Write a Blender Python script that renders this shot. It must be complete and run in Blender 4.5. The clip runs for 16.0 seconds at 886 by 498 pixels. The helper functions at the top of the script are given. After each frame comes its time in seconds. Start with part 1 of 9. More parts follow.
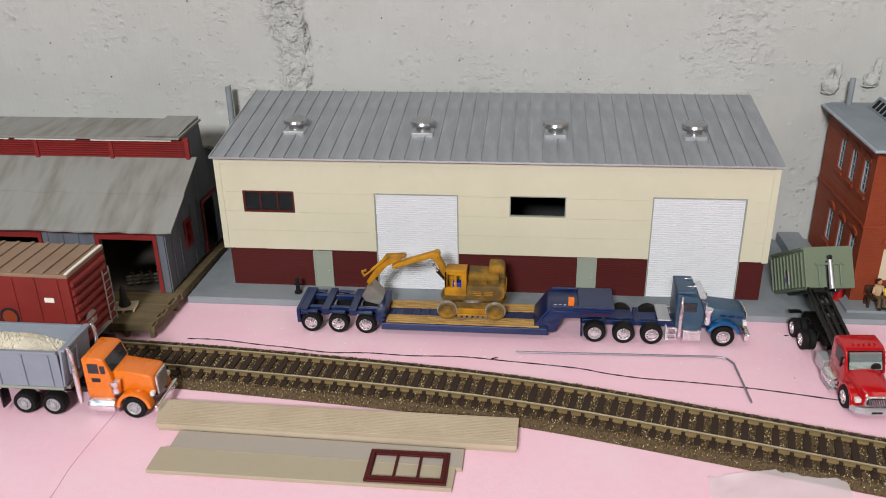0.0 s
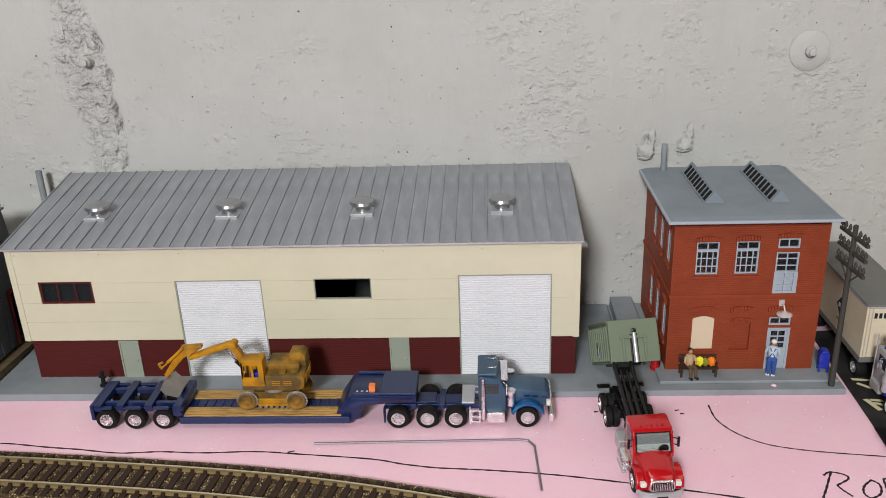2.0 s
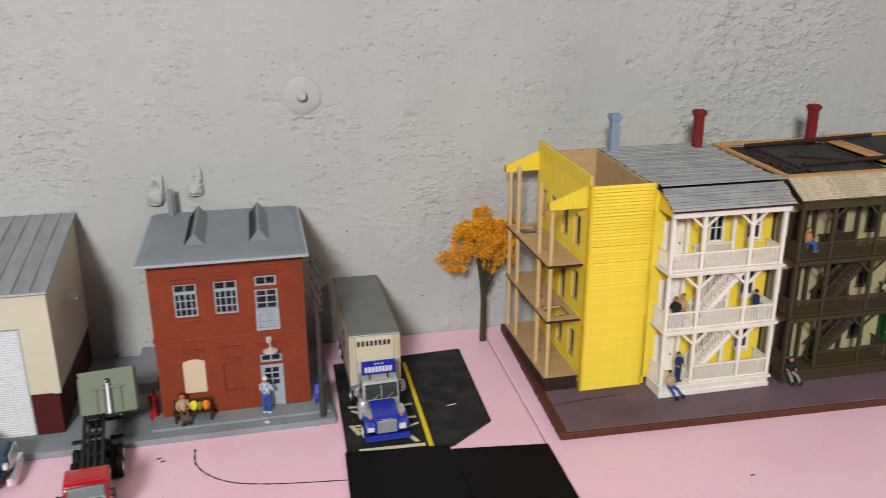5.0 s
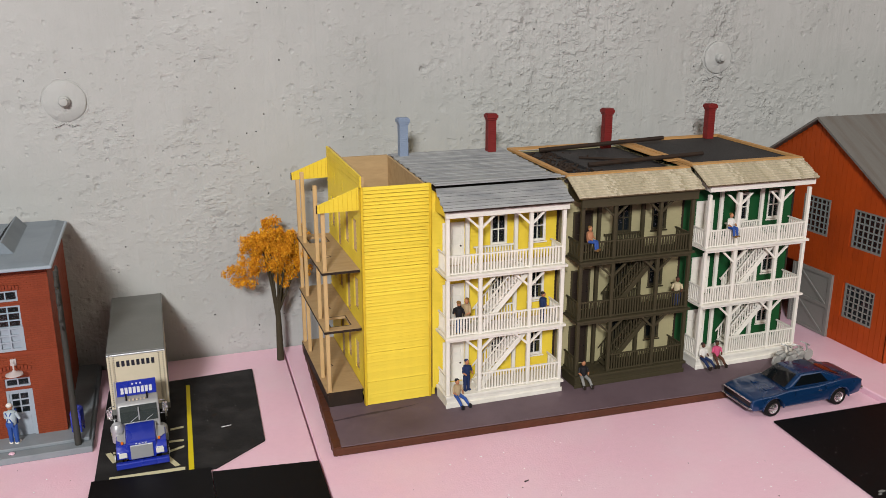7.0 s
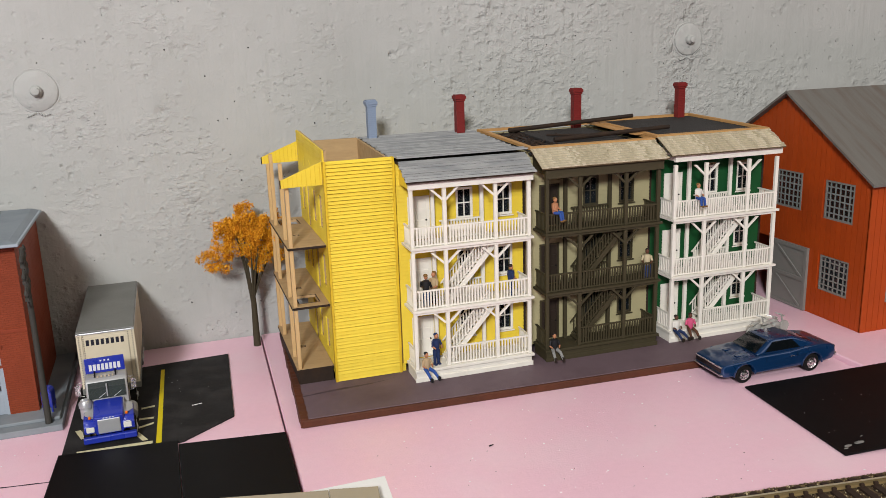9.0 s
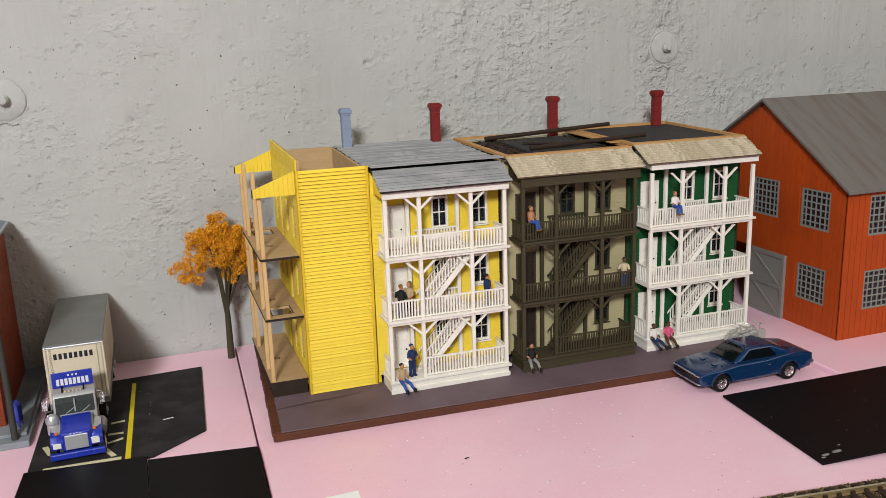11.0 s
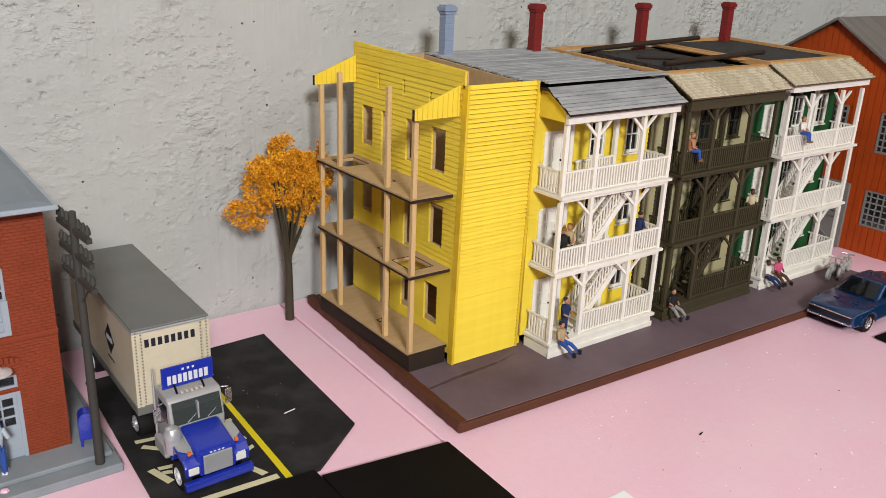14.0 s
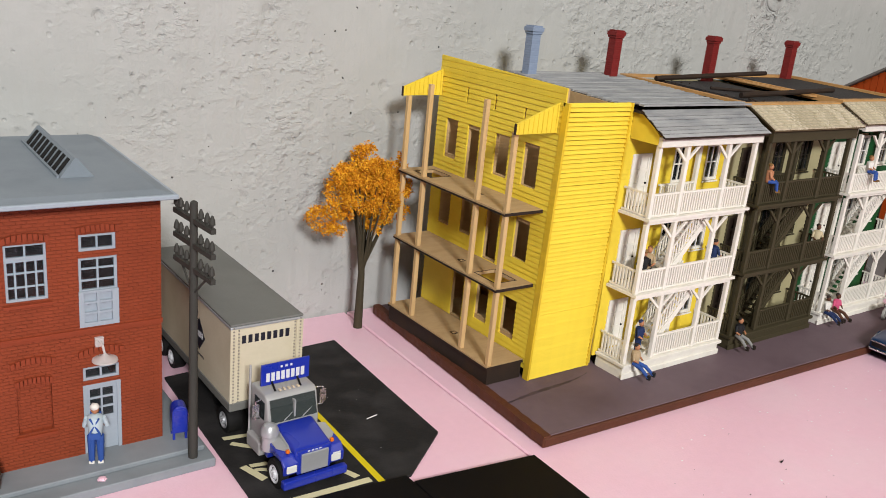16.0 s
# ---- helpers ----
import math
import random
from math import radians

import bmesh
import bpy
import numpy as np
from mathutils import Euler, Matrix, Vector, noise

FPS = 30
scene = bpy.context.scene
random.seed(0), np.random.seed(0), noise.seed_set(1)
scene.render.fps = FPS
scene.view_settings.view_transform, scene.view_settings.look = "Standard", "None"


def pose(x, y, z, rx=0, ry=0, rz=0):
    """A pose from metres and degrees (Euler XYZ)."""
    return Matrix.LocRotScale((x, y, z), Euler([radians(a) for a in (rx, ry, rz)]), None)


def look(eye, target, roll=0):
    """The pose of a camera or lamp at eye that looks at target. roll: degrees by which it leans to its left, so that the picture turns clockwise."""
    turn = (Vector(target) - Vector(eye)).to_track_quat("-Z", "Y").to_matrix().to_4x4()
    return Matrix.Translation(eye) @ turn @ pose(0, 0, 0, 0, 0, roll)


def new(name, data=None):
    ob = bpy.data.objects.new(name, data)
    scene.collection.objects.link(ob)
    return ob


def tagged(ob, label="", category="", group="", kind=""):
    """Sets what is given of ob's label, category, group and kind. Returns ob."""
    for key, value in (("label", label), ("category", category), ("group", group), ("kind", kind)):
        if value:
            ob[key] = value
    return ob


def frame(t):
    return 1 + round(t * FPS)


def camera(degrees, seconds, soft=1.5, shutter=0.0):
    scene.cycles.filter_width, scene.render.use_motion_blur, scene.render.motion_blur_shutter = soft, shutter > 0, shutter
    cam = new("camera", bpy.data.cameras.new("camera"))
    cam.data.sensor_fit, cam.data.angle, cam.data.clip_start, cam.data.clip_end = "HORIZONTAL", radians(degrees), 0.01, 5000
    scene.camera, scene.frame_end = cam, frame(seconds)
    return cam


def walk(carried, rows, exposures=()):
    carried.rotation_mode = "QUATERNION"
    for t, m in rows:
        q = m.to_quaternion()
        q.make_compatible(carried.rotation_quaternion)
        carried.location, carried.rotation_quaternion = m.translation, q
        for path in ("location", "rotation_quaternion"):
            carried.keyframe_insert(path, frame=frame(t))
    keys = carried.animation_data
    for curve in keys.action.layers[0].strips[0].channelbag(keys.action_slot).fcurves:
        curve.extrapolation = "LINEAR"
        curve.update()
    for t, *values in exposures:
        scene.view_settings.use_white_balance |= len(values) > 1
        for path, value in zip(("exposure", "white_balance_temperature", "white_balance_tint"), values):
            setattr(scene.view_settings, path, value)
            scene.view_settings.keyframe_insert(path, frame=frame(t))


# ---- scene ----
cam = camera(55.1, 16.0, soft=0.6, shutter=0.25)
PATH = [
    (0, (0.073, -0.007, 0.229), (-0.132, 1.8, -0.604), -1.1),
    (0.5, (0.088, 0.003, 0.24), (-0.102, 1.818, -0.578), -1.5),
    (1, (0.117, 0.012, 0.242), (-0.05, 1.835, -0.565), -1.9),
    (1.5, (0.137, 0.014, 0.247), (-0.001, 1.85, -0.537), -2.1),
    (2, (0.155, 0.02, 0.244), (0.041, 1.869, -0.512), -2.2),
    (2.5, (0.156, 0.011, 0.251), (0.055, 1.871, -0.475), -2.4),
    (3, (0.203, -0.001, 0.26), (0.126, 1.865, -0.456), -2.4),
    (3.5, (0.242, 0.0, 0.254), (0.19, 1.881, -0.425), -2.7),
    (4, (0.258, -0.001, 0.24), (0.282, 1.891, -0.408), -2.0),
    (4.5, (0.259, 0.0, 0.239), (0.432, 1.881, -0.416), -1.0),
    (5, (0.307, 0.006, 0.235), (0.717, 1.853, -0.412), -0.3),
    (7.5, (0.381, -0.003, 0.199), (1.003, 1.822, -0.333), -0.3),
    (8, (0.381, -0.018, 0.187), (0.983, 1.818, -0.33), -1.3),
    (8.5, (0.395, -0.017, 0.184), (0.987, 1.826, -0.32), -1.8),
    (11, (0.406, -0.013, 0.183), (1.038, 1.824, -0.291), -1.9),
    (11.5, (0.375, 0.035, 0.177), (1.159, 1.804, -0.331), -0.1),
    (12, (0.353, 0.069, 0.18), (1.237, 1.757, -0.428), 0.3),
    (12.5, (0.343, 0.089, 0.183), (1.363, 1.688, -0.454), 1.8),
    (13, (0.316, 0.094, 0.186), (1.308, 1.71, -0.452), 1.9),
    (13.5, (0.292, 0.111, 0.186), (1.275, 1.732, -0.45), 1.4),
    (14, (0.275, 0.148, 0.173), (1.402, 1.658, -0.5), 2.3),
    (14.5, (0.262, 0.166, 0.175), (1.479, 1.599, -0.507), 4.1),
    (15, (0.25, 0.163, 0.166), (1.455, 1.627, -0.47), 6.0),
    (15.5, (0.245, 0.166, 0.161), (1.429, 1.655, -0.456), 6.0),
    (16, (0.242, 0.167, 0.165), (1.392, 1.686, -0.444), 5.6),
]
walk(cam, [(t, look(eye, target, roll)) for t, eye, target, roll in PATH],
     exposures=[(0, -0.13), (3, -0.15), (5, -0.15), (8, -0.1), (12, -0.07), (14.5, 0.03), (16, 0.1)])

# ---------------------------------------------------------------- light
world = bpy.data.worlds.new("world")
scene.world = world
world.use_nodes = True
world.node_tree.nodes["Background"].inputs[0].default_value = (1.0, 0.97, 0.93, 1)
world.node_tree.nodes["Background"].inputs[1].default_value = 0.005


def tube_light(name, at, target, length, width, watts, tint):
    data = bpy.data.lights.new(name, "AREA")
    data.shape, data.size, data.size_y = "RECTANGLE", length, width
    data.energy, data.color = watts, tint
    ob = new(name, data)
    ob.matrix_world = look(at, target)
    return ob


# one bare bulb low ahead of the bench throws the sharp shadows; an added overhead fill brightens the boards
tube_light("hanging_bulb", (-0.14, -1.12, 0.88), (0.3, 0.45, 0.08), 0.24, 0.24, 32.2, (0.96, 0.955, 0.96))
tube_light("overhead_fill", (-0.25, -0.15, 1.28), (0.05, 0.15, 0.0), 0.9, 0.14, 4.2, (1.0, 0.94, 0.87))
tube_light("side_tube", (1.25, -0.45, 0.95), (0.75, 0.45, 0.05), 1.2, 0.8, 4.8, (1.0, 0.88, 0.74))

# ---------------------------------------------------------------- helpers, in centimetres
CM = 0.01


def rgb(code):
    """Linear colour from a hex code."""
    out = []
    for i in (0, 2, 4):
        c = int(code[i:i + 2], 16) / 255
        out.append(c / 12.92 if c <= 0.04045 else ((c + 0.055) / 1.055) ** 2.4)
    return tuple(out)


def surface(name, code, rough=0.5, metal=0.0, var=0.10, grain=900.0, bump=0.15, relief=2500.0, dirt="", dirty=0.3, patch=60.0,
            coat=0.0, stretch=(1, 1, 1), random_tint=0.0):
    """A worn painted, moulded or cast surface: fine grain, patches of dirt, slight relief."""
    m = bpy.data.materials.new(name)
    m.use_nodes = True
    t = m.node_tree
    n, l = t.nodes, t.links
    b = n["Principled BSDF"]
    c = rgb(code)
    co = n.new("ShaderNodeTexCoord")
    mp = n.new("ShaderNodeMapping")
    mp.inputs["Scale"].default_value = stretch
    l.new(co.outputs["Object"], mp.inputs["Vector"])
    g = n.new("ShaderNodeTexNoise")
    g.inputs["Scale"].default_value, g.inputs["Detail"].default_value = grain, 4
    l.new(mp.outputs[0], g.inputs["Vector"])
    mix = n.new("ShaderNodeMix")
    mix.data_type = "RGBA"
    mix.inputs[6].default_value = (*[max(0, v * (1 - var)) for v in c], 1)
    mix.inputs[7].default_value = (*[min(1, v * (1 + var)) for v in c], 1)
    l.new(g.outputs["Fac"], mix.inputs[0])
    last = mix.outputs[2]
    p = n.new("ShaderNodeTexNoise")
    p.inputs["Scale"].default_value, p.inputs["Detail"].default_value = patch, 6
    l.new(mp.outputs[0], p.inputs["Vector"])
    r = n.new("ShaderNodeMapRange")
    r.inputs[1].default_value, r.inputs[2].default_value = 0.45, 0.75
    r.inputs[3].default_value, r.inputs[4].default_value = 0.0, dirty
    l.new(p.outputs["Fac"], r.inputs[0])
    if dirt:
        d = n.new("ShaderNodeMix")
        d.data_type = "RGBA"
        d.inputs[7].default_value = (*rgb(dirt), 1)
        l.new(last, d.inputs[6])
        l.new(r.outputs[0], d.inputs[0])
        last = d.outputs[2]
    if random_tint:
        o = n.new("ShaderNodeObjectInfo")
        rr = n.new("ShaderNodeMapRange")
        rr.inputs[3].default_value, rr.inputs[4].default_value = 1 - random_tint, 1 + random_tint
        l.new(o.outputs["Random"], rr.inputs[0])
        hs = n.new("ShaderNodeHueSaturation")
        l.new(rr.outputs[0], hs.inputs["Value"])
        l.new(last, hs.inputs["Color"])
        last = hs.outputs[0]
    l.new(last, b.inputs["Base Color"])
    b.inputs["Metallic"].default_value = metal
    b.inputs["Specular IOR Level"].default_value = 0.5 if metal or coat or rough < 0.4 else 0.3
    b.inputs["Coat Weight"].default_value = coat
    b.inputs["Coat Roughness"].default_value = 0.08
    ro = n.new("ShaderNodeMapRange")
    ro.inputs[3].default_value, ro.inputs[4].default_value = max(0.02, rough * 0.8), min(1, rough * 1.2)
    l.new(p.outputs["Fac"], ro.inputs[0])
    l.new(ro.outputs[0], b.inputs["Roughness"])
    if bump:
        f = n.new("ShaderNodeTexNoise")
        f.inputs["Scale"].default_value, f.inputs["Detail"].default_value = relief, 5
        l.new(mp.outputs[0], f.inputs["Vector"])
        bp = n.new("ShaderNodeBump")
        bp.inputs["Strength"].default_value, bp.inputs["Distance"].default_value = bump, 0.0004
        l.new(f.outputs["Fac"], bp.inputs["Height"])
        l.new(bp.outputs[0], b.inputs["Normal"])
    return m


def glass(name, code="c8d2d0", rough=0.05, alpha=0.35):
    m = bpy.data.materials.new(name)
    m.use_nodes = True
    b = m.node_tree.nodes["Principled BSDF"]
    b.inputs["Base Color"].default_value = (*rgb(code), 1)
    b.inputs["Roughness"].default_value = rough
    b.inputs["Alpha"].default_value = alpha
    b.inputs["Specular IOR Level"].default_value = 0.6
    return m


def box(bm, x0, y0, z0, x1, y1, z1, m=None):
    """A box between two corners, in centimetres, turned by m."""
    vs = [bm.verts.new(Vector((x, y, z)) if m is None else m @ Vector((x, y, z)))
          for x in (x0, x1) for y in (y0, y1) for z in (z0, z1)]
    for f in ((0, 1, 3, 2), (4, 6, 7, 5), (0, 4, 5, 1), (2, 3, 7, 6), (0, 2, 6, 4), (1, 5, 7, 3)):
        bm.faces.new([vs[i] for i in f])
    return vs


def prism(bm, outline, depth0, depth1, axis="y"):
    """A flat outline of (u, v) pushed out along an axis: y: (x, z), x: (y, z), z: (x, y)."""
    def put(u, v, w):
        return {"y": (u, w, v), "x": (w, u, v), "z": (u, v, w)}[axis]
    a = [bm.verts.new(put(u, v, depth0)) for u, v in outline]
    b = [bm.verts.new(put(u, v, depth1)) for u, v in outline]
    bm.faces.new(a)
    bm.faces.new(b[::-1])
    k = len(a)
    for i in range(k):
        bm.faces.new((a[i], b[i], b[(i + 1) % k], a[(i + 1) % k]))
    return a + b


def rod(bm, p, q, r0, r1=None, sides=10):
    """A round bar from p to q."""
    p, q = Vector(p), Vector(q)
    r1 = r0 if r1 is None else r1
    w = (q - p).normalized()
    u = w.orthogonal().normalized()
    v = w.cross(u)
    rings = []
    for c, r in ((p, r0), (q, r1)):
        rings.append([bm.verts.new(c + r * (math.cos(a) * u + math.sin(a) * v)) for a in (2 * math.pi * i / sides for i in range(sides))])
    bm.faces.new(rings[0][::-1])
    bm.faces.new(rings[1])
    for i in range(sides):
        j = (i + 1) % sides
        bm.faces.new((rings[0][i], rings[0][j], rings[1][j], rings[1][i]))


def lathe(bm, profile, at=(0, 0, 0), axis="z", sides=20):
    """A turned shape: profile of (radius, height) round an axis."""
    at = Vector(at)
    def put(r, h, a):
        c, s = r * math.cos(a), r * math.sin(a)
        return at + Vector({"z": (c, s, h), "y": (c, h, s), "x": (h, c, s)}[axis])
    rings = [[bm.verts.new(put(r, h, 2 * math.pi * i / sides)) for i in range(sides)] for r, h in profile]
    for a, b in zip(rings, rings[1:]):
        for i in range(sides):
            j = (i + 1) % sides
            bm.faces.new((a[i], a[j], b[j], b[i]))
    bm.faces.new(rings[0][::-1])
    bm.faces.new(rings[-1])


def tube(bm, points, r, sides=8):
    for p, q in zip(points, points[1:]):
        rod(bm, p, q, r, r, sides)


def finish(bm, smooth=False, bevel=0.0, segments=1):
    if bevel:
        bmesh.ops.remove_doubles(bm, verts=bm.verts, dist=1e-5)
        bmesh.ops.recalc_face_normals(bm, faces=bm.faces)
        edges = [e for e in bm.edges if len(e.link_faces) == 2 and e.calc_face_angle(0) > 0.5]
        bmesh.ops.bevel(bm, geom=edges, offset=bevel, segments=segments, affect="EDGES", profile=0.5, clamp_overlap=True)
    bmesh.ops.recalc_face_normals(bm, faces=bm.faces)
    for v in bm.verts:
        v.co *= CM
    me = bpy.data.meshes.new("mesh")
    bm.to_mesh(me)
    bm.free()
    if smooth:
        me.shade_smooth()
        me.set_sharp_from_angle(angle=radians(38))
    return me


def part(name, bm, material, parent=None, label="", smooth=False, bevel=0.0, segments=1, at=None):
    """Links a bmesh as one mesh object under a thing or a part."""
    me = finish(bm, smooth, bevel, segments)
    me.materials.append(material)
    ob = new(name, me)
    ob.parent = parent
    if at is not None:
        ob.matrix_basis = at
    if label:
        ob["label"] = label
    return ob


def shared(name, me, parent, x=0, y=0, z=0, rz=0):
    """One more piece on mesh data that is there already."""
    ob = new(name, me)
    ob.parent = parent
    ob.matrix_basis = place(x, y, z, rz)
    return ob


def place(x, y, z, rz=0, rx=0, ry=0):
    return pose(x * CM, y * CM, z * CM, rx, ry, rz)


def thing(name, label, category, x=0, y=0, z=0, rz=0, group="", kind=""):
    ob = new(name)
    ob.empty_display_size = 0.01
    ob.matrix_basis = place(x, y, z, rz)
    return tagged(ob, label, category, group, kind)


def bm_box(*a):
    bm = bmesh.new()
    box(bm, *a)
    return bm


def bm_prism(*a):
    bm = bmesh.new()
    prism(bm, *a)
    return bm


# ---------------------------------------------------------------- materials
def brick_surface(name, turn):
    """Small moulded bricks in courses, painted; turn lays the courses on walls that face x or y."""
    m = surface(name, "8b3d21", 0.62, var=0.12, grain=350, bump=0.0, dirt="7d351c", dirty=0.6, patch=70)
    n, l = m.node_tree.nodes, m.node_tree.links
    co = n.new("ShaderNodeTexCoord")
    mp = n.new("ShaderNodeMapping")
    mp.inputs["Rotation"].default_value = turn
    l.new(co.outputs["Object"], mp.inputs["Vector"])
    br = n.new("ShaderNodeTexBrick")
    br.inputs["Scale"].default_value = 100.0
    br.inputs["Mortar Size"].default_value = 0.02
    br.inputs["Mortar Smooth"].default_value = 0.5
    br.inputs["Brick Width"].default_value = 0.30
    br.inputs["Row Height"].default_value = 0.112
    br.inputs["Color1"].default_value = (1, 1, 1, 1)
    br.inputs["Color2"].default_value = (0.62, 0.62, 0.62, 1)
    br.inputs["Mortar"].default_value = (0.1, 0.1, 0.1, 1)
    l.new(mp.outputs[0], br.inputs["Vector"])
    b = n["Principled BSDF"]
    old = b.inputs["Base Color"].links[0].from_socket
    mul = n.new("ShaderNodeMix")
    mul.data_type, mul.blend_type = "RGBA", "MULTIPLY"
    mul.inputs[0].default_value = 0.16
    l.new(old, mul.inputs[6])
    l.new(br.outputs["Color"], mul.inputs[7])
    l.new(mul.outputs[2], b.inputs["Base Color"])
    bp = n.new("ShaderNodeBump")
    bp.inputs["Strength"].default_value, bp.inputs["Distance"].default_value = 0.9, 0.0003
    l.new(br.outputs["Color"], bp.inputs["Height"])
    l.new(bp.outputs[0], b.inputs["Normal"])
    return m


def pitted(m):
    """Air holes and coarse trowel relief of cast concrete."""
    n, l = m.node_tree.nodes, m.node_tree.links
    b = n["Principled BSDF"]
    co = n.new("ShaderNodeTexCoord")
    parts = n.new("ShaderNodeSeparateXYZ")
    flat = n.new("ShaderNodeCombineXYZ")
    l.new(co.outputs["Object"], parts.inputs[0])
    l.new(parts.outputs["X"], flat.inputs["X"])
    l.new(parts.outputs["Z"], flat.inputs["Y"])

    def calc(op, p, q):
        k = n.new("ShaderNodeMath")
        k.operation = op
        for s, v in zip(k.inputs, (p, q)):
            if isinstance(v, float):
                s.default_value = v
            else:
                l.new(v, s)
        return k.outputs[0]

    def field(scale, detail, rough, stretch=(1, 1, 1), warp=0.0):
        mp = n.new("ShaderNodeMapping")
        mp.inputs["Scale"].default_value = stretch
        l.new(co.outputs["Object"], mp.inputs["Vector"])
        w = n.new("ShaderNodeTexNoise")
        w.inputs["Scale"].default_value, w.inputs["Detail"].default_value, w.inputs["Roughness"].default_value = scale, detail, rough
        w.inputs["Distortion"].default_value = warp
        l.new(mp.outputs[0], w.inputs["Vector"])
        return w.outputs["Fac"]

    def ramp(v, lo, hi, a, b):
        k = n.new("ShaderNodeMapRange")
        k.interpolation_type = "SMOOTHSTEP"
        for s, x in zip(k.inputs[1:5], (lo, hi, a, b)):
            s.default_value = x
        l.new(v, k.inputs[0])
        return k.outputs[0]

    def pits(scale, share, r0, r1):
        """Scattered round air holes; share of the cells is a value or a socket."""
        vo = n.new("ShaderNodeTexVoronoi")
        vo.voronoi_dimensions = "2D"
        vo.inputs["Scale"].default_value = scale
        l.new(flat.outputs[0], vo.inputs["Vector"])
        sep = n.new("ShaderNodeSeparateColor")
        l.new(vo.outputs["Color"], sep.inputs[0])
        wobble = calc("ADD", vo.outputs["Distance"], calc("MULTIPLY", calc("SUBTRACT", field(1100, 2, 0.5), 0.5), 0.12))
        size = calc("MULTIPLY", wobble, calc("ADD", 0.65, calc("MULTIPLY", sep.outputs[1], 1.3)))
        return calc("MULTIPLY", ramp(size, r0, r1, 1.0, 0.0), calc("LESS_THAN", sep.outputs[0], share))

    at = n.new("ShaderNodeAttribute")
    at.attribute_name = "roughcast"
    crowd = ramp(calc("ADD", calc("MULTIPLY", at.outputs["Fac"], 0.5), field(34, 3, 0.55)), 0.4, 0.95, 0.0, 1.0)
    hole = pits(190, calc("ADD", 0.045, calc("MULTIPLY", crowd, 0.02)), 0.035, 0.075)
    old = b.inputs["Base Color"].links[0].from_socket
    # near-black mixed in stands for the shade inside each air hole
    dark = n.new("ShaderNodeMix")
    dark.data_type = "RGBA"
    dark.inputs[7].default_value = (0.1, 0.098, 0.095, 1)
    l.new(hole, dark.inputs[0])
    l.new(old, dark.inputs[6])
    l.new(dark.outputs[2], b.inputs["Base Color"])
    # brushed paint, runs of it, and pocked roughcast where the pour was poor
    flakes = calc("MULTIPLY", ramp(field(150, 4, 0.6, (1, 1, 0.8)), 0.42, 0.62, 0.0, 1.0), calc("MULTIPLY", at.outputs["Fac"], at.outputs["Fac"]))
    height = calc("MULTIPLY", field(420, 3, 0.6), 0.045)
    height = calc("ADD", height, calc("MULTIPLY", field(150, 3, 0.55, (1, 1, 0.07)), calc("ADD", 0.14, calc("MULTIPLY", at.outputs["Fac"], 0.2))))
    height = calc("ADD", height, calc("MULTIPLY", field(60, 2, 0.5), 0.12))
    height = calc("ADD", height, calc("MULTIPLY", flakes, 0.16))
    soft = calc("MULTIPLY", ramp(field(200, 3, 0.55, (0.8, 1, 1.2)), 0.42, 0.75, 0.0, 1.0), crowd)
    height = calc("ADD", height, calc("MULTIPLY", soft, 0.2))
    for scale, share, deep in ((240, 0.4, 0.07), (150, 0.35, 0.1), (85, 0.22, 0.14)):
        height = calc("SUBTRACT", height, calc("MULTIPLY", pits(scale, calc("MULTIPLY", crowd, share), 0.1, 0.42), deep))
    height = calc("SUBTRACT", height, calc("MULTIPLY", hole, 0.22))
    bp = n.new("ShaderNodeBump")
    bp.inputs["Strength"].default_value, bp.inputs["Distance"].default_value = 1.0, 0.0044
    l.new(height, bp.inputs["Height"])
    l.new(bp.outputs[0], b.inputs["Normal"])
    return m


FOAM = surface("pink_foam", "f0c5d5", 0.34, var=0.04, grain=300, bump=0.25, relief=900, dirt="efd6de", dirty=0.5, patch=25)
CONCRETE = pitted(surface("painted_concrete", "b1b2af", 0.8, var=0.05, grain=120, dirt="9fa09c", dirty=0.5, patch=9))
ROOM = surface("dim_basement_paint", "58554f", 0.9, var=0.05, grain=20, bump=0.0)
CRUMB = surface("white_crumb", "f3eef0", 0.8, bump=0.0)
INK = surface("felt_pen_ink", "251b25", 0.6, bump=0.0, var=0.2)
CREAM = surface("cream_plastic", "c8c4ad", 0.42, var=0.03, grain=200, bump=0.08, dirt="bdb9a1", dirty=0.4, patch=40)
OXBLOOD = surface("dark_red_plastic", "48110f", 0.62, var=0.08, grain=300, bump=0.1)
ROOF_GREY = surface("grey_roof_plastic", "7f8389", 0.34, var=0.08, grain=150, bump=0.12, dirt="a2a4a6", dirty=0.55, patch=70, stretch=(3, 0.6, 1), random_tint=0.05)
SLAB_GREY = surface("grey_slab_plastic", "868d92", 0.6, var=0.08, grain=200, bump=0.15, dirt="5f676c", dirty=0.65, patch=35)
WHITE = surface("white_plastic", "d3d5d9", 0.35, var=0.03, grain=300, bump=0.05)
SAGE = surface("grey_green_plastic", "8d9488", 0.5, var=0.05, bump=0.06)
CHROME = surface("chrome", "f2f2f4", 0.16, 1.0, var=0.03, bump=1.0, relief=1100)
SILVER = surface("silver_paint", "bcbec1", 0.38, 0.55, var=0.05, bump=0.08)
BRICK_FRONT = brick_surface("brick_front", (radians(-90), 0, 0))
BRICK_SIDE = brick_surface("brick_side", (radians(-90), 0, radians(-90)))
BRICK = surface("brick_trim", "87391f", 0.6, var=0.12, grain=350, bump=0.15, dirt="823820", dirty=0.6, patch=60)
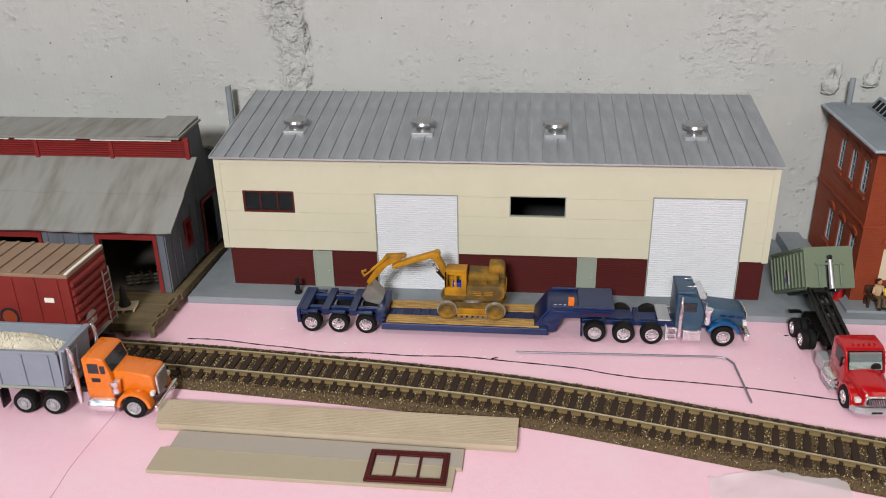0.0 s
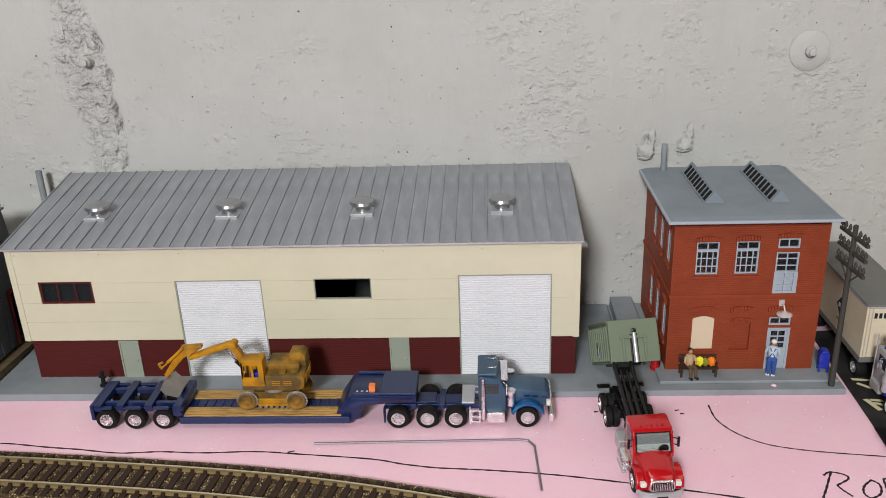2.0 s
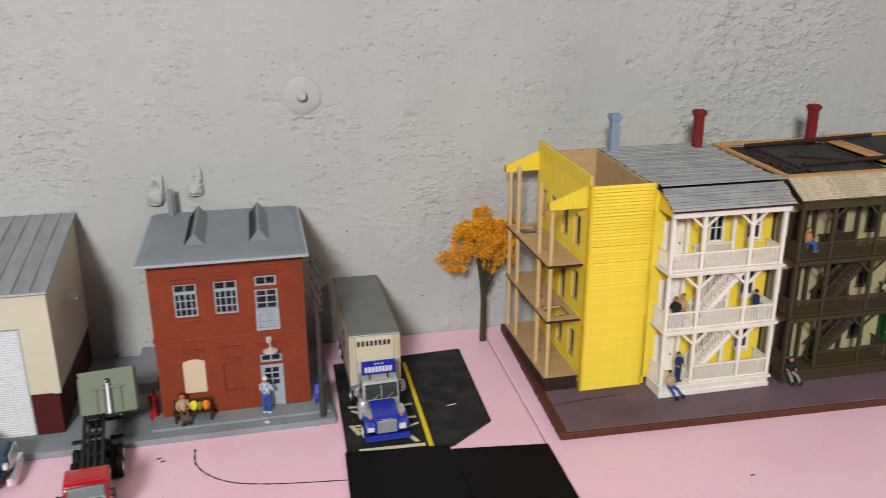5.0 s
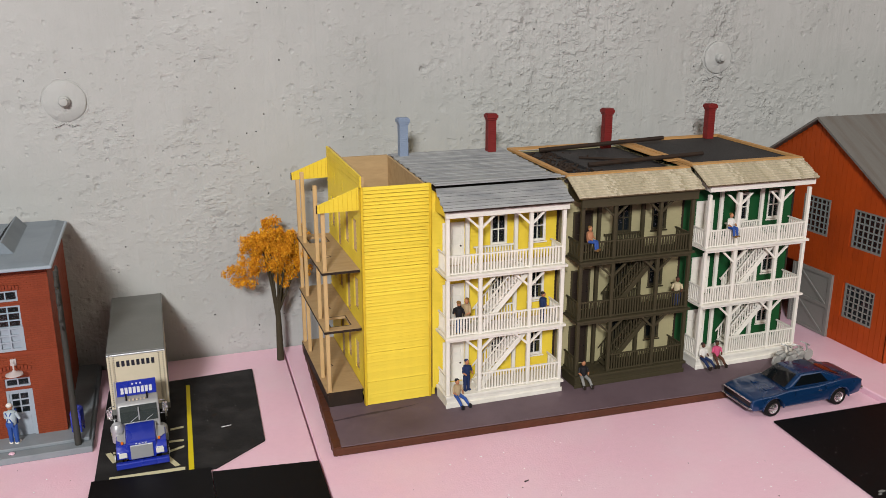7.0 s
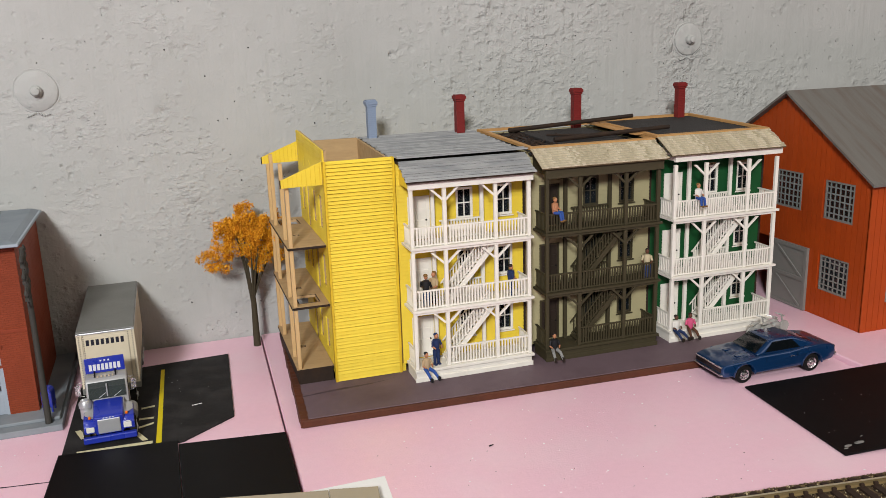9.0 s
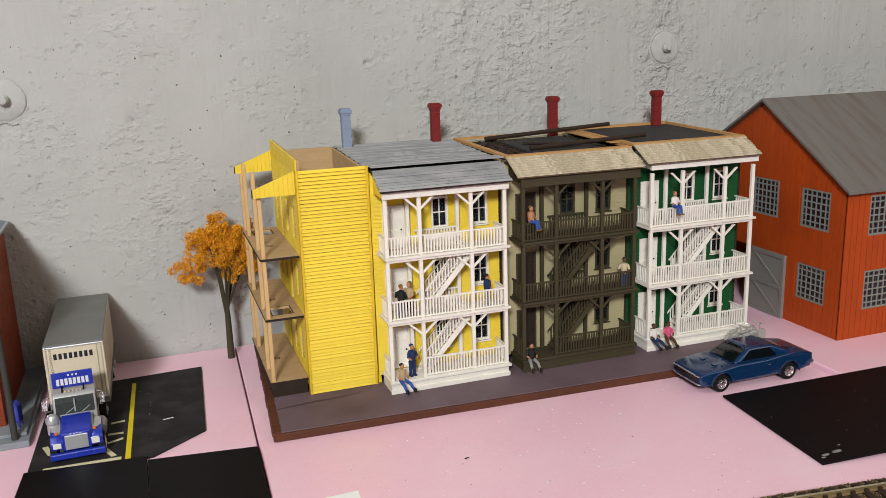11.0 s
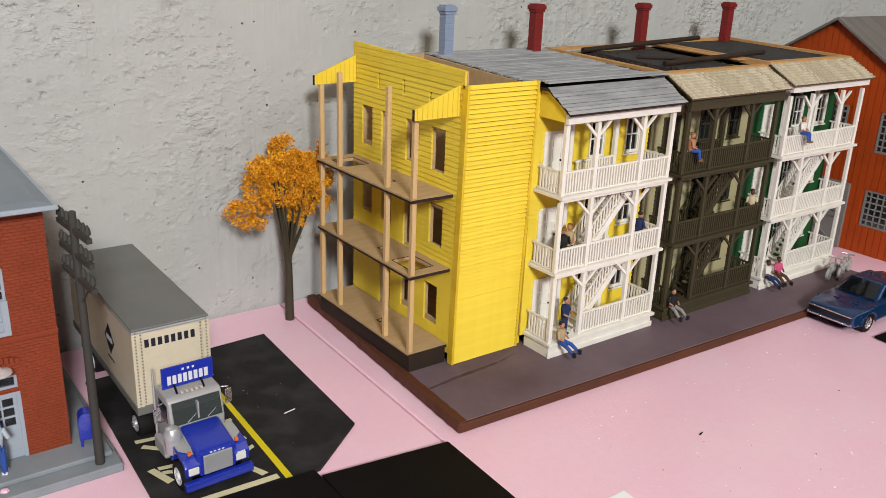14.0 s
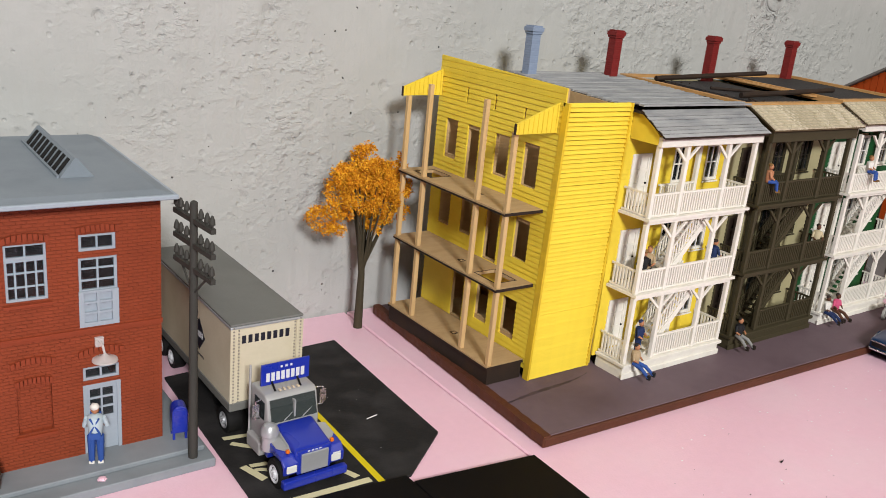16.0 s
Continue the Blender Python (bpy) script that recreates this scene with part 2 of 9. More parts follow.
BLUE_GREY = surface("blue_grey_plastic", "7c858d", 0.5, var=0.06, bump=0.08, dirt="6b747b", dirty=0.4, patch=60)
FRAME_BLUE = surface("pale_blue_grey_plastic", "9aa4ae", 0.5, var=0.05, bump=0.06)
BOARD = surface("beige_board", "c9b9a0", 0.7, var=0.05)
YELLOW = surface("yellow_paint", "e6cb40", 0.55, var=0.06, grain=300, bump=0.1, dirt="d2b230", dirty=0.4, patch=60, random_tint=0.03)
YELLOW_EDGE = surface("yellow_trim_paint", "dcb92c", 0.55, var=0.08, dirt="a8842a", dirty=0.5, patch=90)
TRIM_WHITE = surface("white_trim_paint", "e6e2d8", 0.6, var=0.06, grain=300, bump=0.1, dirt="c4beb0", dirty=0.35, patch=80)
DARK_OLIVE = surface("dark_olive_paint", "3e3826", 0.65, var=0.12, grain=300, bump=0.12, dirt="453c2d", dirty=0.4, patch=80)
CLAP_CREAM = surface("pale_cream_paint", "a59d78", 0.6, var=0.06, dirt="948d6b", dirty=0.4, patch=60)
GREEN = surface("dark_green_paint", "104b25", 0.5, var=0.08, dirt="104521", dirty=0.4, patch=60)
PLY = surface("thin_plywood", "b4986f", 0.7, var=0.12, grain=250, bump=0.12, dirt="9a7c55", dirty=0.4, patch=60, stretch=(1, 4, 4))
STRIP_WOOD = surface("strip_wood", "c9a877", 0.65, var=0.12, grain=250, dirt="a98755", dirty=0.35, patch=90, stretch=(4, 4, 1))
TAN_TRIM = surface("tan_wood_trim", "b98d58", 0.65, var=0.12, grain=250, dirt="99703f", dirty=0.4, patch=90)
CHAR = surface("charred_edge", "2a1f18", 0.8, var=0.2, dirt="4a3420", dirty=0.4, patch=120)
SHINGLE_GREY = surface("blue_grey_shingle", "9c9d9d", 0.65, var=0.15, grain=500, dirt="5f646b", dirty=0.6, patch=110, stretch=(0.5, 2, 2), random_tint=0.12)
SHINGLE_TAN = surface("tan_shingle", "cdc3a9", 0.7, var=0.08, grain=500, dirt="b5a789", dirty=0.5, patch=90, stretch=(0.6, 1, 1), random_tint=0.05)
n_, l_ = SHINGLE_TAN.node_tree.nodes, SHINGLE_TAN.node_tree.links
g_, r_ = n_.new("ShaderNodeNewGeometry"), n_.new("ShaderNodeValToRGB")
for p_, c_ in ((0.35, "b2a78f"), (0.75, "bdb299")):
    r_.color_ramp.elements.new(p_).color = (*rgb(c_), 1)
r_.color_ramp.elements[0].color, r_.color_ramp.elements[-1].color = (*rgb("a59a80"), 1), (*rgb("c8bea8"), 1)
l_.new(g_.outputs["Random Per Island"], r_.inputs[0])
l_.new(r_.outputs[0], n_["Principled BSDF"].inputs["Base Color"])
FELT = surface("black_roof_felt", "2e2c2c", 0.8, var=0.15, bump=0.4, dirt="454140", dirty=0.6, patch=60)
BASE_PAINT = surface("purple_grey_paint", "6b5a61", 0.6, var=0.1, grain=200, bump=0.2, dirt="4c3c41", dirty=0.8, patch=22)
BASE_EDGE = surface("brown_edge_paint", "56301f", 0.65, var=0.15, dirt="38241d", dirty=0.5, patch=60)
ORANGE_RED = surface("orange_red_paint", "a8420f", 0.6, var=0.1, grain=150, bump=0.12, dirt="8c350c", dirty=0.5, patch=30, random_tint=0.04)
RB_ROOF = surface("weathered_grey_roof", "6c6964", 0.6, var=0.15, grain=150, dirt="5a4436", dirty=0.5, patch=60, stretch=(3, 0.3, 0.3))
WINDOW_GREY = surface("window_grey", "7f7d78", 0.55, var=0.06)
BLACK_SHEET = surface("black_sheet_plastic", "0c0b0c", 0.5, var=0.1, grain=300, bump=0.12, dirt="181617", dirty=0.3, patch=30)
BLACK_SHEET.node_tree.nodes["Principled BSDF"].inputs["Specular IOR Level"].default_value = 0.1
ASPHALT = surface("black_paper", "1d1c1c", 0.85, var=0.2, grain=600, bump=0.4, relief=1500, dirt="3a3838", dirty=0.8, patch=70)
YELLOW_LINE = surface("yellow_marking", "d8c414", 0.6, var=0.06)
CREAM_LINE = surface("cream_marking", "cfc8a2", 0.65, var=0.08)
# near-black: painted shade of interiors and holes, also dark parts and dirt specks
DARK = surface("dark_shade_and_parts", "121110", 0.9, var=0.1, bump=0.0)
PANE = glass("window_pane", "2a3236", 0.3, 0.25)

# ---------------------------------------------------------------- the setting
def concrete_wall():
    """Painted cast concrete: trowelled ripples, pits and two rough vertical pour seams."""
    xs = [-48.0 + 0.36 * i for i in range(102)] + [-11.3 + 0.1 * i for i in range(57)]
    xs += [-5.36 + 0.36 * i for i in range(371)]
    z0, z1, step = -1.2, 46.0, 0.24
    nx, nz = len(xs) - 1, int((z1 - z0) / step)
    verts, faces, roughness = [], [], []

    def ease(a, b, v):
        k = min(1.0, max(0.0, (v - a) / (b - a)))
        return k * k * (3 - 2 * k)

    for j in range(nz + 1):
        for i in range(nx + 1):
            x, z = xs[i], z0 + j * step
            d = 0.10 * noise.noise((x * 0.13, z * 0.08, 3.0)) + 0.03 * noise.noise((x * 0.7, z * 0.2, 9.0))
            # the flaky pour seam, with open cracks along one edge
            rough, seam = 0.0, 0.0
            if -11.4 < x < -5.6:
                wig = 0.35 * noise.noise((2.0, z * 0.45, 1.0)) + 0.15 * noise.noise((2.0, z * 1.7, 4.0))
                xr = -6.75 - 0.3 * max(0.0, z - 16.5) + wig
                xl = -9.7 + 0.14 * max(0.0, 16.5 - z) + 2 * wig
                seam = ease(xl - 0.5, xl + 0.7, x) * ease(xr + 0.2, xr - 0.15, x)
                rough = 1.25 * seam
                flake = noise.noise((x * 0.9, z * 0.8, 40.0)) + 0.7 * noise.noise((x * 2.1, z * 1.7, 41.0)) + 0.4 * noise.noise((x * 4.3, z * 4.0, 42.0))
                d += seam * 0.17 * (abs(flake) * 1.3 - 0.25)
                crack = math.exp(-((x - xr + 0.12) / 0.13) ** 2) * ease(0.02, 0.35, noise.noise((7.0, z * 0.5, 2.0)) + 0.12)
                d -= 0.75 * crack
                bend = x + 8.0 - 0.25 * (z - 18.0) + 0.3 * noise.noise((x * 1.3, z * 1.3, 6.0))
                d -= 0.3 * seam * math.exp(-(bend / 0.14) ** 2) * ease(0.1, 0.3, noise.noise((x * 0.8, z * 0.8, 12.0)) + 0.1)
            rough += 0.9 * math.exp(-((x - 63.5) / 5.5) ** 2) * math.exp(-((z - 18) / 6.5) ** 2) * (0.55 + 0.9 * max(0.0, noise.noise((x * 0.45, z * 0.12, 14.0))))
            rough += 0.9 * math.exp(-((x - 75.5 + 0.4 * math.sin(z * 0.5)) / 2.0) ** 2) * math.exp(-((z - 17) / 9.0) ** 2)
            rough += 0.7 * math.exp(-((x - 80.5) / 1.6) ** 2) * math.exp(-((z - 13.3) / 1.6) ** 2)
            rough += 0.35 * math.exp(-((x - 36.5) / 4.0) ** 2) * math.exp(-((z - 13.0) / 3.0) ** 2)
            rough += 0.35 * math.exp(-((x - 18.0) / 3.0) ** 2) * math.exp(-((z - 13.0) / 5.0) ** 2)
            rough += 0.2 * min(1.0, max(0.0, (x - 6.0) / 14.0)) * (0.6 + 0.4 * noise.noise((x * 0.2, z * 0.15, 31.0)))
            rough += 0.4 * max(0.0, noise.noise((x * 0.07, z * 0.09, 20.0)) - 0.1)
            r = noise.noise((x * 1.25, z * 1.0, 5.0)) + 0.6 * noise.noise((x * 2.6, z * 2.2, 8.0))
            d += 0.13 * min(1.0, rough - 0.9 * seam) * (abs(r) - 0.35)
            roughness.append(min(1.3, rough))
            edge = min(1.0, i / 6, (nx - i) / 6, (nz - j) / 6)
            verts.append((x * CM, (51.3 - d * edge) * CM, z * CM))
    w = nx + 1
    for j in range(nz):
        for i in range(nx):
            a = j * w + i
            faces.append((a, a + 1, a + w + 1, a + w))
    # the plain rest of the wall round the trowelled stretch, and its back
    k = len(verts)
    for y in (51.3, 71.0):
        for x, z in ((-250, -95), (330, -95), (330, 135), (-250, 135)):
            verts.append((x * CM, y * CM, z * CM))
    c = [0, nx, nz * w + nx, nz * w]
    for i in range(4):
        faces.append((k + i, k + (i + 1) % 4, c[(i + 1) % 4], c[i]))
        faces.append((k + i, k + 4 + i, k + 4 + (i + 1) % 4, k + (i + 1) % 4))
    faces.append((k + 4, k + 7, k + 6, k + 5))
    me = bpy.data.meshes.new("mesh")
    me.from_pydata(verts, [], faces)
    me.shade_smooth()
    me.materials.append(CONCRETE)
    layer = me.attributes.new("roughcast", "FLOAT", "POINT")
    layer.data.foreach_set("value", roughness + [0.0] * (len(verts) - len(roughness)))
    tagged(new("wall_north", me), "grey-painted rough cast concrete basement wall", "wall", kind="structure")


concrete_wall()
tagged(part("wall_south", bm_box(-250, -370, -95, 330, -350, 135), ROOM), "plain grey basement wall", "wall", kind="structure")
tagged(part("wall_west", bm_box(-270, -370, -95, -250, 71, 135), ROOM), "plain grey basement wall", "wall", kind="structure")
tagged(part("wall_east", bm_box(330, -370, -95, 350, 71, 135), ROOM), "plain grey basement wall", "wall", kind="structure")
tagged(part("floor", bm_box(-270, -370, -105, 350, 71, -95), ROOM), "plain grey concrete basement floor", "floor", kind="structure")
tagged(part("ceiling", bm_box(-270, -370, 135, 350, 71, 145), ROOM), "plain dim basement ceiling", "ceiling", kind="structure")

bench = thing("benchwork", "plain wooden table frame under the pink foam boards", "table")
part("tabletop", bm_box(-60, -12, -7, 140, 51.0, -5.02), PLY, bench)
for lx in (-57, 40, 133):
    for ly in (-9, 44):
        part("leg", bm_box(lx, ly, -94.9, lx + 5, ly + 5, -7.0), PLY, bench)

# pink insulation foam in boards, with open joints between them
SEAM = 43.75


def foam_board(x0a, x0b, x1a, x1b, y0, y1, z):
    bm = bmesh.new()
    prism(bm, [(x0a, y0), (x1a, y0), (x1b, y1), (x0b, y1)], -5.0, z, "z")
    return part("ground", bm, FOAM, bevel=0.06)


for ob in (foam_board(-60, -60, SEAM - 1.2, SEAM + 0.72, -12, 51.15, 0.0),
           foam_board(SEAM - 1.11, SEAM + 0.81, 74.3, 74.45, -12, 51.15, 0.0),
           foam_board(74.36, 74.51, 140, 140, -12, 51.15, 0.29)):
    tagged(ob, "pale pink rigid foam board with open joints", "ground", kind="structure")
# crumbs of foam and dirt
random.seed(7)
bm = bmesh.new()
for i in range(760):
    x, y = random.uniform(-18, 80), random.uniform(22, 41)
    if 33 < x < 45 and y < 48 or 26.5 < y < 36 and x < 26 or y < 27 and x < 20 or y > 35 and x > 43:
        continue
    s = random.uniform(0.015, 0.05)
    lathe(bm, [(s * 0.6, 0.0), (s, 0.006), (s * 0.5, 0.02)], (x, y, 0.001), "z", 5)
for i in range(9):
    x, y = random.uniform(38.8, 41.3), random.uniform(38.5, 47)
    s = random.uniform(0.008, 0.016)
    lathe(bm, [(s * 0.6, 0.0), (s, 0.006), (s * 0.5, 0.02)], (x, y, 0.101), "z", 5)
rod(bm, (39.9, 41.2, 0.115), (40.4, 41.3, 0.115), 0.02, 0.02, 5)
tagged(part("foam_crumbs", bm, CRUMB), "scattered white crumbs on the pink foam", "crumbs", kind="stuff")
bm = bmesh.new()
for i in range(120):
    x, y = random.uniform(18, 78), random.uniform(24, 41)
    if 33 < x < 45 or y > 35 and x > 43 or y < 33 and x < 26:
        continue
    s = random.uniform(0.012, 0.035)
    rod(bm, (x, y, 0.012), (x + random.uniform(-0.06, 0.06), y + random.uniform(-0.05, 0.05), 0.02), s * 0.5, s * 0.4, 5)
for x, y in ((20.6, 39.3), (24.7, 39.4), (24.9, 39.1), (5.6, 35.95), (5.5, 35.9), (52.6, 31.5), (28.5, 41.2)):
    rod(bm, (x, y, 0.03), (x + 0.22, y + 0.05, 0.04), 0.035, 0.02, 6)
tagged(part("dirt_specks", bm, DARK), "dark specks of dirt on the pink foam", "dirt", kind="stuff")


def pen_line(points, width, label, ink=None):
    """A felt pen line on the foam: a thin ribbon of ink along smooth points."""
    pts = smooth_line(points, 8)
    bm = bmesh.new()
    prev = None
    for i, p in enumerate(pts):
        q = pts[min(i + 1, len(pts) - 1)] - pts[max(i - 1, 0)]
        s = Vector((-q.y, q.x, 0)).normalized() * width * (0.42 + 0.12 * math.sin(i * 1.7))
        pair = (bm.verts.new((p.x + s.x, p.y + s.y, 0.005)), bm.verts.new((p.x - s.x, p.y - s.y, 0.005)))
        if prev:
            bm.faces.new((prev[0], prev[1], pair[1], pair[0]))
        prev = pair
    return tagged(part("pen_line", bm, ink or INK), label, "pen line")


def smooth_line(points, steps):
    """Points on a smooth curve through the given (x, y)."""
    p = [Vector((x, y, 0)) for x, y in points]
    p = [2 * p[0] - p[1]] + p + [2 * p[-1] - p[-2]]
    out = []
    for a, b, c, d in zip(p, p[1:], p[2:], p[3:]):
        for i in range(steps):
            t = i / steps
            out.append(0.5 * (2 * b + (c - a) * t + (2 * a - 5 * b + 4 * c - d) * t * t + (3 * b - a - 3 * c + d) * t ** 3))
    out.append(p[-2])
    return out


pen_line([(-10.7, 36.7), (-8.9, 36.7), (-6.8, 36.4), (-5.0, 36.2), (-2.9, 35.9), (-0.8, 36.0), (1.3, 35.9), (3.9, 36.0), (6.0, 35.8), (9.6, 35.4), (11.2, 35.0), (12.8, 34.72), (14.5, 34.6), (15.8, 34.48), (17.6, 34.28), (19.4, 34.0), (23, 33.3), (27, 32.4), (33, 30.8)], 0.12, "thin dark felt pen line along the track")
pen_line([(26.5, 39.95), (26.6, 38.6), (27.25, 37.45), (28.3, 36.6), (29.6, 36.15), (31.2, 35.85), (33.9, 35.5)], 0.1, "curved dark felt pen line on the foam")
pen_line([(-11.5, 30.0), (-11.65, 26.3), (-11.5, 24.0), (-11.4, 18)], 0.05, "faint straight scored line on the foam", surface("scored_foam", "c592a8", 0.6, bump=0.0))
for k, stroke in enumerate(([(30.2, 34.15), (30.6, 34.4), (31.15, 34.2), (31.2, 33.9), (30.55, 33.45)], [(30.6, 34.35), (30.1, 33.4), (29.65, 32.6)], [(30.55, 33.45), (30.7, 33.1), (30.95, 32.7)],
                            [(32.2, 33.85), (31.7, 33.4), (31.5, 32.9), (31.7, 32.6), (32.2, 32.9), (32.4, 33.5), (32.15, 33.85)],
                            [(32.35, 32.5), (32.6, 33.3), (32.75, 33.9), (33.15, 33.85), (33.25, 33.5), (32.8, 33.3)])):
    pen_line(stroke, 0.12, "one stroke of large handwriting in felt pen")

# form ties left in the wall, patched round with mortar
for x, z, r in ((-8.0, 16.5, 0.36), (33.5, 15.95, 1.2), (75.6, 17.4, 1.15)):
    tie = thing("wall_tie", "painted steel form tie stub in a round mortar patch", "wall tie", x, 51.25, z, group="form ties in the wall")
    bm = bmesh.new()
    lathe(bm, [(r * 1.1, 0.2), (r * 1.06, 0.04), (r * 1.02, 0.01), (r * 0.99, 0.02), (r * 0.975, 0.12), (r * 0.945, 0.12), (r * 0.93, -0.04), (r * 0.89, -0.08), (r * 0.5, -0.1), (r * 0.05, -0.1)], (0, 0, 0), "y", 48)
    for v in bm.verts:
        k = 0.5 if v.co.length > r * 1.01 else 0.15
        v.co += 0.1 * k * noise.noise_vector(v.co * 2.6 + Vector((x, 0, 0)))
    part("mortar_patch", bm, CONCRETE, tie, smooth=True)
    bm = bmesh.new()
    lathe(bm, [(0.3, 0.05), (0.32, -0.3), (0.28, -0.42), (0.22, -0.46), (0.2, -0.62), (0.03, -0.66)], (0, 0, 0), "y", 14)
    part("stub", bm, CONCRETE, tie, smooth=True)
    bm = bmesh.new()
    for i in range(9):
        rod(bm, (-0.7 + i * 0.14, 0.05, -1.25 - 0.1 * math.sin(i)), (-0.6 + i * 0.14, -0.1, -1.3 - 0.1 * math.cos(i)), 0.07, 0.03, 6)
    part("mortar_drip", bm, CONCRETE, tie, smooth=True)


def lump(bm, x, y, z, rx, ry, rz, seed, rough=0.35):
    """An uneven lump."""
    got = bmesh.ops.create_icosphere(bm, subdivisions=3, radius=1)["verts"]
    for v in got:
        k = 1 + rough * noise.noise(v.co * 1.7 + Vector((seed, 0, 0))) + 0.5 * rough * noise.noise(v.co * 4 + Vector((0, seed, 0)))
        v.co = Vector((x + v.co.x * rx * k, y + v.co.y * ry * k, z + v.co.z * rz * k))


for k, (x, z, s) in enumerate(((24.75, 10.35, 1.0), (26.95, 10.75, 0.95))):
    bm = bmesh.new()
    lump(bm, x, 51.2, z, 0.52 * s, 0.35 * s, 0.45 * s, k * 3.1)
    lump(bm, x + 0.28 * s, 51.25, z + 0.75 * s, 0.22 * s, 0.18 * s, 0.6 * s, k * 5.3)
    lump(bm, x - 0.1, 51.2, z - 0.4 * s, 0.4 * s, 0.22 * s, 0.12 * s, k * 7.7)
    tagged(part("mortar_lump", bm, CONCRETE, smooth=True), "lump of hard mortar painted over on the wall", "mortar lump", "", "")

# ---------------------------------------------------------------- the long warehouse
def holed_wall(bm, a0, a1, z0, z1, d0, d1, holes, axis="y"):
    """A wall slab from a0 to a1 and z0 to z1, d0 to d1 thick, with holes (a0, z0, a1, z1) right through it."""
    ca = sorted({a0, a1, *[v for h in holes for v in (h[0], h[2]) if a0 < v < a1]})
    cz = sorted({z0, z1, *[v for h in holes for v in (h[1], h[3]) if z0 < v < z1]})
    made = {}

    def vert(i, j, k):
        if (i, j, k) not in made:
            u, v, w = ca[i], cz[j], (d0, d1)[k]
            made[i, j, k] = bm.verts.new({"y": (u, w, v), "x": (w, u, v), "z": (u, v, w)}[axis])
        return made[i, j, k]

    def solid(i, j):
        if not (0 <= i < len(ca) - 1 and 0 <= j < len(cz) - 1):
            return False
        u, v = (ca[i] + ca[i + 1]) / 2, (cz[j] + cz[j + 1]) / 2
        return not any(h[0] < u < h[2] and h[1] < v < h[3] for h in holes)

    for i in range(len(ca) - 1):
        for j in range(len(cz) - 1):
            if not solid(i, j):
                continue
            for k in (0, 1):
                bm.faces.new((vert(i, j, k), vert(i + 1, j, k), vert(i + 1, j + 1, k), vert(i, j + 1, k)))
            for di, dj, p, q in ((-1, 0, (i, j), (i, j + 1)), (1, 0, (i + 1, j), (i + 1, j + 1)), (0, -1, (i, j), (i + 1, j)), (0, 1, (i, j + 1), (i + 1, j + 1))):
                if not solid(i + di, j + dj):
                    bm.faces.new((vert(*p, 0), vert(*q, 0), vert(*q, 1), vert(*p, 1)))


def slab(bm, a0, a1, z0, z1, d0, d1, axis):
    if axis == "y":
        box(bm, a0, d0, z0, a1, d1, z1)
    elif axis == "z":
        box(bm, a0, z0, d0, a1, z1, d1)
    else:
        box(bm, d0, a0, z0, d1, a1, z1)


def lapped(bm, a0, a1, z0, z1, d, pitch, holes=(), axis="y", out=0.05, thick=0.05):
    """Clapboards: strips that each lean out at the foot, facing towards smaller d, cut round holes."""
    n = max(1, round((z1 - z0) / pitch))
    h = (z1 - z0) / n
    for i in range(n):
        s, t = z0 + i * h, z0 + (i + 1) * h
        spans = [(a0, a1)]
        for (ha, hz, hb, hw) in holes:
            if s < hw - 0.02 and t > hz + 0.02:
                spans = [r for p, q in spans for r in ((p, min(q, ha)), (max(p, hb), q)) if r[1] - r[0] > 0.01]
        for p, q in spans:
            prof = [(d - out, s + 0.006), (d + thick, s + 0.006), (d + thick, t), (d - 0.006, t)]
            if axis == "y":
                prism(bm, prof, p, q, "x")
            else:
                a = [bm.verts.new((u, p, v)) for u, v in prof]
                b = [bm.verts.new((u, q, v)) for u, v in prof]
                bm.faces.new(a)
                bm.faces.new(b[::-1])
                for k in range(4):
                    bm.faces.new((a[k], b[k], b[(k + 1) % 4], a[(k + 1) % 4]))


def sash(parent, x0, z0, x1, z1, y, cols, rows, frame_mat, bar=0.07, rail=0.1, axis="y", name="window", arch=0.0):
    """A window set in a hole: frame, glazing bars and panes, as one part with pieces under it."""
    bm = bmesh.new()
    holed_wall(bm, x0, x1, z0, z1, y, y + 0.12, [(x0 + rail, z0 + rail, x1 - rail, z1 - rail)], axis)
    if arch:
        for i in range(8):
            u0, u1 = i / 8, (i + 1) / 8
            h0, h1 = arch * (1 - (2 * u0 - 1) ** 2), arch * (1 - (2 * u1 - 1) ** 2)
            p, q = x0 + (x1 - x0) * u0, x0 + (x1 - x0) * u1
            if axis == "y":
                prism(bm, [(p, z1), (q, z1), (q, z1 + h1), (p, z1 + h0)], y, y + 0.12, "y")
            else:
                prism(bm, [(p, z1), (q, z1), (q, z1 + h1), (p, z1 + h0)], y, y + 0.12, "x")
    w = part(name, bm, frame_mat, parent)
    bm = bmesh.new()
    for i in range(1, cols):
        c = x0 + (x1 - x0) * i / cols
        slab(bm, c - bar / 2, c + bar / 2, z0 + rail, z1 - rail, y + 0.02, y + 0.09, axis)
    for j in range(1, rows):
        c = z0 + (z1 - z0) * j / rows
        slab(bm, x0 + rail, x1 - rail, c - bar / 2, c + bar / 2, y + 0.025, y + 0.085, axis)
    part("muntin_grid", bm, frame_mat, w)
    bm = bmesh.new()
    slab(bm, x0 + rail * 0.8, x1 - rail * 0.8, z0 + rail * 0.8, z1 - rail * 0.8, y + 0.05, y + 0.06, axis)
    part("pane", bm, PANE, w)
    return w


VENT_METAL = surface("spun_metal", "a4a6a9", 0.32, 0.85, var=0.05, bump=0.05)
INNER = surface("dull_grey_plastic", "4a4b4d", 0.6, var=0.05)


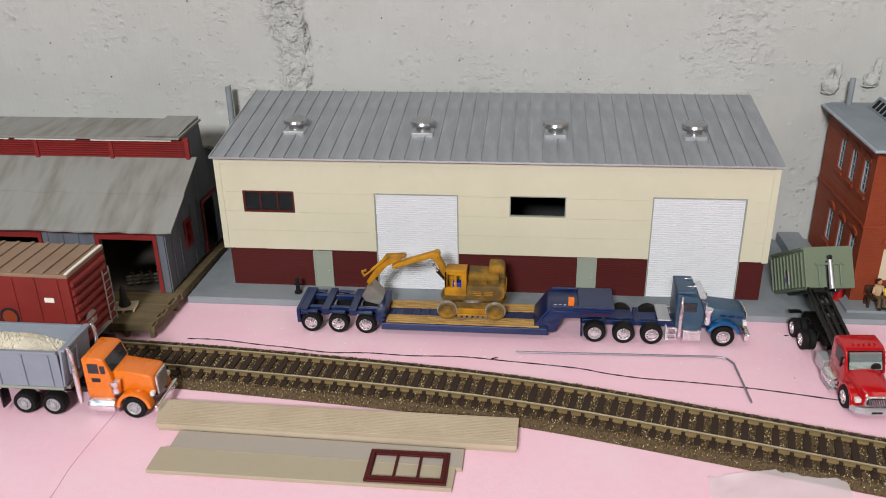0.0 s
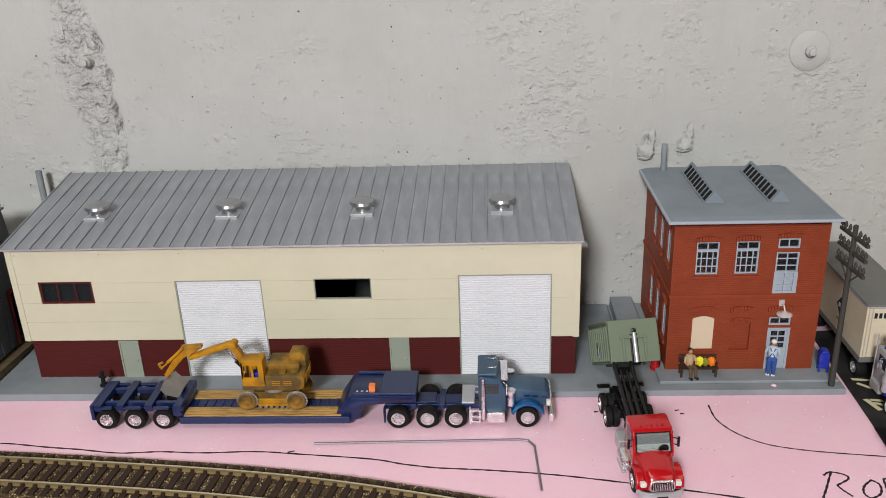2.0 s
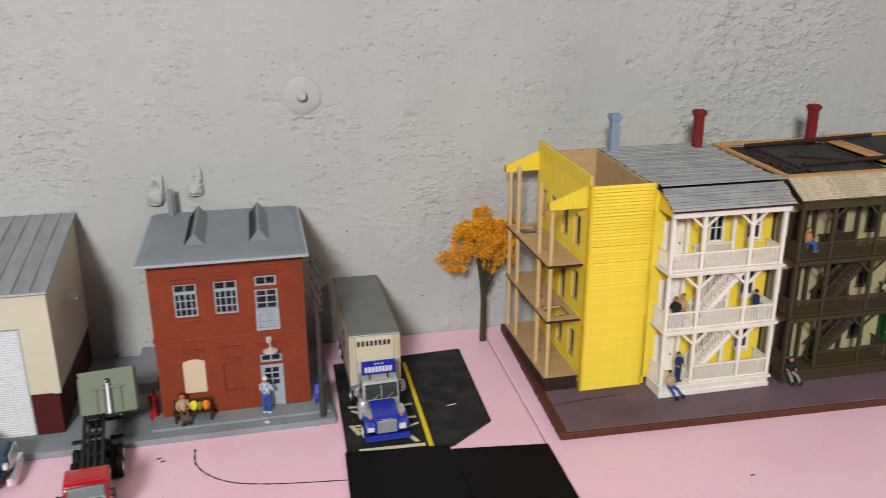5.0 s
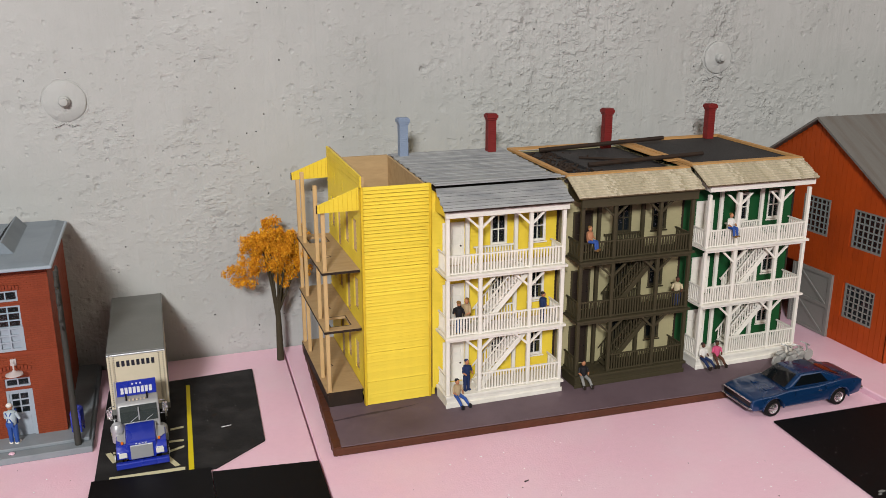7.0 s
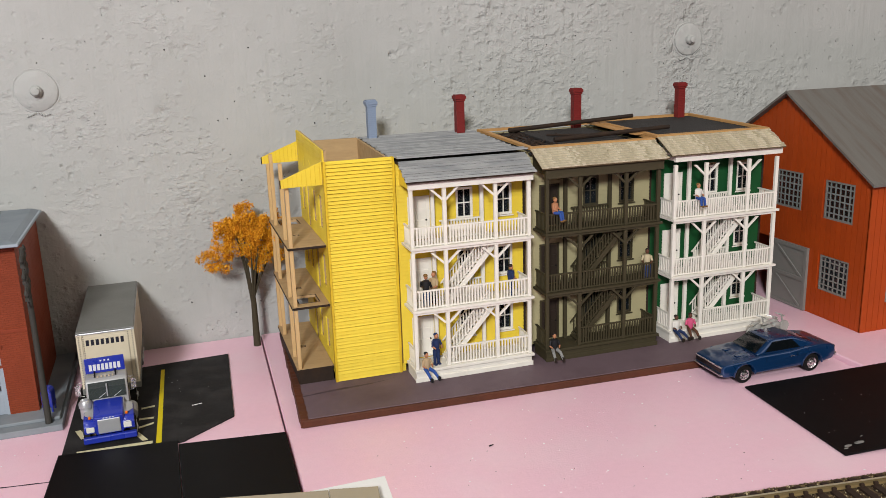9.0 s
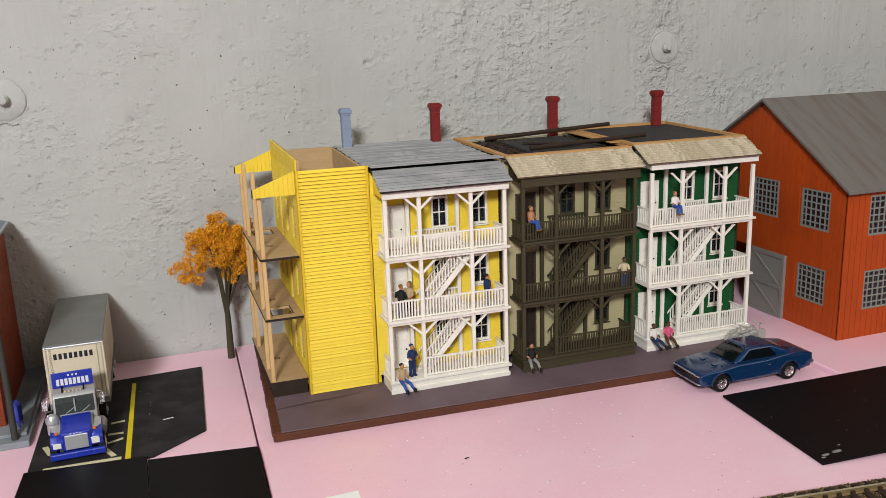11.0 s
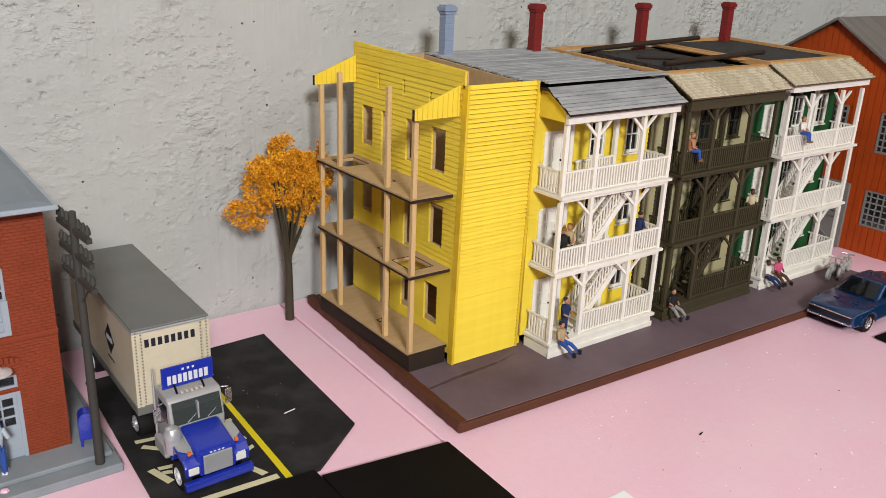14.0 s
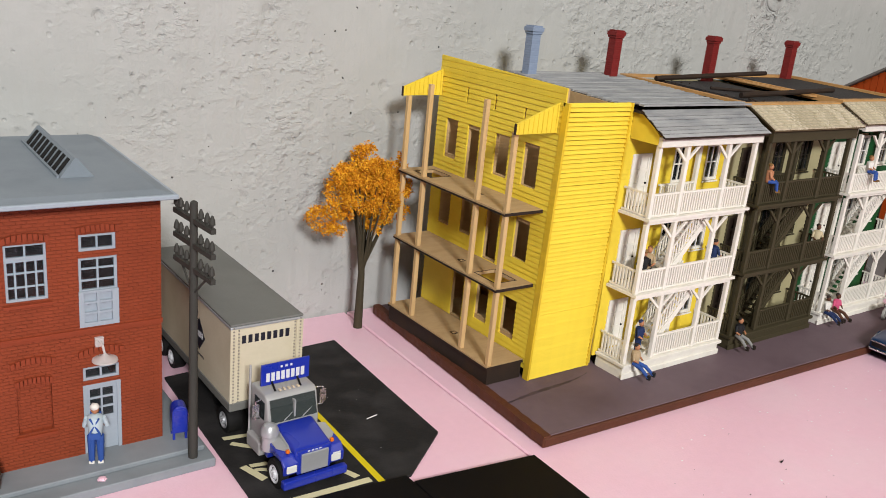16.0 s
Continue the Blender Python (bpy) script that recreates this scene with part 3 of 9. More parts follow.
def warehouse():
    X0, X1, Y0, Y1, Z0, ZR, ZE = -10.25, 20.05, 42.4, 51.1, 0.4, 2.76, 8.25
    th = thing("warehouse", "long cream and dark red model warehouse with a grey standing-seam roof", "model building")
    holes = [(-8.85, 5.0, -5.9, 6.3), (-1.38, Z0, 3.3, 6.28), (6.1, 5.08, 9.15, 6.3), (13.72, Z0, 18.62, 6.4), (-5.1, Z0, -3.98, 2.68), (9.9, Z0, 10.98, 2.72)]
    for a, b in ((ZR, 3.9), (3.912, 5.04), (5.052, 6.2), (6.212, ZE)):
        cuts = [X0] + [x for x in (-1.38, 3.3, 13.72, 18.62) if b < 6.25] + [x for x in (-8.85, -5.9, 6.1, 9.15) if b == 6.2] + [X1]
        cuts.sort()
        for p, q in zip(cuts, cuts[1:]):
            if (p, q) in ((-1.38, 3.3), (13.72, 18.62), (-8.85, -5.9), (6.1, 9.15)):
                continue
            bm = bmesh.new()
            holed_wall(bm, p, q, a, b, Y0, Y0 + 0.018, holes)
            part("cladding_strip", bm, CREAM, th)
    bm = bmesh.new()
    holed_wall(bm, X0 + 0.01, X1 - 0.01, ZR + 0.01, ZE - 0.01, Y0 + 0.019, Y0 + 0.2, holes)
    part("front_wall", bm, CREAM, th)
    for p, q in ((X0 + 0.28, -5.1), (-3.98, -1.38), (3.3, 9.9), (10.98, 13.72), (18.62, X1 - 0.12)):
        z, prof = Z0, [(Y0 + 0.25, Z0)]
        while z < ZR - 0.1:
            prof += [(Y0 + 0.1, z), (Y0 + 0.094, z + 0.045), (Y0 + 0.1, z + 0.1)]
            z += 0.115
        prof += [(Y0 + 0.1, ZR - 0.005), (Y0 + 0.25, ZR - 0.005)]
        part("red_base_panel", bm_prism(prof, p, q, "x"), OXBLOOD, th, "dark red ribbed lower wall")
    for name, x, mat in (("side_wall", X0, CREAM), ("side_wall", X1 - 0.2, CREAM)):
        bm = bmesh.new()
        prism(bm, [(Y0 + 0.21, ZR), (Y1, ZR), (Y1, 9.55), (Y0 + 0.21, ZE)], x, x + 0.2, "x")
        part(name, bm, mat, th)
    for x in (X0 + 0.28, X1 - 0.32):
        bm = bmesh.new()
        box(bm, x, Y0 + 0.26, Z0, x + 0.2, Y1, ZR - 0.005)
        part("side_base_wall", bm, OXBLOOD, th)
    part("back_wall", bm_box(X0 + 0.2, Y1 - 0.1, Z0, X1 - 0.2, Y1 + 0.05, 9.5), INNER, th)
    part("inner_floor", bm_box(X0 + 0.5, Y0 + 0.3, Z0, X1 - 0.5, Y1 - 0.12, Z0 + 0.05), DARK, th)
    part("corner_trim", bm_box(X0 - 0.03, Y0 - 0.035, ZR, X0 + 0.3, Y0 - 0.005, ZE - 0.1), CREAM, th)
    part("corner_trim", bm_box(X1 - 0.3, Y0 - 0.035, ZR - 0.04, X1 + 0.03, Y0 - 0.005, ZE - 0.1), CREAM, th)
    for i, x in enumerate((-9.8, -5.2, -0.9, 3.9, 9.9, 15.0)):
        bm = bmesh.new()
        lathe(bm, [(0.05, 0.03), (0.05, -0.05), (0.02, -0.07)], (x, Y0, 7.85), "y", 8)
        part("rivet", bm, CREAM, th)
    # roof of seamed panels
    n = 37
    w = (X1 - X0 + 0.3) / n
    rise = (9.72 - 8.3) / (Y1 + 0.1 - (Y0 - 0.25))
    bm = bmesh.new()
    prism(bm, [(Y0 - 0.25, 8.2), (Y0 - 0.25, 8.32), (Y1 + 0.1, 9.74), (Y1 + 0.1, 9.6)], 0.0, w - 0.004, "x")
    prism(bm, [(Y0 - 0.28, 8.3), (Y0 - 0.28, 8.385), (Y1 + 0.1, 9.80), (Y1 + 0.1, 9.72)], 0.0, 0.07, "x")
    me = finish(bm)
    me.materials.append(ROOF_GREY)
    for i in range(n):
        shared("roof_panel", me, th, X0 - 0.15 + i * w, 0, 0)
    # unseen sheet added under the panels to block light leaking through their joints
    part("light_leak_sheet", bm_prism([(Y0 + 0.22, 8.0), (Y0 + 0.22, 8.12), (Y1 - 0.15, 9.45), (Y1 - 0.15, 9.3)], X0 + 0.22, X1 - 0.22, "x"), DARK, th)
    bm = bmesh.new()
    box(bm, X0 - 0.15, Y0 - 0.28, 8.22, X1 + 0.15, Y0 - 0.252, 8.3)
    for i in range(n):
        x = X0 - 0.12 + i * w
        box(bm, x, Y0 - 0.32, 8.27, x + 0.1, Y0 - 0.281, 8.34)
    part("eave_trim", bm, SILVER, th, "pale grey eave strip with panel clips")
    for x in (-6.37, 1.04, 8.5, 16.1):
        y, z = 45.6, 8.83
        bm = bmesh.new()
        box(bm, x - 0.62, y - 0.62, z - 0.12, x + 0.62, y + 0.55, z + 0.12)
        v = part("roof_vent", bm, SILVER, th, "silver round roof vent on a square curb", bevel=0.04)
        bm = bmesh.new()
        lathe(bm, [(0.42, z), (0.4, z + 0.34), (0.48, z + 0.36), (0.66, z + 0.42), (0.71, z + 0.52), (0.66, z + 0.66), (0.46, z + 0.77), (0.05, z + 0.81)], (x, y + 0.1, 0), "z", 28)
        part("cap", bm, VENT_METAL, v, smooth=True)
    # roller doors
    for x0, x1, z1 in ((-1.38, 3.3, 6.28), (13.72, 18.62, 6.4)):
        bm = bmesh.new()
        box(bm, x0, Y0 + 0.14, Z0, x1, Y0 + 0.22, z1)
        door = part("roller_door", bm, WHITE, th, "white ribbed roller shutter door, closed")
        k = 46
        h = (z1 - Z0) / k
        bm = bmesh.new()
        prism(bm, [(Y0 + 0.14, 0), (Y0 + 0.09, 0.02), (Y0 + 0.08, h - 0.045), (Y0 + 0.14, h)], x0 + 0.07, x1 - 0.07, "x")
        me = finish(bm)
        me.materials.append(WHITE)
        for i in range(k):
            shared("slat", me, door, 0, 0, Z0 + h * i)
        bm = bmesh.new()
        holed_wall(bm, x0, x1, Z0, z1 + 0.0, Y0 + 0.03, Y0 + 0.14, [(x0 + 0.07, Z0 - 1, x1 - 0.07, z1 - 0.07)])
        part("door_frame", bm, SAGE, door)
    for x0, x1, z1 in ((-5.1, -3.98, 2.68), (9.9, 10.98, 2.72)):
        bm = bmesh.new()
        holed_wall(bm, x0, x1, Z0, z1, Y0 + 0.02, Y0 + 0.16, [(x0 + 0.08, Z0 - 1, x1 - 0.08, z1 - 0.08)])
        box(bm, x0 + 0.07, Y0 + 0.07, Z0, x1 - 0.07, Y0 + 0.15, z1 - 0.07)
        door = part("side_door", bm, SAGE, th, "grey-green flush door")
        bm = bmesh.new()
        lathe(bm, [(0.05, 0.06), (0.06, 0.0), (0.02, -0.04)], (x1 - 0.24, Y0 + 0.05, Z0 + 1.05), "y", 10)
        part("knob", bm, SILVER, door)
    # three-light window and an unglazed one
    # added dark sheet close behind the panes imitates the unlit inside
    part("window_shade_sheet", bm_box(-9.1, Y0 + 0.3, 4.8, -5.6, Y0 + 0.36, 6.5), DARK, th)
    sash(th, -8.85, 5.0, -5.9, 6.3, Y0 + 0.04, 3, 1, OXBLOOD, bar=0.09, rail=0.13)
    bm = bmesh.new()
    holed_wall(bm, 6.1, 9.15, 5.08, 6.3, Y0 + 0.02, Y0 + 0.16, [(6.16, 5.14, 9.09, 6.24)])
    part("window_opening", bm, SAGE, th, "open window hole with thin frame")
    bm = bmesh.new()
    box(bm, X1, 45.6, 6.5, X1 + 0.75, 46.2, 6.62)
    prism(bm, [(X1, 6.0), (X1 + 0.5, 6.5), (X1, 6.5)], 45.7, 46.1, "y")
    part("wall_bracket", bm, SILVER, th)
    part("foundation", bm_box(-9.9, Y0 + 0.3, 0.402, 19.9, Y1 - 0.2, 0.45), SLAB_GREY, th)


warehouse()

pipe = thing("flue_pipe", "thin grey flue pipe beside the warehouse", "pipe", -11.85, 50.2, 0.4)
bm = bmesh.new()
lathe(bm, [(0.19, 0), (0.19, 9.8), (0.15, 9.81), (0.14, 9.5)], (0, 0, 0), "z", 14)
part("pipe", bm, SLAB_GREY, pipe, smooth=True)

ap = thing("concrete_apron", "grey plastic slab under the warehouse", "slab", kind="structure")
part("slab", bm_prism([(-12.2, 40.6), (22.75, 40.72), (22.75, 51.1), (-12.0, 51.1)], 0.0, 0.4, "z"), SLAB_GREY, ap, bevel=0.03)
bm = bmesh.new()
box(bm, -11.9, 40.62, 0.402, 22.7, 40.9, 0.43)
part("kerb_strip", bm, SLAB_GREY, ap)
ap = thing("concrete_apron", "grey plastic slab with a raised walk round the brick building", "slab", kind="structure")
part("slab", bm_prism([(22.79, 40.8), (33.75, 40.85), (33.75, 51.1), (22.79, 51.1)], 0.0, 0.33, "z"), SLAB_GREY, ap, bevel=0.03)
part("walk", bm_prism([(24.3, 41.45), (33.6, 41.5), (33.6, 51.0), (24.3, 51.0)], 0.331, 0.5, "z"), SLAB_GREY, ap, bevel=0.03)
part("ramp", bm_prism([(22.9, 46.0), (24.25, 46.0), (24.25, 50.9), (22.9, 50.9)], 0.331, 1.0, "z"), SLAB_GREY, ap, bevel=0.03)

bm = bmesh.new()
lump(bm, 0, 0, 0.05, 0.13, 0.12, 0.07, 2.2)
tagged(part("foam_lump", bm, FOAM, smooth=True, at=place(30.15, 41.2, 0.331)), "small lump of pale pink foam on the grey slab", "crumb")
hyd = thing("fire_hydrant", "small black standpipe on the slab edge", "hydrant", -5.9, 41.5, 0.43)
bm = bmesh.new()
lathe(bm, [(0.22, 0), (0.22, 0.1), (0.12, 0.14), (0.1, 0.75), (0.14, 0.8), (0.06, 0.95)], (0, 0, 0), "z", 12)
part("barrel", bm, DARK, hyd, smooth=True)
bm = bmesh.new()
rod(bm, (-0.2, 0, 0.55), (0.2, 0, 0.55), 0.06, 0.06, 8)
part("outlet", bm, DARK, hyd)

# ---------------------------------------------------------------- the brick office
def arch_course(bm, x0, x1, z, rise, y, depth, thick):
    """A shallow brick arch over an opening, brick by brick."""
    n = 9
    for i in range(n):
        u0, u1 = i / n + 0.012, (i + 1) / n - 0.012
        pts = []
        for u, k in ((u0, 0), (u1, 0), (u1, 1), (u0, 1)):
            pts.append((x0 + (x1 - x0) * u, z + rise * (1 - (2 * u - 1) ** 2) + k * thick))
        prism(bm, pts, y - depth, y + 0.01, "y")


CLEAR_LAMP = glass("clear_lamp_plastic", "dcd6d4", 0.12, 0.55)


def brick_office():
    X0, X1, Y0, Y1, Z0, ZT = 24.8, 32.55, 42.7, 50.6, 0.5, 9.15
    th = thing("brick_office", "two-storey red brick model office with a grey flat roof", "model building")
    holes = [(25.98, 6.1, 27.12, 7.9), (27.98, 6.12, 29.14, 7.92), (30.05, 7.5, 31.15, 8.05), (30.02, 5.05, 31.18, 7.3), (30.04, 3.12, 31.16, 3.6), (30.02, Z0, 31.2, 2.98), (26.06, 1.78, 27.18, 3.62)]
    bm = bmesh.new()
    holed_wall(bm, X0, X1, Z0, ZT, Y0, Y0 + 0.25, holes + [(28.1, 1.7, 29.1, 3.3)])
    box(bm, 28.1, Y0 + 0.15, 1.7, 29.1, Y0 + 0.24, 3.3)
    part("front_wall", bm, BRICK_FRONT, th)
    sides = [(43.45 + 1.9 * i, z0, 44.35 + 1.9 * i, z1) for i in range(3) for z0, z1 in ((1.95, 3.9), (6.35, 8.15))]
    bm = bmesh.new()
    holed_wall(bm, Y0 + 0.25, Y1, Z0, ZT, X0, X0 + 0.25, sides, "x")
    part("side_wall", bm, BRICK_SIDE, th)
    part("side_wall", bm_box(X1 - 0.25, Y0 + 0.25, Z0, X1, Y1, ZT), BRICK_SIDE, th)
    part("back_wall", bm_box(X0 + 0.25, Y1 - 0.25, Z0, X1 - 0.25, Y1, ZT), BRICK_FRONT, th)
    # brick mouldings
    bm = bmesh.new()
    box(bm, X0 - 0.06, Y0 - 0.07, 4.86, X1 + 0.02, Y0 - 0.003, 4.96)
    box(bm, X0 - 0.03, Y0 - 0.04, 4.78, X1 + 0.02, Y0 - 0.003, 4.857)
    part("belt_course", bm, BRICK, th)
    part("belt_course", bm_box(X0 - 0.07, Y0 + 0.0, 4.8, X0 - 0.003, Y1, 4.96), BRICK, th)
    for x0, x1, z, r in ((25.9, 27.2, 7.92, 0.12), (27.9, 29.22, 7.94, 0.12), (29.95, 31.25, 8.08, 0.08), (25.9, 27.3, 3.95, 0.14), (27.95, 29.25, 3.95, 0.14), (29.9, 31.3, 3.98, 0.14), (28.05, 29.15, 3.32, 0.1)):
        bm = bmesh.new()
        arch_course(bm, x0, x1, z, r, Y0, 0.09, 0.2)
        part("brick_arch", bm, BRICK, th)
    for x0, x1, z in ((25.88, 27.22, 6.02), (27.88, 29.24, 6.04), (28.0, 29.2, 1.62)):
        part("sill", bm_box(x0, Y0 - 0.09, z - 0.1, x1, Y0 - 0.003, z), BRICK, th)
    for i in range(3):
        y = 43.45 + 1.9 * i
        for z in (6.3, 1.9):
            part("sill", bm_box(X0 - 0.1, y - 0.12, z - 0.16, X0 - 0.003, y + 1.02, z), BRICK, th)
        for z, d in ((8.2, 0.05), (4.05, 0.1)):
            bm = bmesh.new()
            for k in range(9):
                u0, u1 = k / 9 + 0.012, (k + 1) / 9 - 0.012
                pts = [(y - 0.12 + 1.14 * u, z + 0.16 * (1 - (2 * u - 1) ** 2) + q * 0.2) for u, q in ((u0, 0), (u1, 0), (u1, 1), (u0, 1))]
                prism(bm, pts, X0 - d, X0 + 0.01, "x")
            part("brick_arch", bm, BRICK, th)
    for y0, z0, y1, z1 in sides:
        sash(th, y0, z0, y1, z1, X0 + 0.06, 2, 4, FRAME_BLUE, axis="x", rail=0.08, bar=0.05)
    # front windows and door
    sash(th, 25.98, 6.1, 27.12, 7.42, Y0 + 0.05, 4, 3, FRAME_BLUE, bar=0.055, rail=0.08)
    sash(th, 25.98, 7.425, 27.12, 7.9, Y0 + 0.05, 2, 1, FRAME_BLUE, bar=0.055, rail=0.07, arch=0.1)
    sash(th, 27.98, 6.12, 29.14, 7.44, Y0 + 0.05, 4, 3, FRAME_BLUE, bar=0.055, rail=0.08)
    sash(th, 27.98, 7.445, 29.14, 7.92, Y0 + 0.05, 2, 1, FRAME_BLUE, bar=0.055, rail=0.07, arch=0.1)
    sash(th, 30.05, 7.5, 31.15, 8.05, Y0 + 0.05, 2, 1, FRAME_BLUE, bar=0.06, rail=0.09)
    w = sash(th, 30.02, 6.15, 31.18, 7.3, Y0 + 0.05, 2, 3, FRAME_BLUE, bar=0.06, rail=0.09)
    bm = bmesh.new()
    box(bm, 30.02, Y0 + 0.09, 5.05, 31.18, Y0 + 0.18, 6.17)
    holed_wall(bm, 30.0, 31.2, 5.0, 6.2, Y0 - 0.02, Y0 + 0.1, [(30.16 + 0.46 * i, 5.14 + 0.35 * j, 30.54 + 0.46 * i, 5.42 + 0.35 * j) for i in range(2) for j in range(3)])
    part("lower_sash", bm, FRAME_BLUE, w, "pale blue lower sash with blind panes")
    sash(th, 30.04, 3.12, 31.16, 3.6, Y0 + 0.05, 2, 1, FRAME_BLUE, bar=0.06, rail=0.09, arch=0.14, name="fanlight")
    bm = bmesh.new()
    holed_wall(bm, 30.02, 31.2, Z0, 2.98, Y0 + 0.02, Y0 + 0.14, [(30.14, Z0 - 1, 31.08, 2.88)])
    fr = part("door_frame", bm, FRAME_BLUE, th)
    bm = bmesh.new()
    holed_wall(bm, 30.14, 31.08, Z0 + 0.02, 2.88, Y0 + 0.07, Y0 + 0.13, [(30.24 + 0.39 * i, 1.75 + 0.36 * j, 30.57 + 0.39 * i, 2.04 + 0.36 * j) for i in range(2) for j in range(3)])
    box(bm, 30.24, Y0 + 0.055, 0.65, 30.98, Y0 + 0.07, 1.6)
    d = part("door", bm, FRAME_BLUE, th, "pale blue panelled door with six small panes")
    part("pane", bm_box(30.2, Y0 + 0.1, 1.7, 31.0, Y0 + 0.11, 2.84), PANE, d)
    # boarded window
    bm = bmesh.new()
    pts = [(26.06, 1.78), (27.18, 1.78), (27.18, 3.55)] + [(26.06 + 1.12 * (1 - i / 8), 3.55 + 0.16 * (1 - (1 - i / 4) ** 2)) for i in range(1, 8)] + [(26.06, 3.55)]
    prism(bm, pts, Y0 - 0.015, Y0 + 0.1, "y")
    part("window_board", bm, BOARD, th, "beige board over a closed window")
    # roof
    bm = bmesh.new()
    prism(bm, [(24.3, 41.9), (32.88, 41.9), (32.88, 50.95), (24.3, 50.95)], ZT + 0.02, ZT + 0.17, "z")
    part("roof_edge", bm, FRAME_BLUE, th, "pale blue-grey roof rim", bevel=0.03)
    bm = bmesh.new()
    a = [(24.42, 42.02, ZT + 0.172), (32.76, 42.02, ZT + 0.172), (32.76, 50.9, ZT + 0.172), (24.42, 50.9, ZT + 0.172)]
    b = [(24.8, 42.45, ZT + 0.25), (32.4, 42.45, ZT + 0.25), (32.4, 50.8, ZT + 0.30), (24.8, 50.8, ZT + 0.30)]
    va, vb = [bm.verts.new(p) for p in a], [bm.verts.new(p) for p in b]
    bm.faces.new(vb)
    bm.faces.new(va[::-1])
    for i in range(4):
        bm.faces.new((va[i], va[(i + 1) % 4], vb[(i + 1) % 4], vb[i]))
    part("roof", bm, BLUE_GREY, th)
    for cx in (27.12, 30.45):
        y0, y1, z, hh = 44.4, 49.9, ZT + 0.25, 0.62
        bm = bmesh.new()
        prism(bm, [(cx - 0.5, z - 0.02), (cx + 0.6, z - 0.02), (cx + 0.5, z + 0.06), (cx + 0.06, z + hh), (cx - 0.02, z + hh)], y0, y1, "y")
        sk = part("roof_light", bm, BLUE_GREY, th, "grey saw-tooth roof light with open bars")
        part("curb", bm_box(cx - 0.58, y0, z, cx - 0.5, y1, z + 0.1), BLUE_GREY, sk)
        # dark strips laid on the sloped face stand in for shaded open slots
        for i in range(9):
            y = y0 + 0.3 + i * 0.57
            bm = bmesh.new()
            prism(bm, [(cx - 0.48, z + 0.06), (cx - 0.40, z + 0.05), (cx - 0.03, z + hh - 0.1), (cx - 0.11, z + hh - 0.09)], y, y + 0.33, "y")
            part("opening", bm, DARK, sk)
    bm = bmesh.new()
    lathe(bm, [(0.17, ZT), (0.17, 11.0), (0.13, 11.01), (0.12, 10.8)], (25.6, 50.3, 0), "z", 14)
    part("flue", bm, SLAB_GREY, th, smooth=True)
    # goose-neck lamp over the door
    bm = bmesh.new()
    box(bm, 30.42, Y0 - 0.1, 4.3, 30.68, Y0 - 0.003, 4.62)
    lamp = part("door_lamp", bm, CLEAR_LAMP, th, "small clear wall lamp with a round shade")
    bm = bmesh.new()
    tube(bm, [(30.55, Y0 - 0.1, 4.5), (30.58, Y0 - 0.35, 4.45), (30.6, Y0 - 0.5, 4.2)], 0.04)
    part("arm", bm, CLEAR_LAMP, lamp)
    bm = bmesh.new()
    lathe(bm, [(0.06, 4.22), (0.12, 4.15), (0.38, 4.05), (0.4, 4.0), (0.3, 4.0), (0.1, 4.08)], (30.6, Y0 - 0.5, 0), "z", 18)
    part("shade", bm, CLEAR_LAMP, lamp, smooth=True)


brick_office()

# ---------------------------------------------------------------- the board under the row
board = thing("base_board", "purple-grey painted wooden board with dark brown edges under the row houses", "board")
OUT = [(44.85, 36.5), (74.4, 35.5), (74.4, 50.4), (45.7, 50.4)]
bm = bmesh.new()
prism(bm, OUT, 0.0, 0.4, "z")
part("board_edge", bm, BASE_EDGE, board, "dark brown worn edge", bevel=0.05)
bm = bmesh.new()
prism(bm, [(44.95, 36.6), (74.3, 35.6), (74.3, 50.3), (45.85, 50.3)], 0.402, 0.45, "z")
part("board_top", bm, BASE_PAINT, board, bevel=0.02)
# splintered left edge of the board
rng = random.Random(9)
bm = bmesh.new()
rows = []
for k in range(61):
    u = k / 60
    x, y = 44.83 + 0.85 * u, 36.55 + 13.8 * u
    o, h = 0.04 + 0.06 * rng.random() ** 2, 0.47 + 0.03 * rng.random()
    rows.append([bm.verts.new(p) for p in ((x, y, 0.02), (x - o * 0.8, y, 0.06), (x - o, y, 0.3), (x - o * 0.5, y, h), (x + 0.3 + o, y, h - 0.01), (x + 0.3, y, 0.02))])
for a, b in zip(rows, rows[1:]):
    for i in range(6):
        bm.faces.new((a[i], a[(i + 1) % 6], b[(i + 1) % 6], b[i]))
bm.faces.new(rows[0])
bm.faces.new(rows[-1][::-1])
part("splintered_edge", bm, BASE_EDGE, board, "rough brown splintered wood edge")
# thin dark ribbon curving across the board top
bm = bmesh.new()
prev = None
for k in range(25):
    u = k / 24
    x, y = 45.3 + 5.1 * u, 39.3 + 0.12 * math.sin(u * 5) + 0.75 * u * u
    w = 0.1 * math.sin(math.pi * min(1.0, u + 0.08)) + 0.02 * math.sin(k * 1.9)
    pair = (bm.verts.new((x, y - w, 0.4525)), bm.verts.new((x, y + w, 0.4525)))
    if prev:
        bm.faces.new((prev[0], pair[0], pair[1], prev[1]))
    prev = pair
part("dark_streak", bm, surface("dark_streak_tone", "40343a", 0.55, var=0.2, dirt="6b5a61", dirty=0.6, patch=150), board, "dark curved streak on the board")

FLOORS = (1.15, 4.42, 7.78)


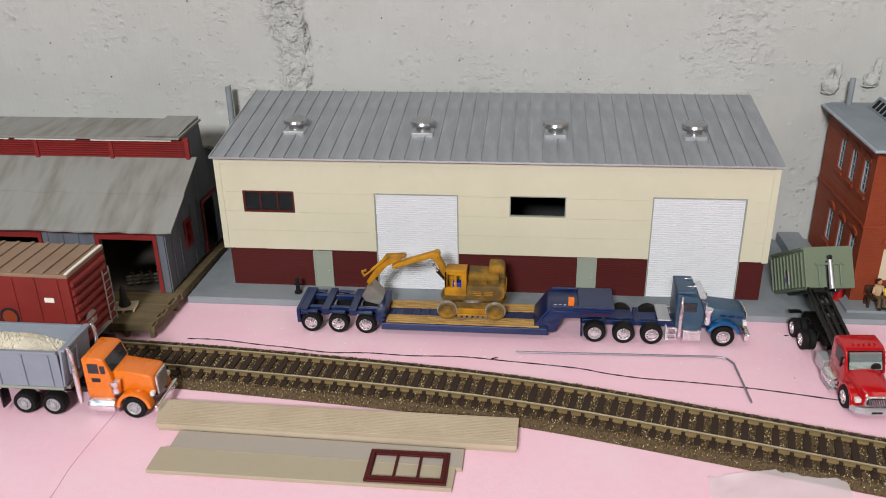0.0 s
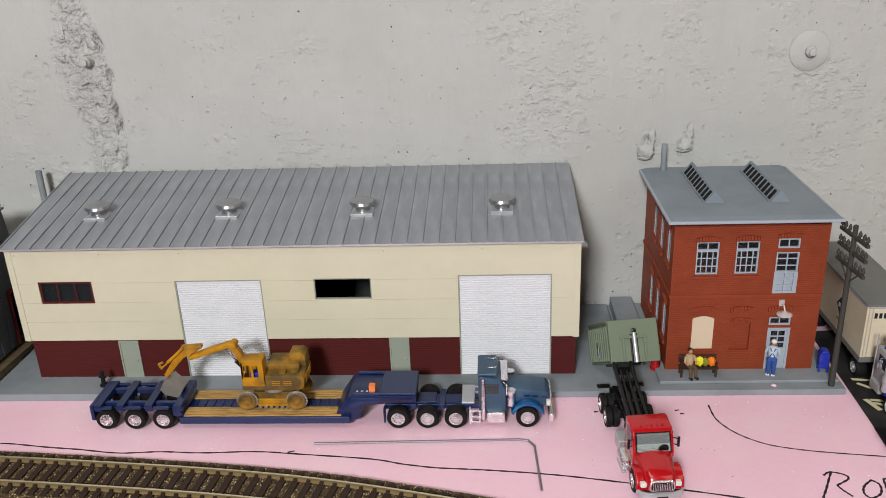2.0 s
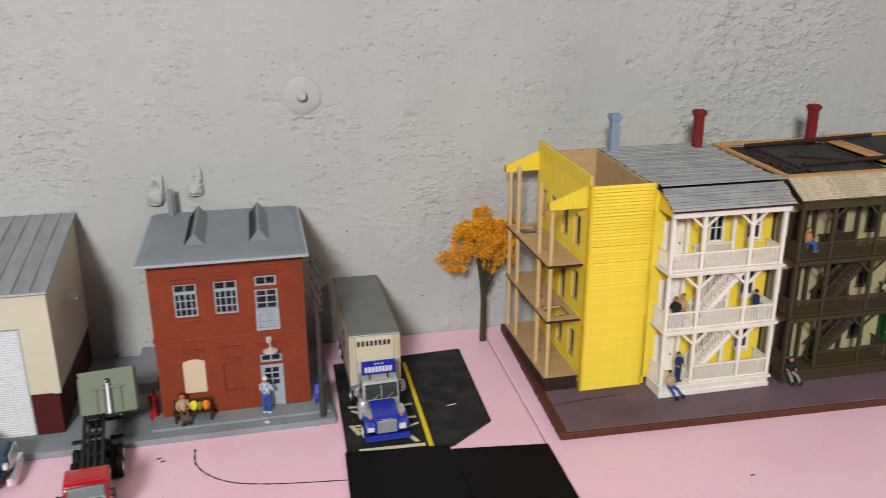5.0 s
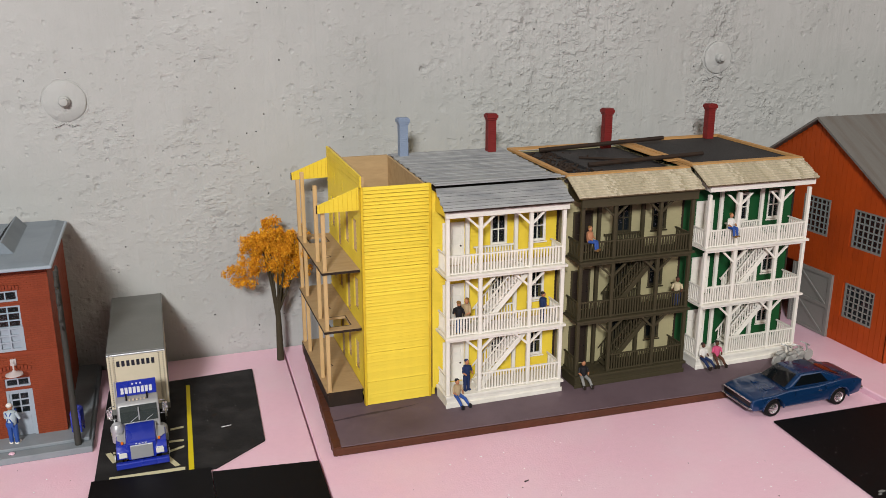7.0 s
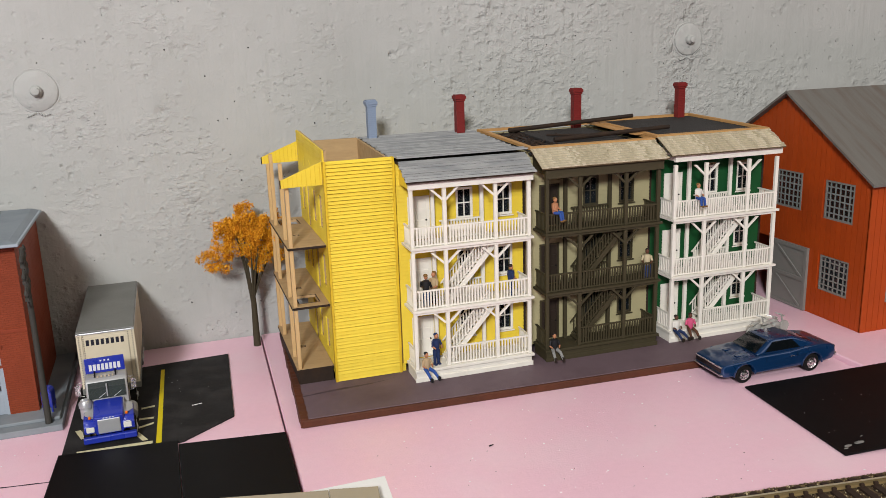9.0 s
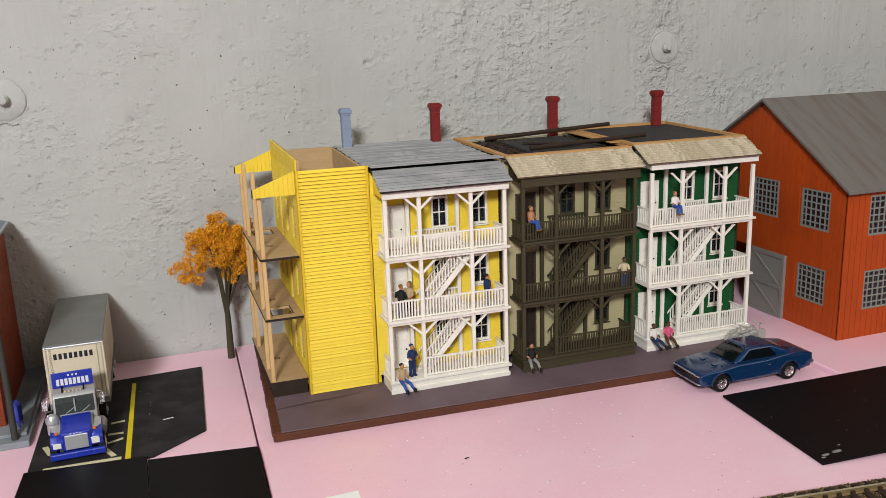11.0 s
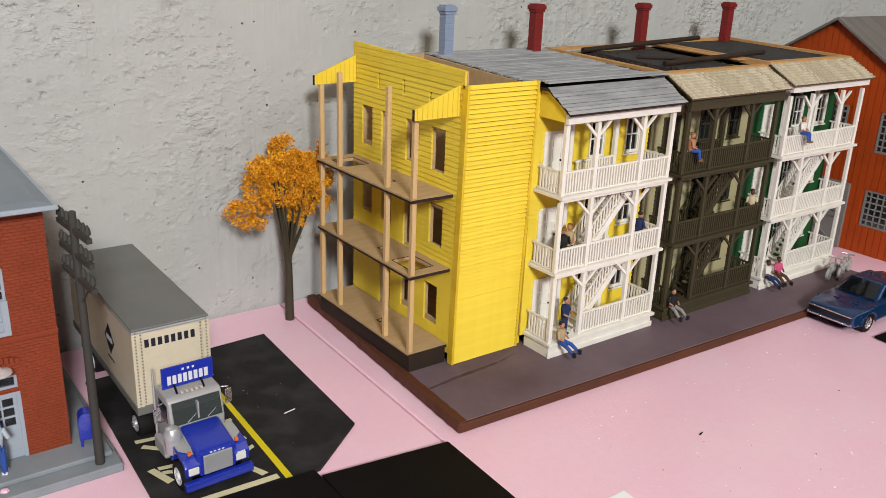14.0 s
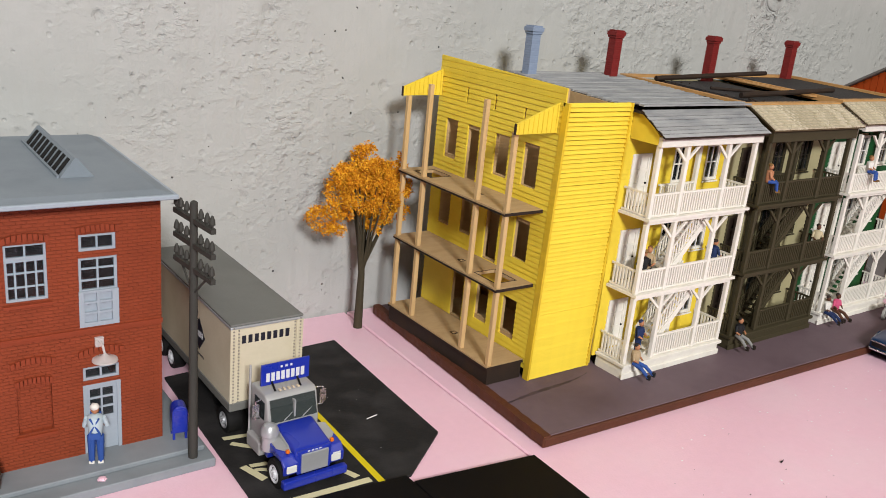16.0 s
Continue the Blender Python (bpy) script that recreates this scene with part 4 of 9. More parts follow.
def stair_meshes(trim):
    """One flight along x, rising a storey, with treads and a balustrade."""
    run, rise = 2.75, 3.0
    s = bmesh.new()
    for y in (0.0, 0.76):
        prism(s, [(0, 0), (0.36, 0), (run + 0.36, rise), (run - 0.02, rise)], y, y + 0.06, "y")
    t = bmesh.new()
    box(t, 0, 0.05, 0, 0.27, 0.78, 0.05)
    h = bmesh.new()
    for y in (0.0, 0.76):
        prism(h, [(0.1, 0.95), (0.1, 1.03), (run - 0.1, rise + 1.03 - 0.12), (run - 0.1, rise + 0.95 - 0.12)], y, y + 0.06, "y")
        prism(h, [(0.15, 0.25), (0.15, 0.31), (run - 0.1, rise + 0.31 - 0.12), (run - 0.1, rise + 0.25 - 0.12)], y + 0.01, y + 0.05, "y")
    b = bmesh.new()
    box(b, -0.035, 0.01, 0.0, 0.035, 0.05, 0.78)
    out = []
    for bm in (s, t, h, b):
        me = finish(bm)
        me.materials.append(trim)
        out.append(me)
    return out


def balustrade(parent, x0, x1, y, z, trim, meshes, axis="y", pitch=0.155):
    """Top and bottom rail with square sticks between."""
    bm = bmesh.new()
    slab(bm, x0, x1, z + 0.95, z + 1.03, y - 0.045, y + 0.045, axis)
    slab(bm, x0, x1, z + 0.03, z + 0.11, y - 0.035, y + 0.035, axis)
    r = part("balustrade", bm, trim, parent)
    n = int((x1 - x0) / pitch)
    for i in range(1, n):
        a = x0 + (x1 - x0) * i / n
        if axis == "y":
            shared("baluster", meshes, r, a, y, z + 0.11)
        else:
            shared("baluster", meshes, r, y, a, z + 0.11, 90)
    return r


def panel_door(parent, x0, z0, mat, frame_mat, y, w=1.0, h=2.25):
    bm = bmesh.new()
    holed_wall(bm, x0 - 0.1, x0 + w + 0.1, z0, z0 + h + 0.1, y - 0.05, y + 0.08, [(x0, z0 - 1, x0 + w, z0 + h)])
    f = part("door_frame", bm, frame_mat, parent)
    bm = bmesh.new()
    holed_wall(bm, x0, x0 + w, z0 + 0.03, z0 + h, y - 0.015, y + 0.05, [(x0 + 0.12 + k * (w / 2 - 0.03), z0 + s, x0 + w / 2 - 0.05 + k * (w / 2 - 0.03), z0 + t) for k in (0, 1) for s, t in ((0.2, 0.9), (1.05, 1.55), (1.67, 2.12))])
    box(bm, x0 + 0.02, y + 0.03, z0 + 0.04, x0 + w - 0.02, y + 0.048, z0 + h - 0.02)
    d = part("door", bm, mat, parent)
    bm = bmesh.new()
    lathe(bm, [(0.045, 0.0), (0.05, -0.04), (0.02, -0.07)], (x0 + w - 0.1, y - 0.01, z0 + 1.05), "y", 8)
    part("knob", bm, DARK, d)


def chimney_shaft(bm, c, y, z, t):
    """A square brick shaft with shallow course joints and a corbelled cap, in one skin."""
    prof, k = [(0.25, z)], z + 0.05
    while k < t - 0.45:
        prof += [(0.25, k), (0.256, k + 0.012), (0.256, k + 0.075), (0.25, k + 0.087)]
        k += 0.11
    prof += [(0.25, t - 0.4), (0.3, t - 0.38), (0.3, t - 0.28), (0.35, t - 0.26), (0.35, t - 0.08), (0.29, t - 0.06), (0.29, t)]
    rings = [[bm.verts.new((c + sx * r, y + sy * r * 0.92, h)) for sx, sy in ((-1, -1), (1, -1), (1, 1), (-1, 1))] for r, h in prof]
    for a, b in zip(rings, rings[1:]):
        for i in range(4):
            bm.faces.new((a[i], a[(i + 1) % 4], b[(i + 1) % 4], b[i]))
    bm.faces.new(rings[0][::-1])
    bm.faces.new(rings[-1])


def tilted_frame(x0, x1, y0, y1, z0, z1, holes, rise):
    """A flat frame that climbs towards the back."""
    bm = bmesh.new()
    holed_wall(bm, x0, x1, y0, y1, z0, z1, holes, "z")
    for v in bm.verts:
        v.co.z += rise * (v.co.y - y0) / (y1 - y0)
    return bm


def row_house(label, wx0, wx1, posts, wall, trim, door, chimney_x, chimney_mat, roof, lift=0.0):
    YF, YW, YB = 38.78, 40.45, 48.2
    x0, x1 = posts[0] - 0.1, posts[3] + 0.1
    th = thing("row_house", label, "model house", group="row houses on the board")
    doors, wins = [], []
    for z in FLOORS:
        doors.append((posts[0] + 0.35, z + 0.02))
        for a in (2.97, 5.23):
            wins.append((posts[0] + a, z + 1.0, posts[0] + a + 0.84, z + 2.58))
    holes = [(x, z, x + 1.0, z + 2.27) for x, z in doors] + wins
    bm = bmesh.new()
    lapped(bm, wx0, wx1, 0.95, 12.0, YW, 0.21, holes)
    part("front_wall", bm, wall, th, "clapboard wall behind the porches")
    bm = bmesh.new()
    holed_wall(bm, wx0, wx1, 0.95, 12.0, YW + 0.05, YW + 0.2, holes)
    part("wall_lining", bm, PLY, th)
    # added near-black sheet behind the openings stands in for the unlit rooms
    part("room_shade_sheet", bm_box(wx0 + 0.3, YW + 1.5, 1.0, wx1 - 0.3, YW + 1.6, 11.8), DARK, th)
    for a in (wx0, wx1 - 0.18):
        part("side_wall", bm_prism([(YW + 0.2, 0.452), (YB, 0.452), (YB, 12.3), (YW + 0.2, 12.0)], a, a + 0.18, "x"), wall, th)
    part("back_wall", bm_box(wx0 + 0.18, YB - 0.2, 0.452, wx1 - 0.18, YB, 12.25), wall, th)
    part("wall_edge", bm_box(wx1 - 0.05, YW - 0.07, 1.0, wx1 + 0.06, YW + 0.06, 11.9), CHAR, th, "laser-burnt brown edge of the front wall")
    for x, z in doors:
        panel_door(th, x, z, door, trim, YW - 0.03)
    for w in wins:
        bm = bmesh.new()
        holed_wall(bm, w[0] - 0.05, w[2] + 0.05, w[1] - 0.05, w[3] + 0.06, YW - 0.09, YW - 0.052, [w])
        part("window_casing", bm, trim, th)
        sash(th, *w, YW - 0.05, 2, 2, trim, bar=0.055, rail=0.07)
        part("window_sill", bm_box(w[0] - 0.13, YW - 0.14, w[1] - 0.14, w[2] + 0.13, YW - 0.092, w[1] - 0.07), trim, th)
    # porch floors
    part("porch_plinth", bm_box(x0 + 0.02, YF, 0.45, x1, YW - 0.06, 0.999), trim, th, bevel=0.015)
    part("plinth_board", bm_box(x0 - 0.04, YF - 0.07, 0.45, x1 + 0.06, YF - 0.002, 0.7), trim, th, bevel=0.015)
    part("porch_floor", bm_box(x0 - 0.06, YF - 0.12, 1.0, x1 + 0.12, YW - 0.06, 1.15), trim, th, bevel=0.015)
    for z in FLOORS[1:]:
        bm = bmesh.new()
        box(bm, x0 - 0.06, YF - 0.12, z - 0.12, x1 + 0.12, YW - 0.06, z)
        box(bm, x0 + 0.02, YF, z - 0.27, x1 - 0.02, YF + 0.1, z - 0.121)
        part("porch_floor", bm, trim, th)
    part("fascia", bm_box(x0 - 0.06, YF - 0.12, (10.62 if roof == "sticks" else 10.8) + lift, x1 + 0.1, YF + 0.08, 11.2 + lift), trim, th, bevel=0.01)
    # posts with Y braces
    pm = bmesh.new()
    box(pm, -0.1, -0.1, 0, 0.1, 0.1, 3.08)
    bmesh.ops.bevel(pm, geom=pm.edges[:], offset=0.02, segments=1, affect="EDGES")
    pm = finish(pm)
    pm.materials.append(trim)
    br = bmesh.new()
    prism(br, [(0.05, 2.28), (0.05, 2.43), (0.68, 3.0), (0.84, 3.0)], -0.05, 0.05, "y")
    br2 = bmesh.new()
    prism(br2, [(-0.05, 2.28), (-0.84, 3.0), (-0.68, 3.0), (-0.05, 2.43)], -0.05, 0.05, "y")
    br, br2 = finish(br), finish(br2)
    for me in (br, br2):
        me.materials.append(trim)
    bal = bmesh.new()
    box(bal, -0.038, -0.03, 0, 0.038, 0.03, 0.84)
    bal = finish(bal)
    bal.materials.append(trim)
    sm, tm, hm, bm4 = stair_meshes(trim)
    for f, z in enumerate(FLOORS):
        for i, x in enumerate(posts):
            shared("post", pm, th, x, YF + 0.1, z)
            if i in (1, 2):
                shared("brace", br, th, x, YF + 0.1, z)
                shared("brace", br2, th, x, YF + 0.1, z)
        for x in (posts[1] - 0.25, posts[2] - 0.3):
            shared("post", pm, th, x, YW - 0.3, z)
        for i in range(3):
            if f == 0 and i == 0:
                continue
            balustrade(th, posts[i] + 0.1, posts[i + 1] - 0.1, YF + 0.1, z, trim, bal)
        for x in (posts[0], posts[3]):
            balustrade(th, YF + 0.2, YW - 0.08, x, z, trim, bal, "x")
        if f < 2:
            st = new("stair", sm)
            st.parent = th
            st.matrix_basis = place(posts[1] - 0.08, 39.2, z)
            for k in range(12):
                shared("tread", tm, st, 0.06 + 2.7 * k / 12, 0, 0.2 + 2.86 * k / 12)
            shared("handrail", hm, st)
            for k in range(1, 15):
                for y in (0.0, 0.76):
                    shared("baluster", bm4, st, 0.15 + 2.55 * k / 15, y, 0.27 + 2.72 * k / 15)
        if f > 0:
            balustrade(th, posts[1] + 0.1, posts[2] - 0.4, YW - 0.32, z, trim, bal)
    # roofs
    ye, ze, yb, zb = YF - 0.36, 11.18 + lift, 39.85, 12.05 + lift
    rng = random.Random(int(wx0))
    if roof == "boards":
        # narrow boards with open joints over a dark deck
        part("eave_deck", bm_prism([(ye + 0.03, ze - 0.02), (yb, zb - 0.05), (yb, zb + 0.05), (ye + 0.03, ze + 0.06)], x0 - 0.2, x1 + 0.1, "x"), CHAR, th)
        for i in range(8):
            u, v = (i + 0.04) / 8, (i + rng.uniform(0.84, 0.95)) / 8
            bm = bmesh.new()
            prism(bm, [(ye + (yb - ye) * u, ze + (zb - ze) * u + 0.07), (ye + (yb - ye) * v, ze + (zb - ze) * v + 0.062), (ye + (yb - ye) * v, ze + (zb - ze) * v + 0.085), (ye + (yb - ye) * u, ze + (zb - ze) * u + 0.1)],
                  x0 - 0.25 + 0.04 * math.sin(i * 2.1), x1 + 0.16 + 0.04 * math.cos(i * 1.3), "x")
            part("roof_board", bm, SHINGLE_GREY, th)
        y0, y1, z0, z1 = yb - 0.12, 48.5, zb + 0.0, 12.42
        for i in range(30):
            u, v = i / 30, (i + rng.uniform(0.7, 0.94)) / 30
            up = (0.2, 0.22, 0.16, 0.1, 0.05)[i] if i < 5 else rng.uniform(0.0, 0.025)
            bm = bmesh.new()
            prism(bm, [(y0 + (y1 - y0) * u, z0 + (z1 - z0) * u + 0.02 + up), (y0 + (y1 - y0) * v, z0 + (z1 - z0) * v + 0.01 + up), (y0 + (y1 - y0) * v, z0 + (z1 - z0) * v + 0.07 + up), (y0 + (y1 - y0) * u, z0 + (z1 - z0) * u + 0.1 + up)],
                  51.05 + 0.06 * math.sin(i * 1.7), x1 + 0.22 + 0.06 * math.cos(i * 2.3), "x")
            part("roof_board", bm, SHINGLE_GREY, th)
        part("roof_deck", bm_prism([(yb - 0.1, 11.95), (48.4, 12.28), (48.4, 12.4), (yb - 0.1, 12.04)], 51.1, x1 + 0.15, "x"), CHAR, th)
    else:
        e0, e1 = wx0 + 0.02, wx1 - 0.02
        part("eave_deck", bm_prism([(ye + 0.03, ze - 0.02), (yb + 0.15, zb - 0.05), (yb + 0.15, zb + 0.05), (ye + 0.03, ze + 0.04)], e0 + 0.02, e1 - 0.02, "x"), BARE_DECK, th)
        rows = 9
        for i in range(rows):
            u, v = i / rows, min(1.0, (i + 1.2) / rows)
            bm = bmesh.new()
            x = e0
            while x < e1 - 0.1:
                w = min(rng.uniform(0.12, 0.22), e1 - x)
                j, k = rng.uniform(-0.015, 0.015), rng.uniform(0.0, 0.012)
                ya, yz = ye + (yb + 0.15 - ye) * u - j, ye + (yb + 0.15 - ye) * v
                prism(bm, [(ya, ze + (zb - ze) * u + 0.05), (yz, ze + (zb - ze) * v + 0.04), (yz, ze + (zb - ze) * v + 0.055), (ya, ze + (zb - ze) * u + 0.11 + 1.6 * k)], x, x + w - 0.008, "x")
                x += w
            part("shingle_course", bm, SHINGLE_TAN, th)
        y0, y1 = yb + 0.12, 48.1
        rim = tilted_frame(e0, e1, y0, y1, zb - 0.02, zb + 0.12, [(e0 + 0.32, y0 + 0.42, e1 - (0.02 if roof == "sticks" else 0.3), y1 - 0.35)], 0.22)
        part("roof_rim", rim, TAN_TRIM, th, "bare tan wood strips round the flat roof")
        deep = 0.22 if roof == "sticks" else 0.03
        part("roof_felt", tilted_frame(e0 + 0.1, e1 - 0.1, y0 + 0.2, y1 - 0.1, zb - deep - 0.1, zb - deep, [], 0.22), FELT, th)
        if roof == "sticks":
            part("felt_patch", tilted_frame(e0 + 2.4, e1 - 0.9, y0 + 1.2, y1 - 1.2, zb - 0.18, zb - 0.06, [], 0.2), FELT, th)
            for p, q, r in (((60.2, 47.1, 12.42), (68.2, 46.0, 12.95), 0.14), ((61.0, 42.3, 12.3), (68.1, 41.7, 12.66), 0.14), ((61.6, 44.6, 12.3), (64.2, 42.6, 12.35), 0.08)):
                bm = bmesh.new()
                rod(bm, p, q, r, r * 0.9, 8)
                part("roof_stick", bm, CHAR, th, "charred black stick on the roof")
            for k in range(70):
                bm = bmesh.new()
                y = 40.6 + rng.random() * 6.8
                x = 59.1 + rng.random() * (2.2 + 1.0 * math.sin(y))
                a = rng.random() * 3
                rod(bm, (x, y, 12.05 + 0.12 * rng.random()), (x + 0.6 * math.cos(a), y + 0.6 * math.sin(a), 12.1 + 0.22 * rng.random()), rng.uniform(0.05, 0.1), 0.05, 5)
                part("rubble", bm, CHAR, th)
            bm = bmesh.new()
            box(bm, 65.6, 41.4, zb + 0.14, 66.3, 47.2, zb + 0.2)
            for v in bm.verts:
                v.co.z += 0.22 * (v.co.y - y0) / (y1 - y0)
            part("plank", bm, TAN_TRIM, th)
    for a in (x0 - 0.04, x1 - 0.03):
        bm = bm_prism([(YF + 0.1, 10.85 + lift), (YF + 0.1, 11.25 + lift), (yb - 0.05, zb - 0.05), (YW - 0.06, zb - 0.03), (YW - 0.06, 10.85 + lift)], a, a + 0.07, "x")
        part("roof_cheek", bm, wall if roof == "boards" else trim, th)
    # chimney
    bm = bmesh.new()
    chimney_shaft(bm, chimney_x, 47.5, 12.2, 14.75)
    part("chimney", bm, chimney_mat, th, "tall square chimney with a corbelled cap")
    return th


BARE_DECK = surface("dark_shingle_gap", "5b4c36", 0.8, var=0.15)
CHIM_BLUE = surface("blue_grey_chimney", "8290a6", 0.6, var=0.08, grain=400)
CHIM_RED = surface("maroon_chimney", "74201f", 0.6, var=0.1, grain=400)
MAROON_DOOR = surface("dark_brown_door", "2c231b", 0.6, var=0.1)
row_house("three-storey yellow clapboard row house with white porches and grey roof", 51.1, 58.25, (51.42, 53.2, 56.0, 57.88), YELLOW, TRIM_WHITE, TRIM_WHITE, 57.15, CHIM_RED, "boards")
row_house("three-storey cream row house with dark olive porches and burnt-out roof", 58.45, 66.15, (58.95, 60.9, 63.7, 65.72), CLAP_CREAM, DARK_OLIVE, MAROON_DOOR, 65.0, CHIM_RED, "sticks", 0.13)
row_house("three-storey green row house with white porches and shingled eave", 66.22, 73.8, (66.8, 68.8, 71.65, 73.55), GREEN, TRIM_WHITE, TRIM_WHITE, 72.6, CHIM_RED, "felt", 0.25)


def unfinished_house():
    th = thing("unfinished_house", "roofless yellow clapboard model house with bare wooden balconies", "model house", group="row houses on the board")
    XL, XR, YF, YB = 47.4, 50.95, 40.4, 48.75
    holes = [(47.1, 8.75, 48.0, 10.4), (45.5, 7.92, 46.35, 10.2), (43.45, 8.65, 44.4, 10.32), (41.55, 8.6, 42.5, 10.26),
             (47.1, 5.5, 48.0, 7.1), (45.45, 5.5, 46.3, 7.1), (43.5, 4.8, 44.45, 7.1), (41.55, 5.4, 42.5, 7.05),
             (45.45, 1.32, 46.4, 3.6), (43.65, 2.0, 44.55, 3.6), (41.75, 2.0, 42.7, 3.55),
             (46.55, 11.35, 46.68, 11.85), (44.57, 11.3, 44.7, 11.8), (42.62, 11.25, 42.75, 11.75)]
    bm = bmesh.new()
    lapped(bm, YF + 0.16, YB, 0.9, 12.2, XL, 0.225, holes, "x", out=0.045)
    prism(bm, [(YF + 0.05, 12.2), (YB, 12.2), (YB, 13.12), (YF + 0.05, 12.88)], XL - 0.03, XL + 0.05, "x")
    for i in range(3):
        z = 12.2 + i * 0.225
        prism(bm, [(YF + 0.02, z), (YB, z), (YB, z + 0.205), (YF + 0.02, z + 0.205)], XL - 0.05, XL - 0.031, "x")
    prism(bm, [(YB - 6.0, 12.92), (YB, 12.92), (YB, 13.1)], XL - 0.05, XL - 0.031, "x")
    part("balcony_wall", bm, YELLOW, th, "yellow clapboard wall with open window holes")
    bm = bmesh.new()
    holed_wall(bm, YF + 0.24, YB, 0.9, 12.2, XL + 0.05, XL + 0.2, holes, "x")
    prism(bm, [(YF + 0.1, 12.2), (YB, 12.2), (YB, 13.08), (YF + 0.1, 12.84)], XL + 0.06, XL + 0.19, "x")
    part("wall_lining", bm, PLY, th, "bare plywood inside of the wall")
    # the plain front wall, board by board
    bm = bmesh.new()
    n = 64
    h = 11.88 / n
    prism(bm, [(YF - 0.09, 0.032), (YF + 0.05, 0.032), (YF + 0.05, h), (YF - 0.002, h)], XL + 0.06, XR - 0.05, "x")
    me = finish(bm)
    me.materials.append(YELLOW)
    bm = bm_box(XL + 0.21, YF + 0.052, 0.452, XR, YF + 0.2, 12.3)
    for v in bm.verts:
        v.co.y += 0.17 if v.co.z < 6 else -0.1
    fw = part("front_wall", bm, YELLOW_EDGE, th)
    rng = random.Random(4)
    for i in range(n):
        shared("clapboard", me, fw, 0, 0.17 - 0.27 * i / n + rng.uniform(-0.012, 0.012), 0.455 + i * h + rng.uniform(-0.012, 0.012))
    for x in (XL - 0.05, XR - 0.05):
        bm = bm_box(x, YF - 0.095, 0.452, x + 0.11, YF + 0.22, 12.33)
        for v in bm.verts:
            v.co.y += 0.17 if v.co.z < 6 else -0.1
        part("corner_board", bm, YELLOW_EDGE, th)
    part("side_wall", bm_prism([(YF + 0.2, 0.452), (YB - 0.3, 0.452), (YB - 0.3, 12.42), (YF + 0.2, 12.1)], XR - 0.05, XR + 0.1, "x"), PLY, th)
    bm = bm_box(XR + 0.062, YF - 0.06, 0.452, XR + 0.09, YF + 0.2, 12.1)
    for v in bm.verts:
        v.co.y += 0.17 if v.co.z < 6 else -0.1
    part("wall_edge", bm, YELLOW_EDGE, th, "yellow-brown raw wall edge")
    part("back_wall", bm_box(XL + 0.2, YB - 0.5, 0.452, XR - 0.05, YB - 0.3, 12.48), PLY, th)
    part("ground_floor", bm_box(XL + 0.2, YF + 0.2, 1.0, XR - 0.05, YB - 0.2, 1.1), PLY, th)
    # balconies
    XB, YA = 45.4, YF + 0.5
    for z, hole in ((1.3, None), (4.75, (41.5, 42.9)), (7.95, (46.7, 48.0))):
        bm = bmesh.new()
        hs = [(45.85, hole[0], 46.9, hole[1])] if hole else []
        hs += [(46.15, 44.3, 46.35, 44.5)] if z != 7.95 else [(46.15, 43.6, 46.35, 43.8)]
        holed_wall(bm, XB, XL - 0.05, YA, YB - 0.1, z - 0.14, z, hs, "z")
        d = part("balcony_floor", bm, PLY, th, "bare thin plywood balcony floor")
        bm = bmesh.new()
        box(bm, XB - 0.02, YA - 0.03, z - 0.14, XL - 0.05, YA - 0.001, z - 0.02)
        box(bm, XB - 0.02, YA, z - 0.15, XB - 0.002, YB - 0.1, z - 0.07)
        for h in hs:
            box(bm, h[0] - 0.05, h[1] - 0.05, z + 0.001, h[0], h[3] + 0.05, z + 0.006)
            box(bm, h[0], h[1] - 0.05, z + 0.001, h[2] + 0.05, h[1], z + 0.006)
            box(bm, h[2], h[1], z + 0.001, h[2] + 0.05, h[3] + 0.05, z + 0.006)
            box(bm, h[0], h[3], z + 0.001, h[2], h[3] + 0.05, z + 0.006)
        part("burnt_edge", bm, CHAR, d, "laser-burnt dark brown edge")
    bm = bmesh.new()
    box(bm, XB + 0.06, YA + 0.02, 0.452, XL - 0.1, YB - 0.15, 1.155)
    part("plinth", bm, CHAR, th, "dark brown plinth")
    for z0, z1s in ((1.3, (4.6,) * 4), (4.75, (7.8,) * 4), (7.95, (11.3, 12.05, 12.05, 11.1))):
        for y, z1 in zip((48.5, 46.85, 42.95, 41.05), z1s):
            bm = bmesh.new()
            box(bm, XB + 0.06, y - 0.1, z0, XB + 0.26, y + 0.1, z1)
            part("post", bm, STRIP_WOOD, th, bevel=0.015)
    for y, zi, zt, zo in ((YF + 0.3, 11.12, 12.3, 11.5), (YB - 0.2, 11.32, 12.5, 11.7)):
        bm = bmesh.new()
        prism(bm, [(45.25, zo - 0.4), (45.25, zo), (XL - 0.06, zt), (XL - 0.06, zi)], y - 0.03, y + 0.05, "y")
        e = part("roof_end", bm, YELLOW, th, "yellow boarded end of the missing porch roof")
        bm = bmesh.new()
        for k in range(9):
            u = 0.06 + k / 9
            x, lo, hi = 45.25 + (XL - 45.31) * u, zo - 0.4 + (zi - zo + 0.4) * u, zo + (zt - zo) * u
            box(bm, x - 0.012, y - 0.045, lo + 0.02, x + 0.012, y - 0.031, hi - 0.03)
        part("board_joint", bm, YELLOW_EDGE, e)
        bm = bmesh.new()
        box(bm, 45.2, y - 0.04, zo - 0.41, 45.248, y + 0.06, zo + 0.01)
        part("burnt_edge", bm, CHAR, e)
    return th


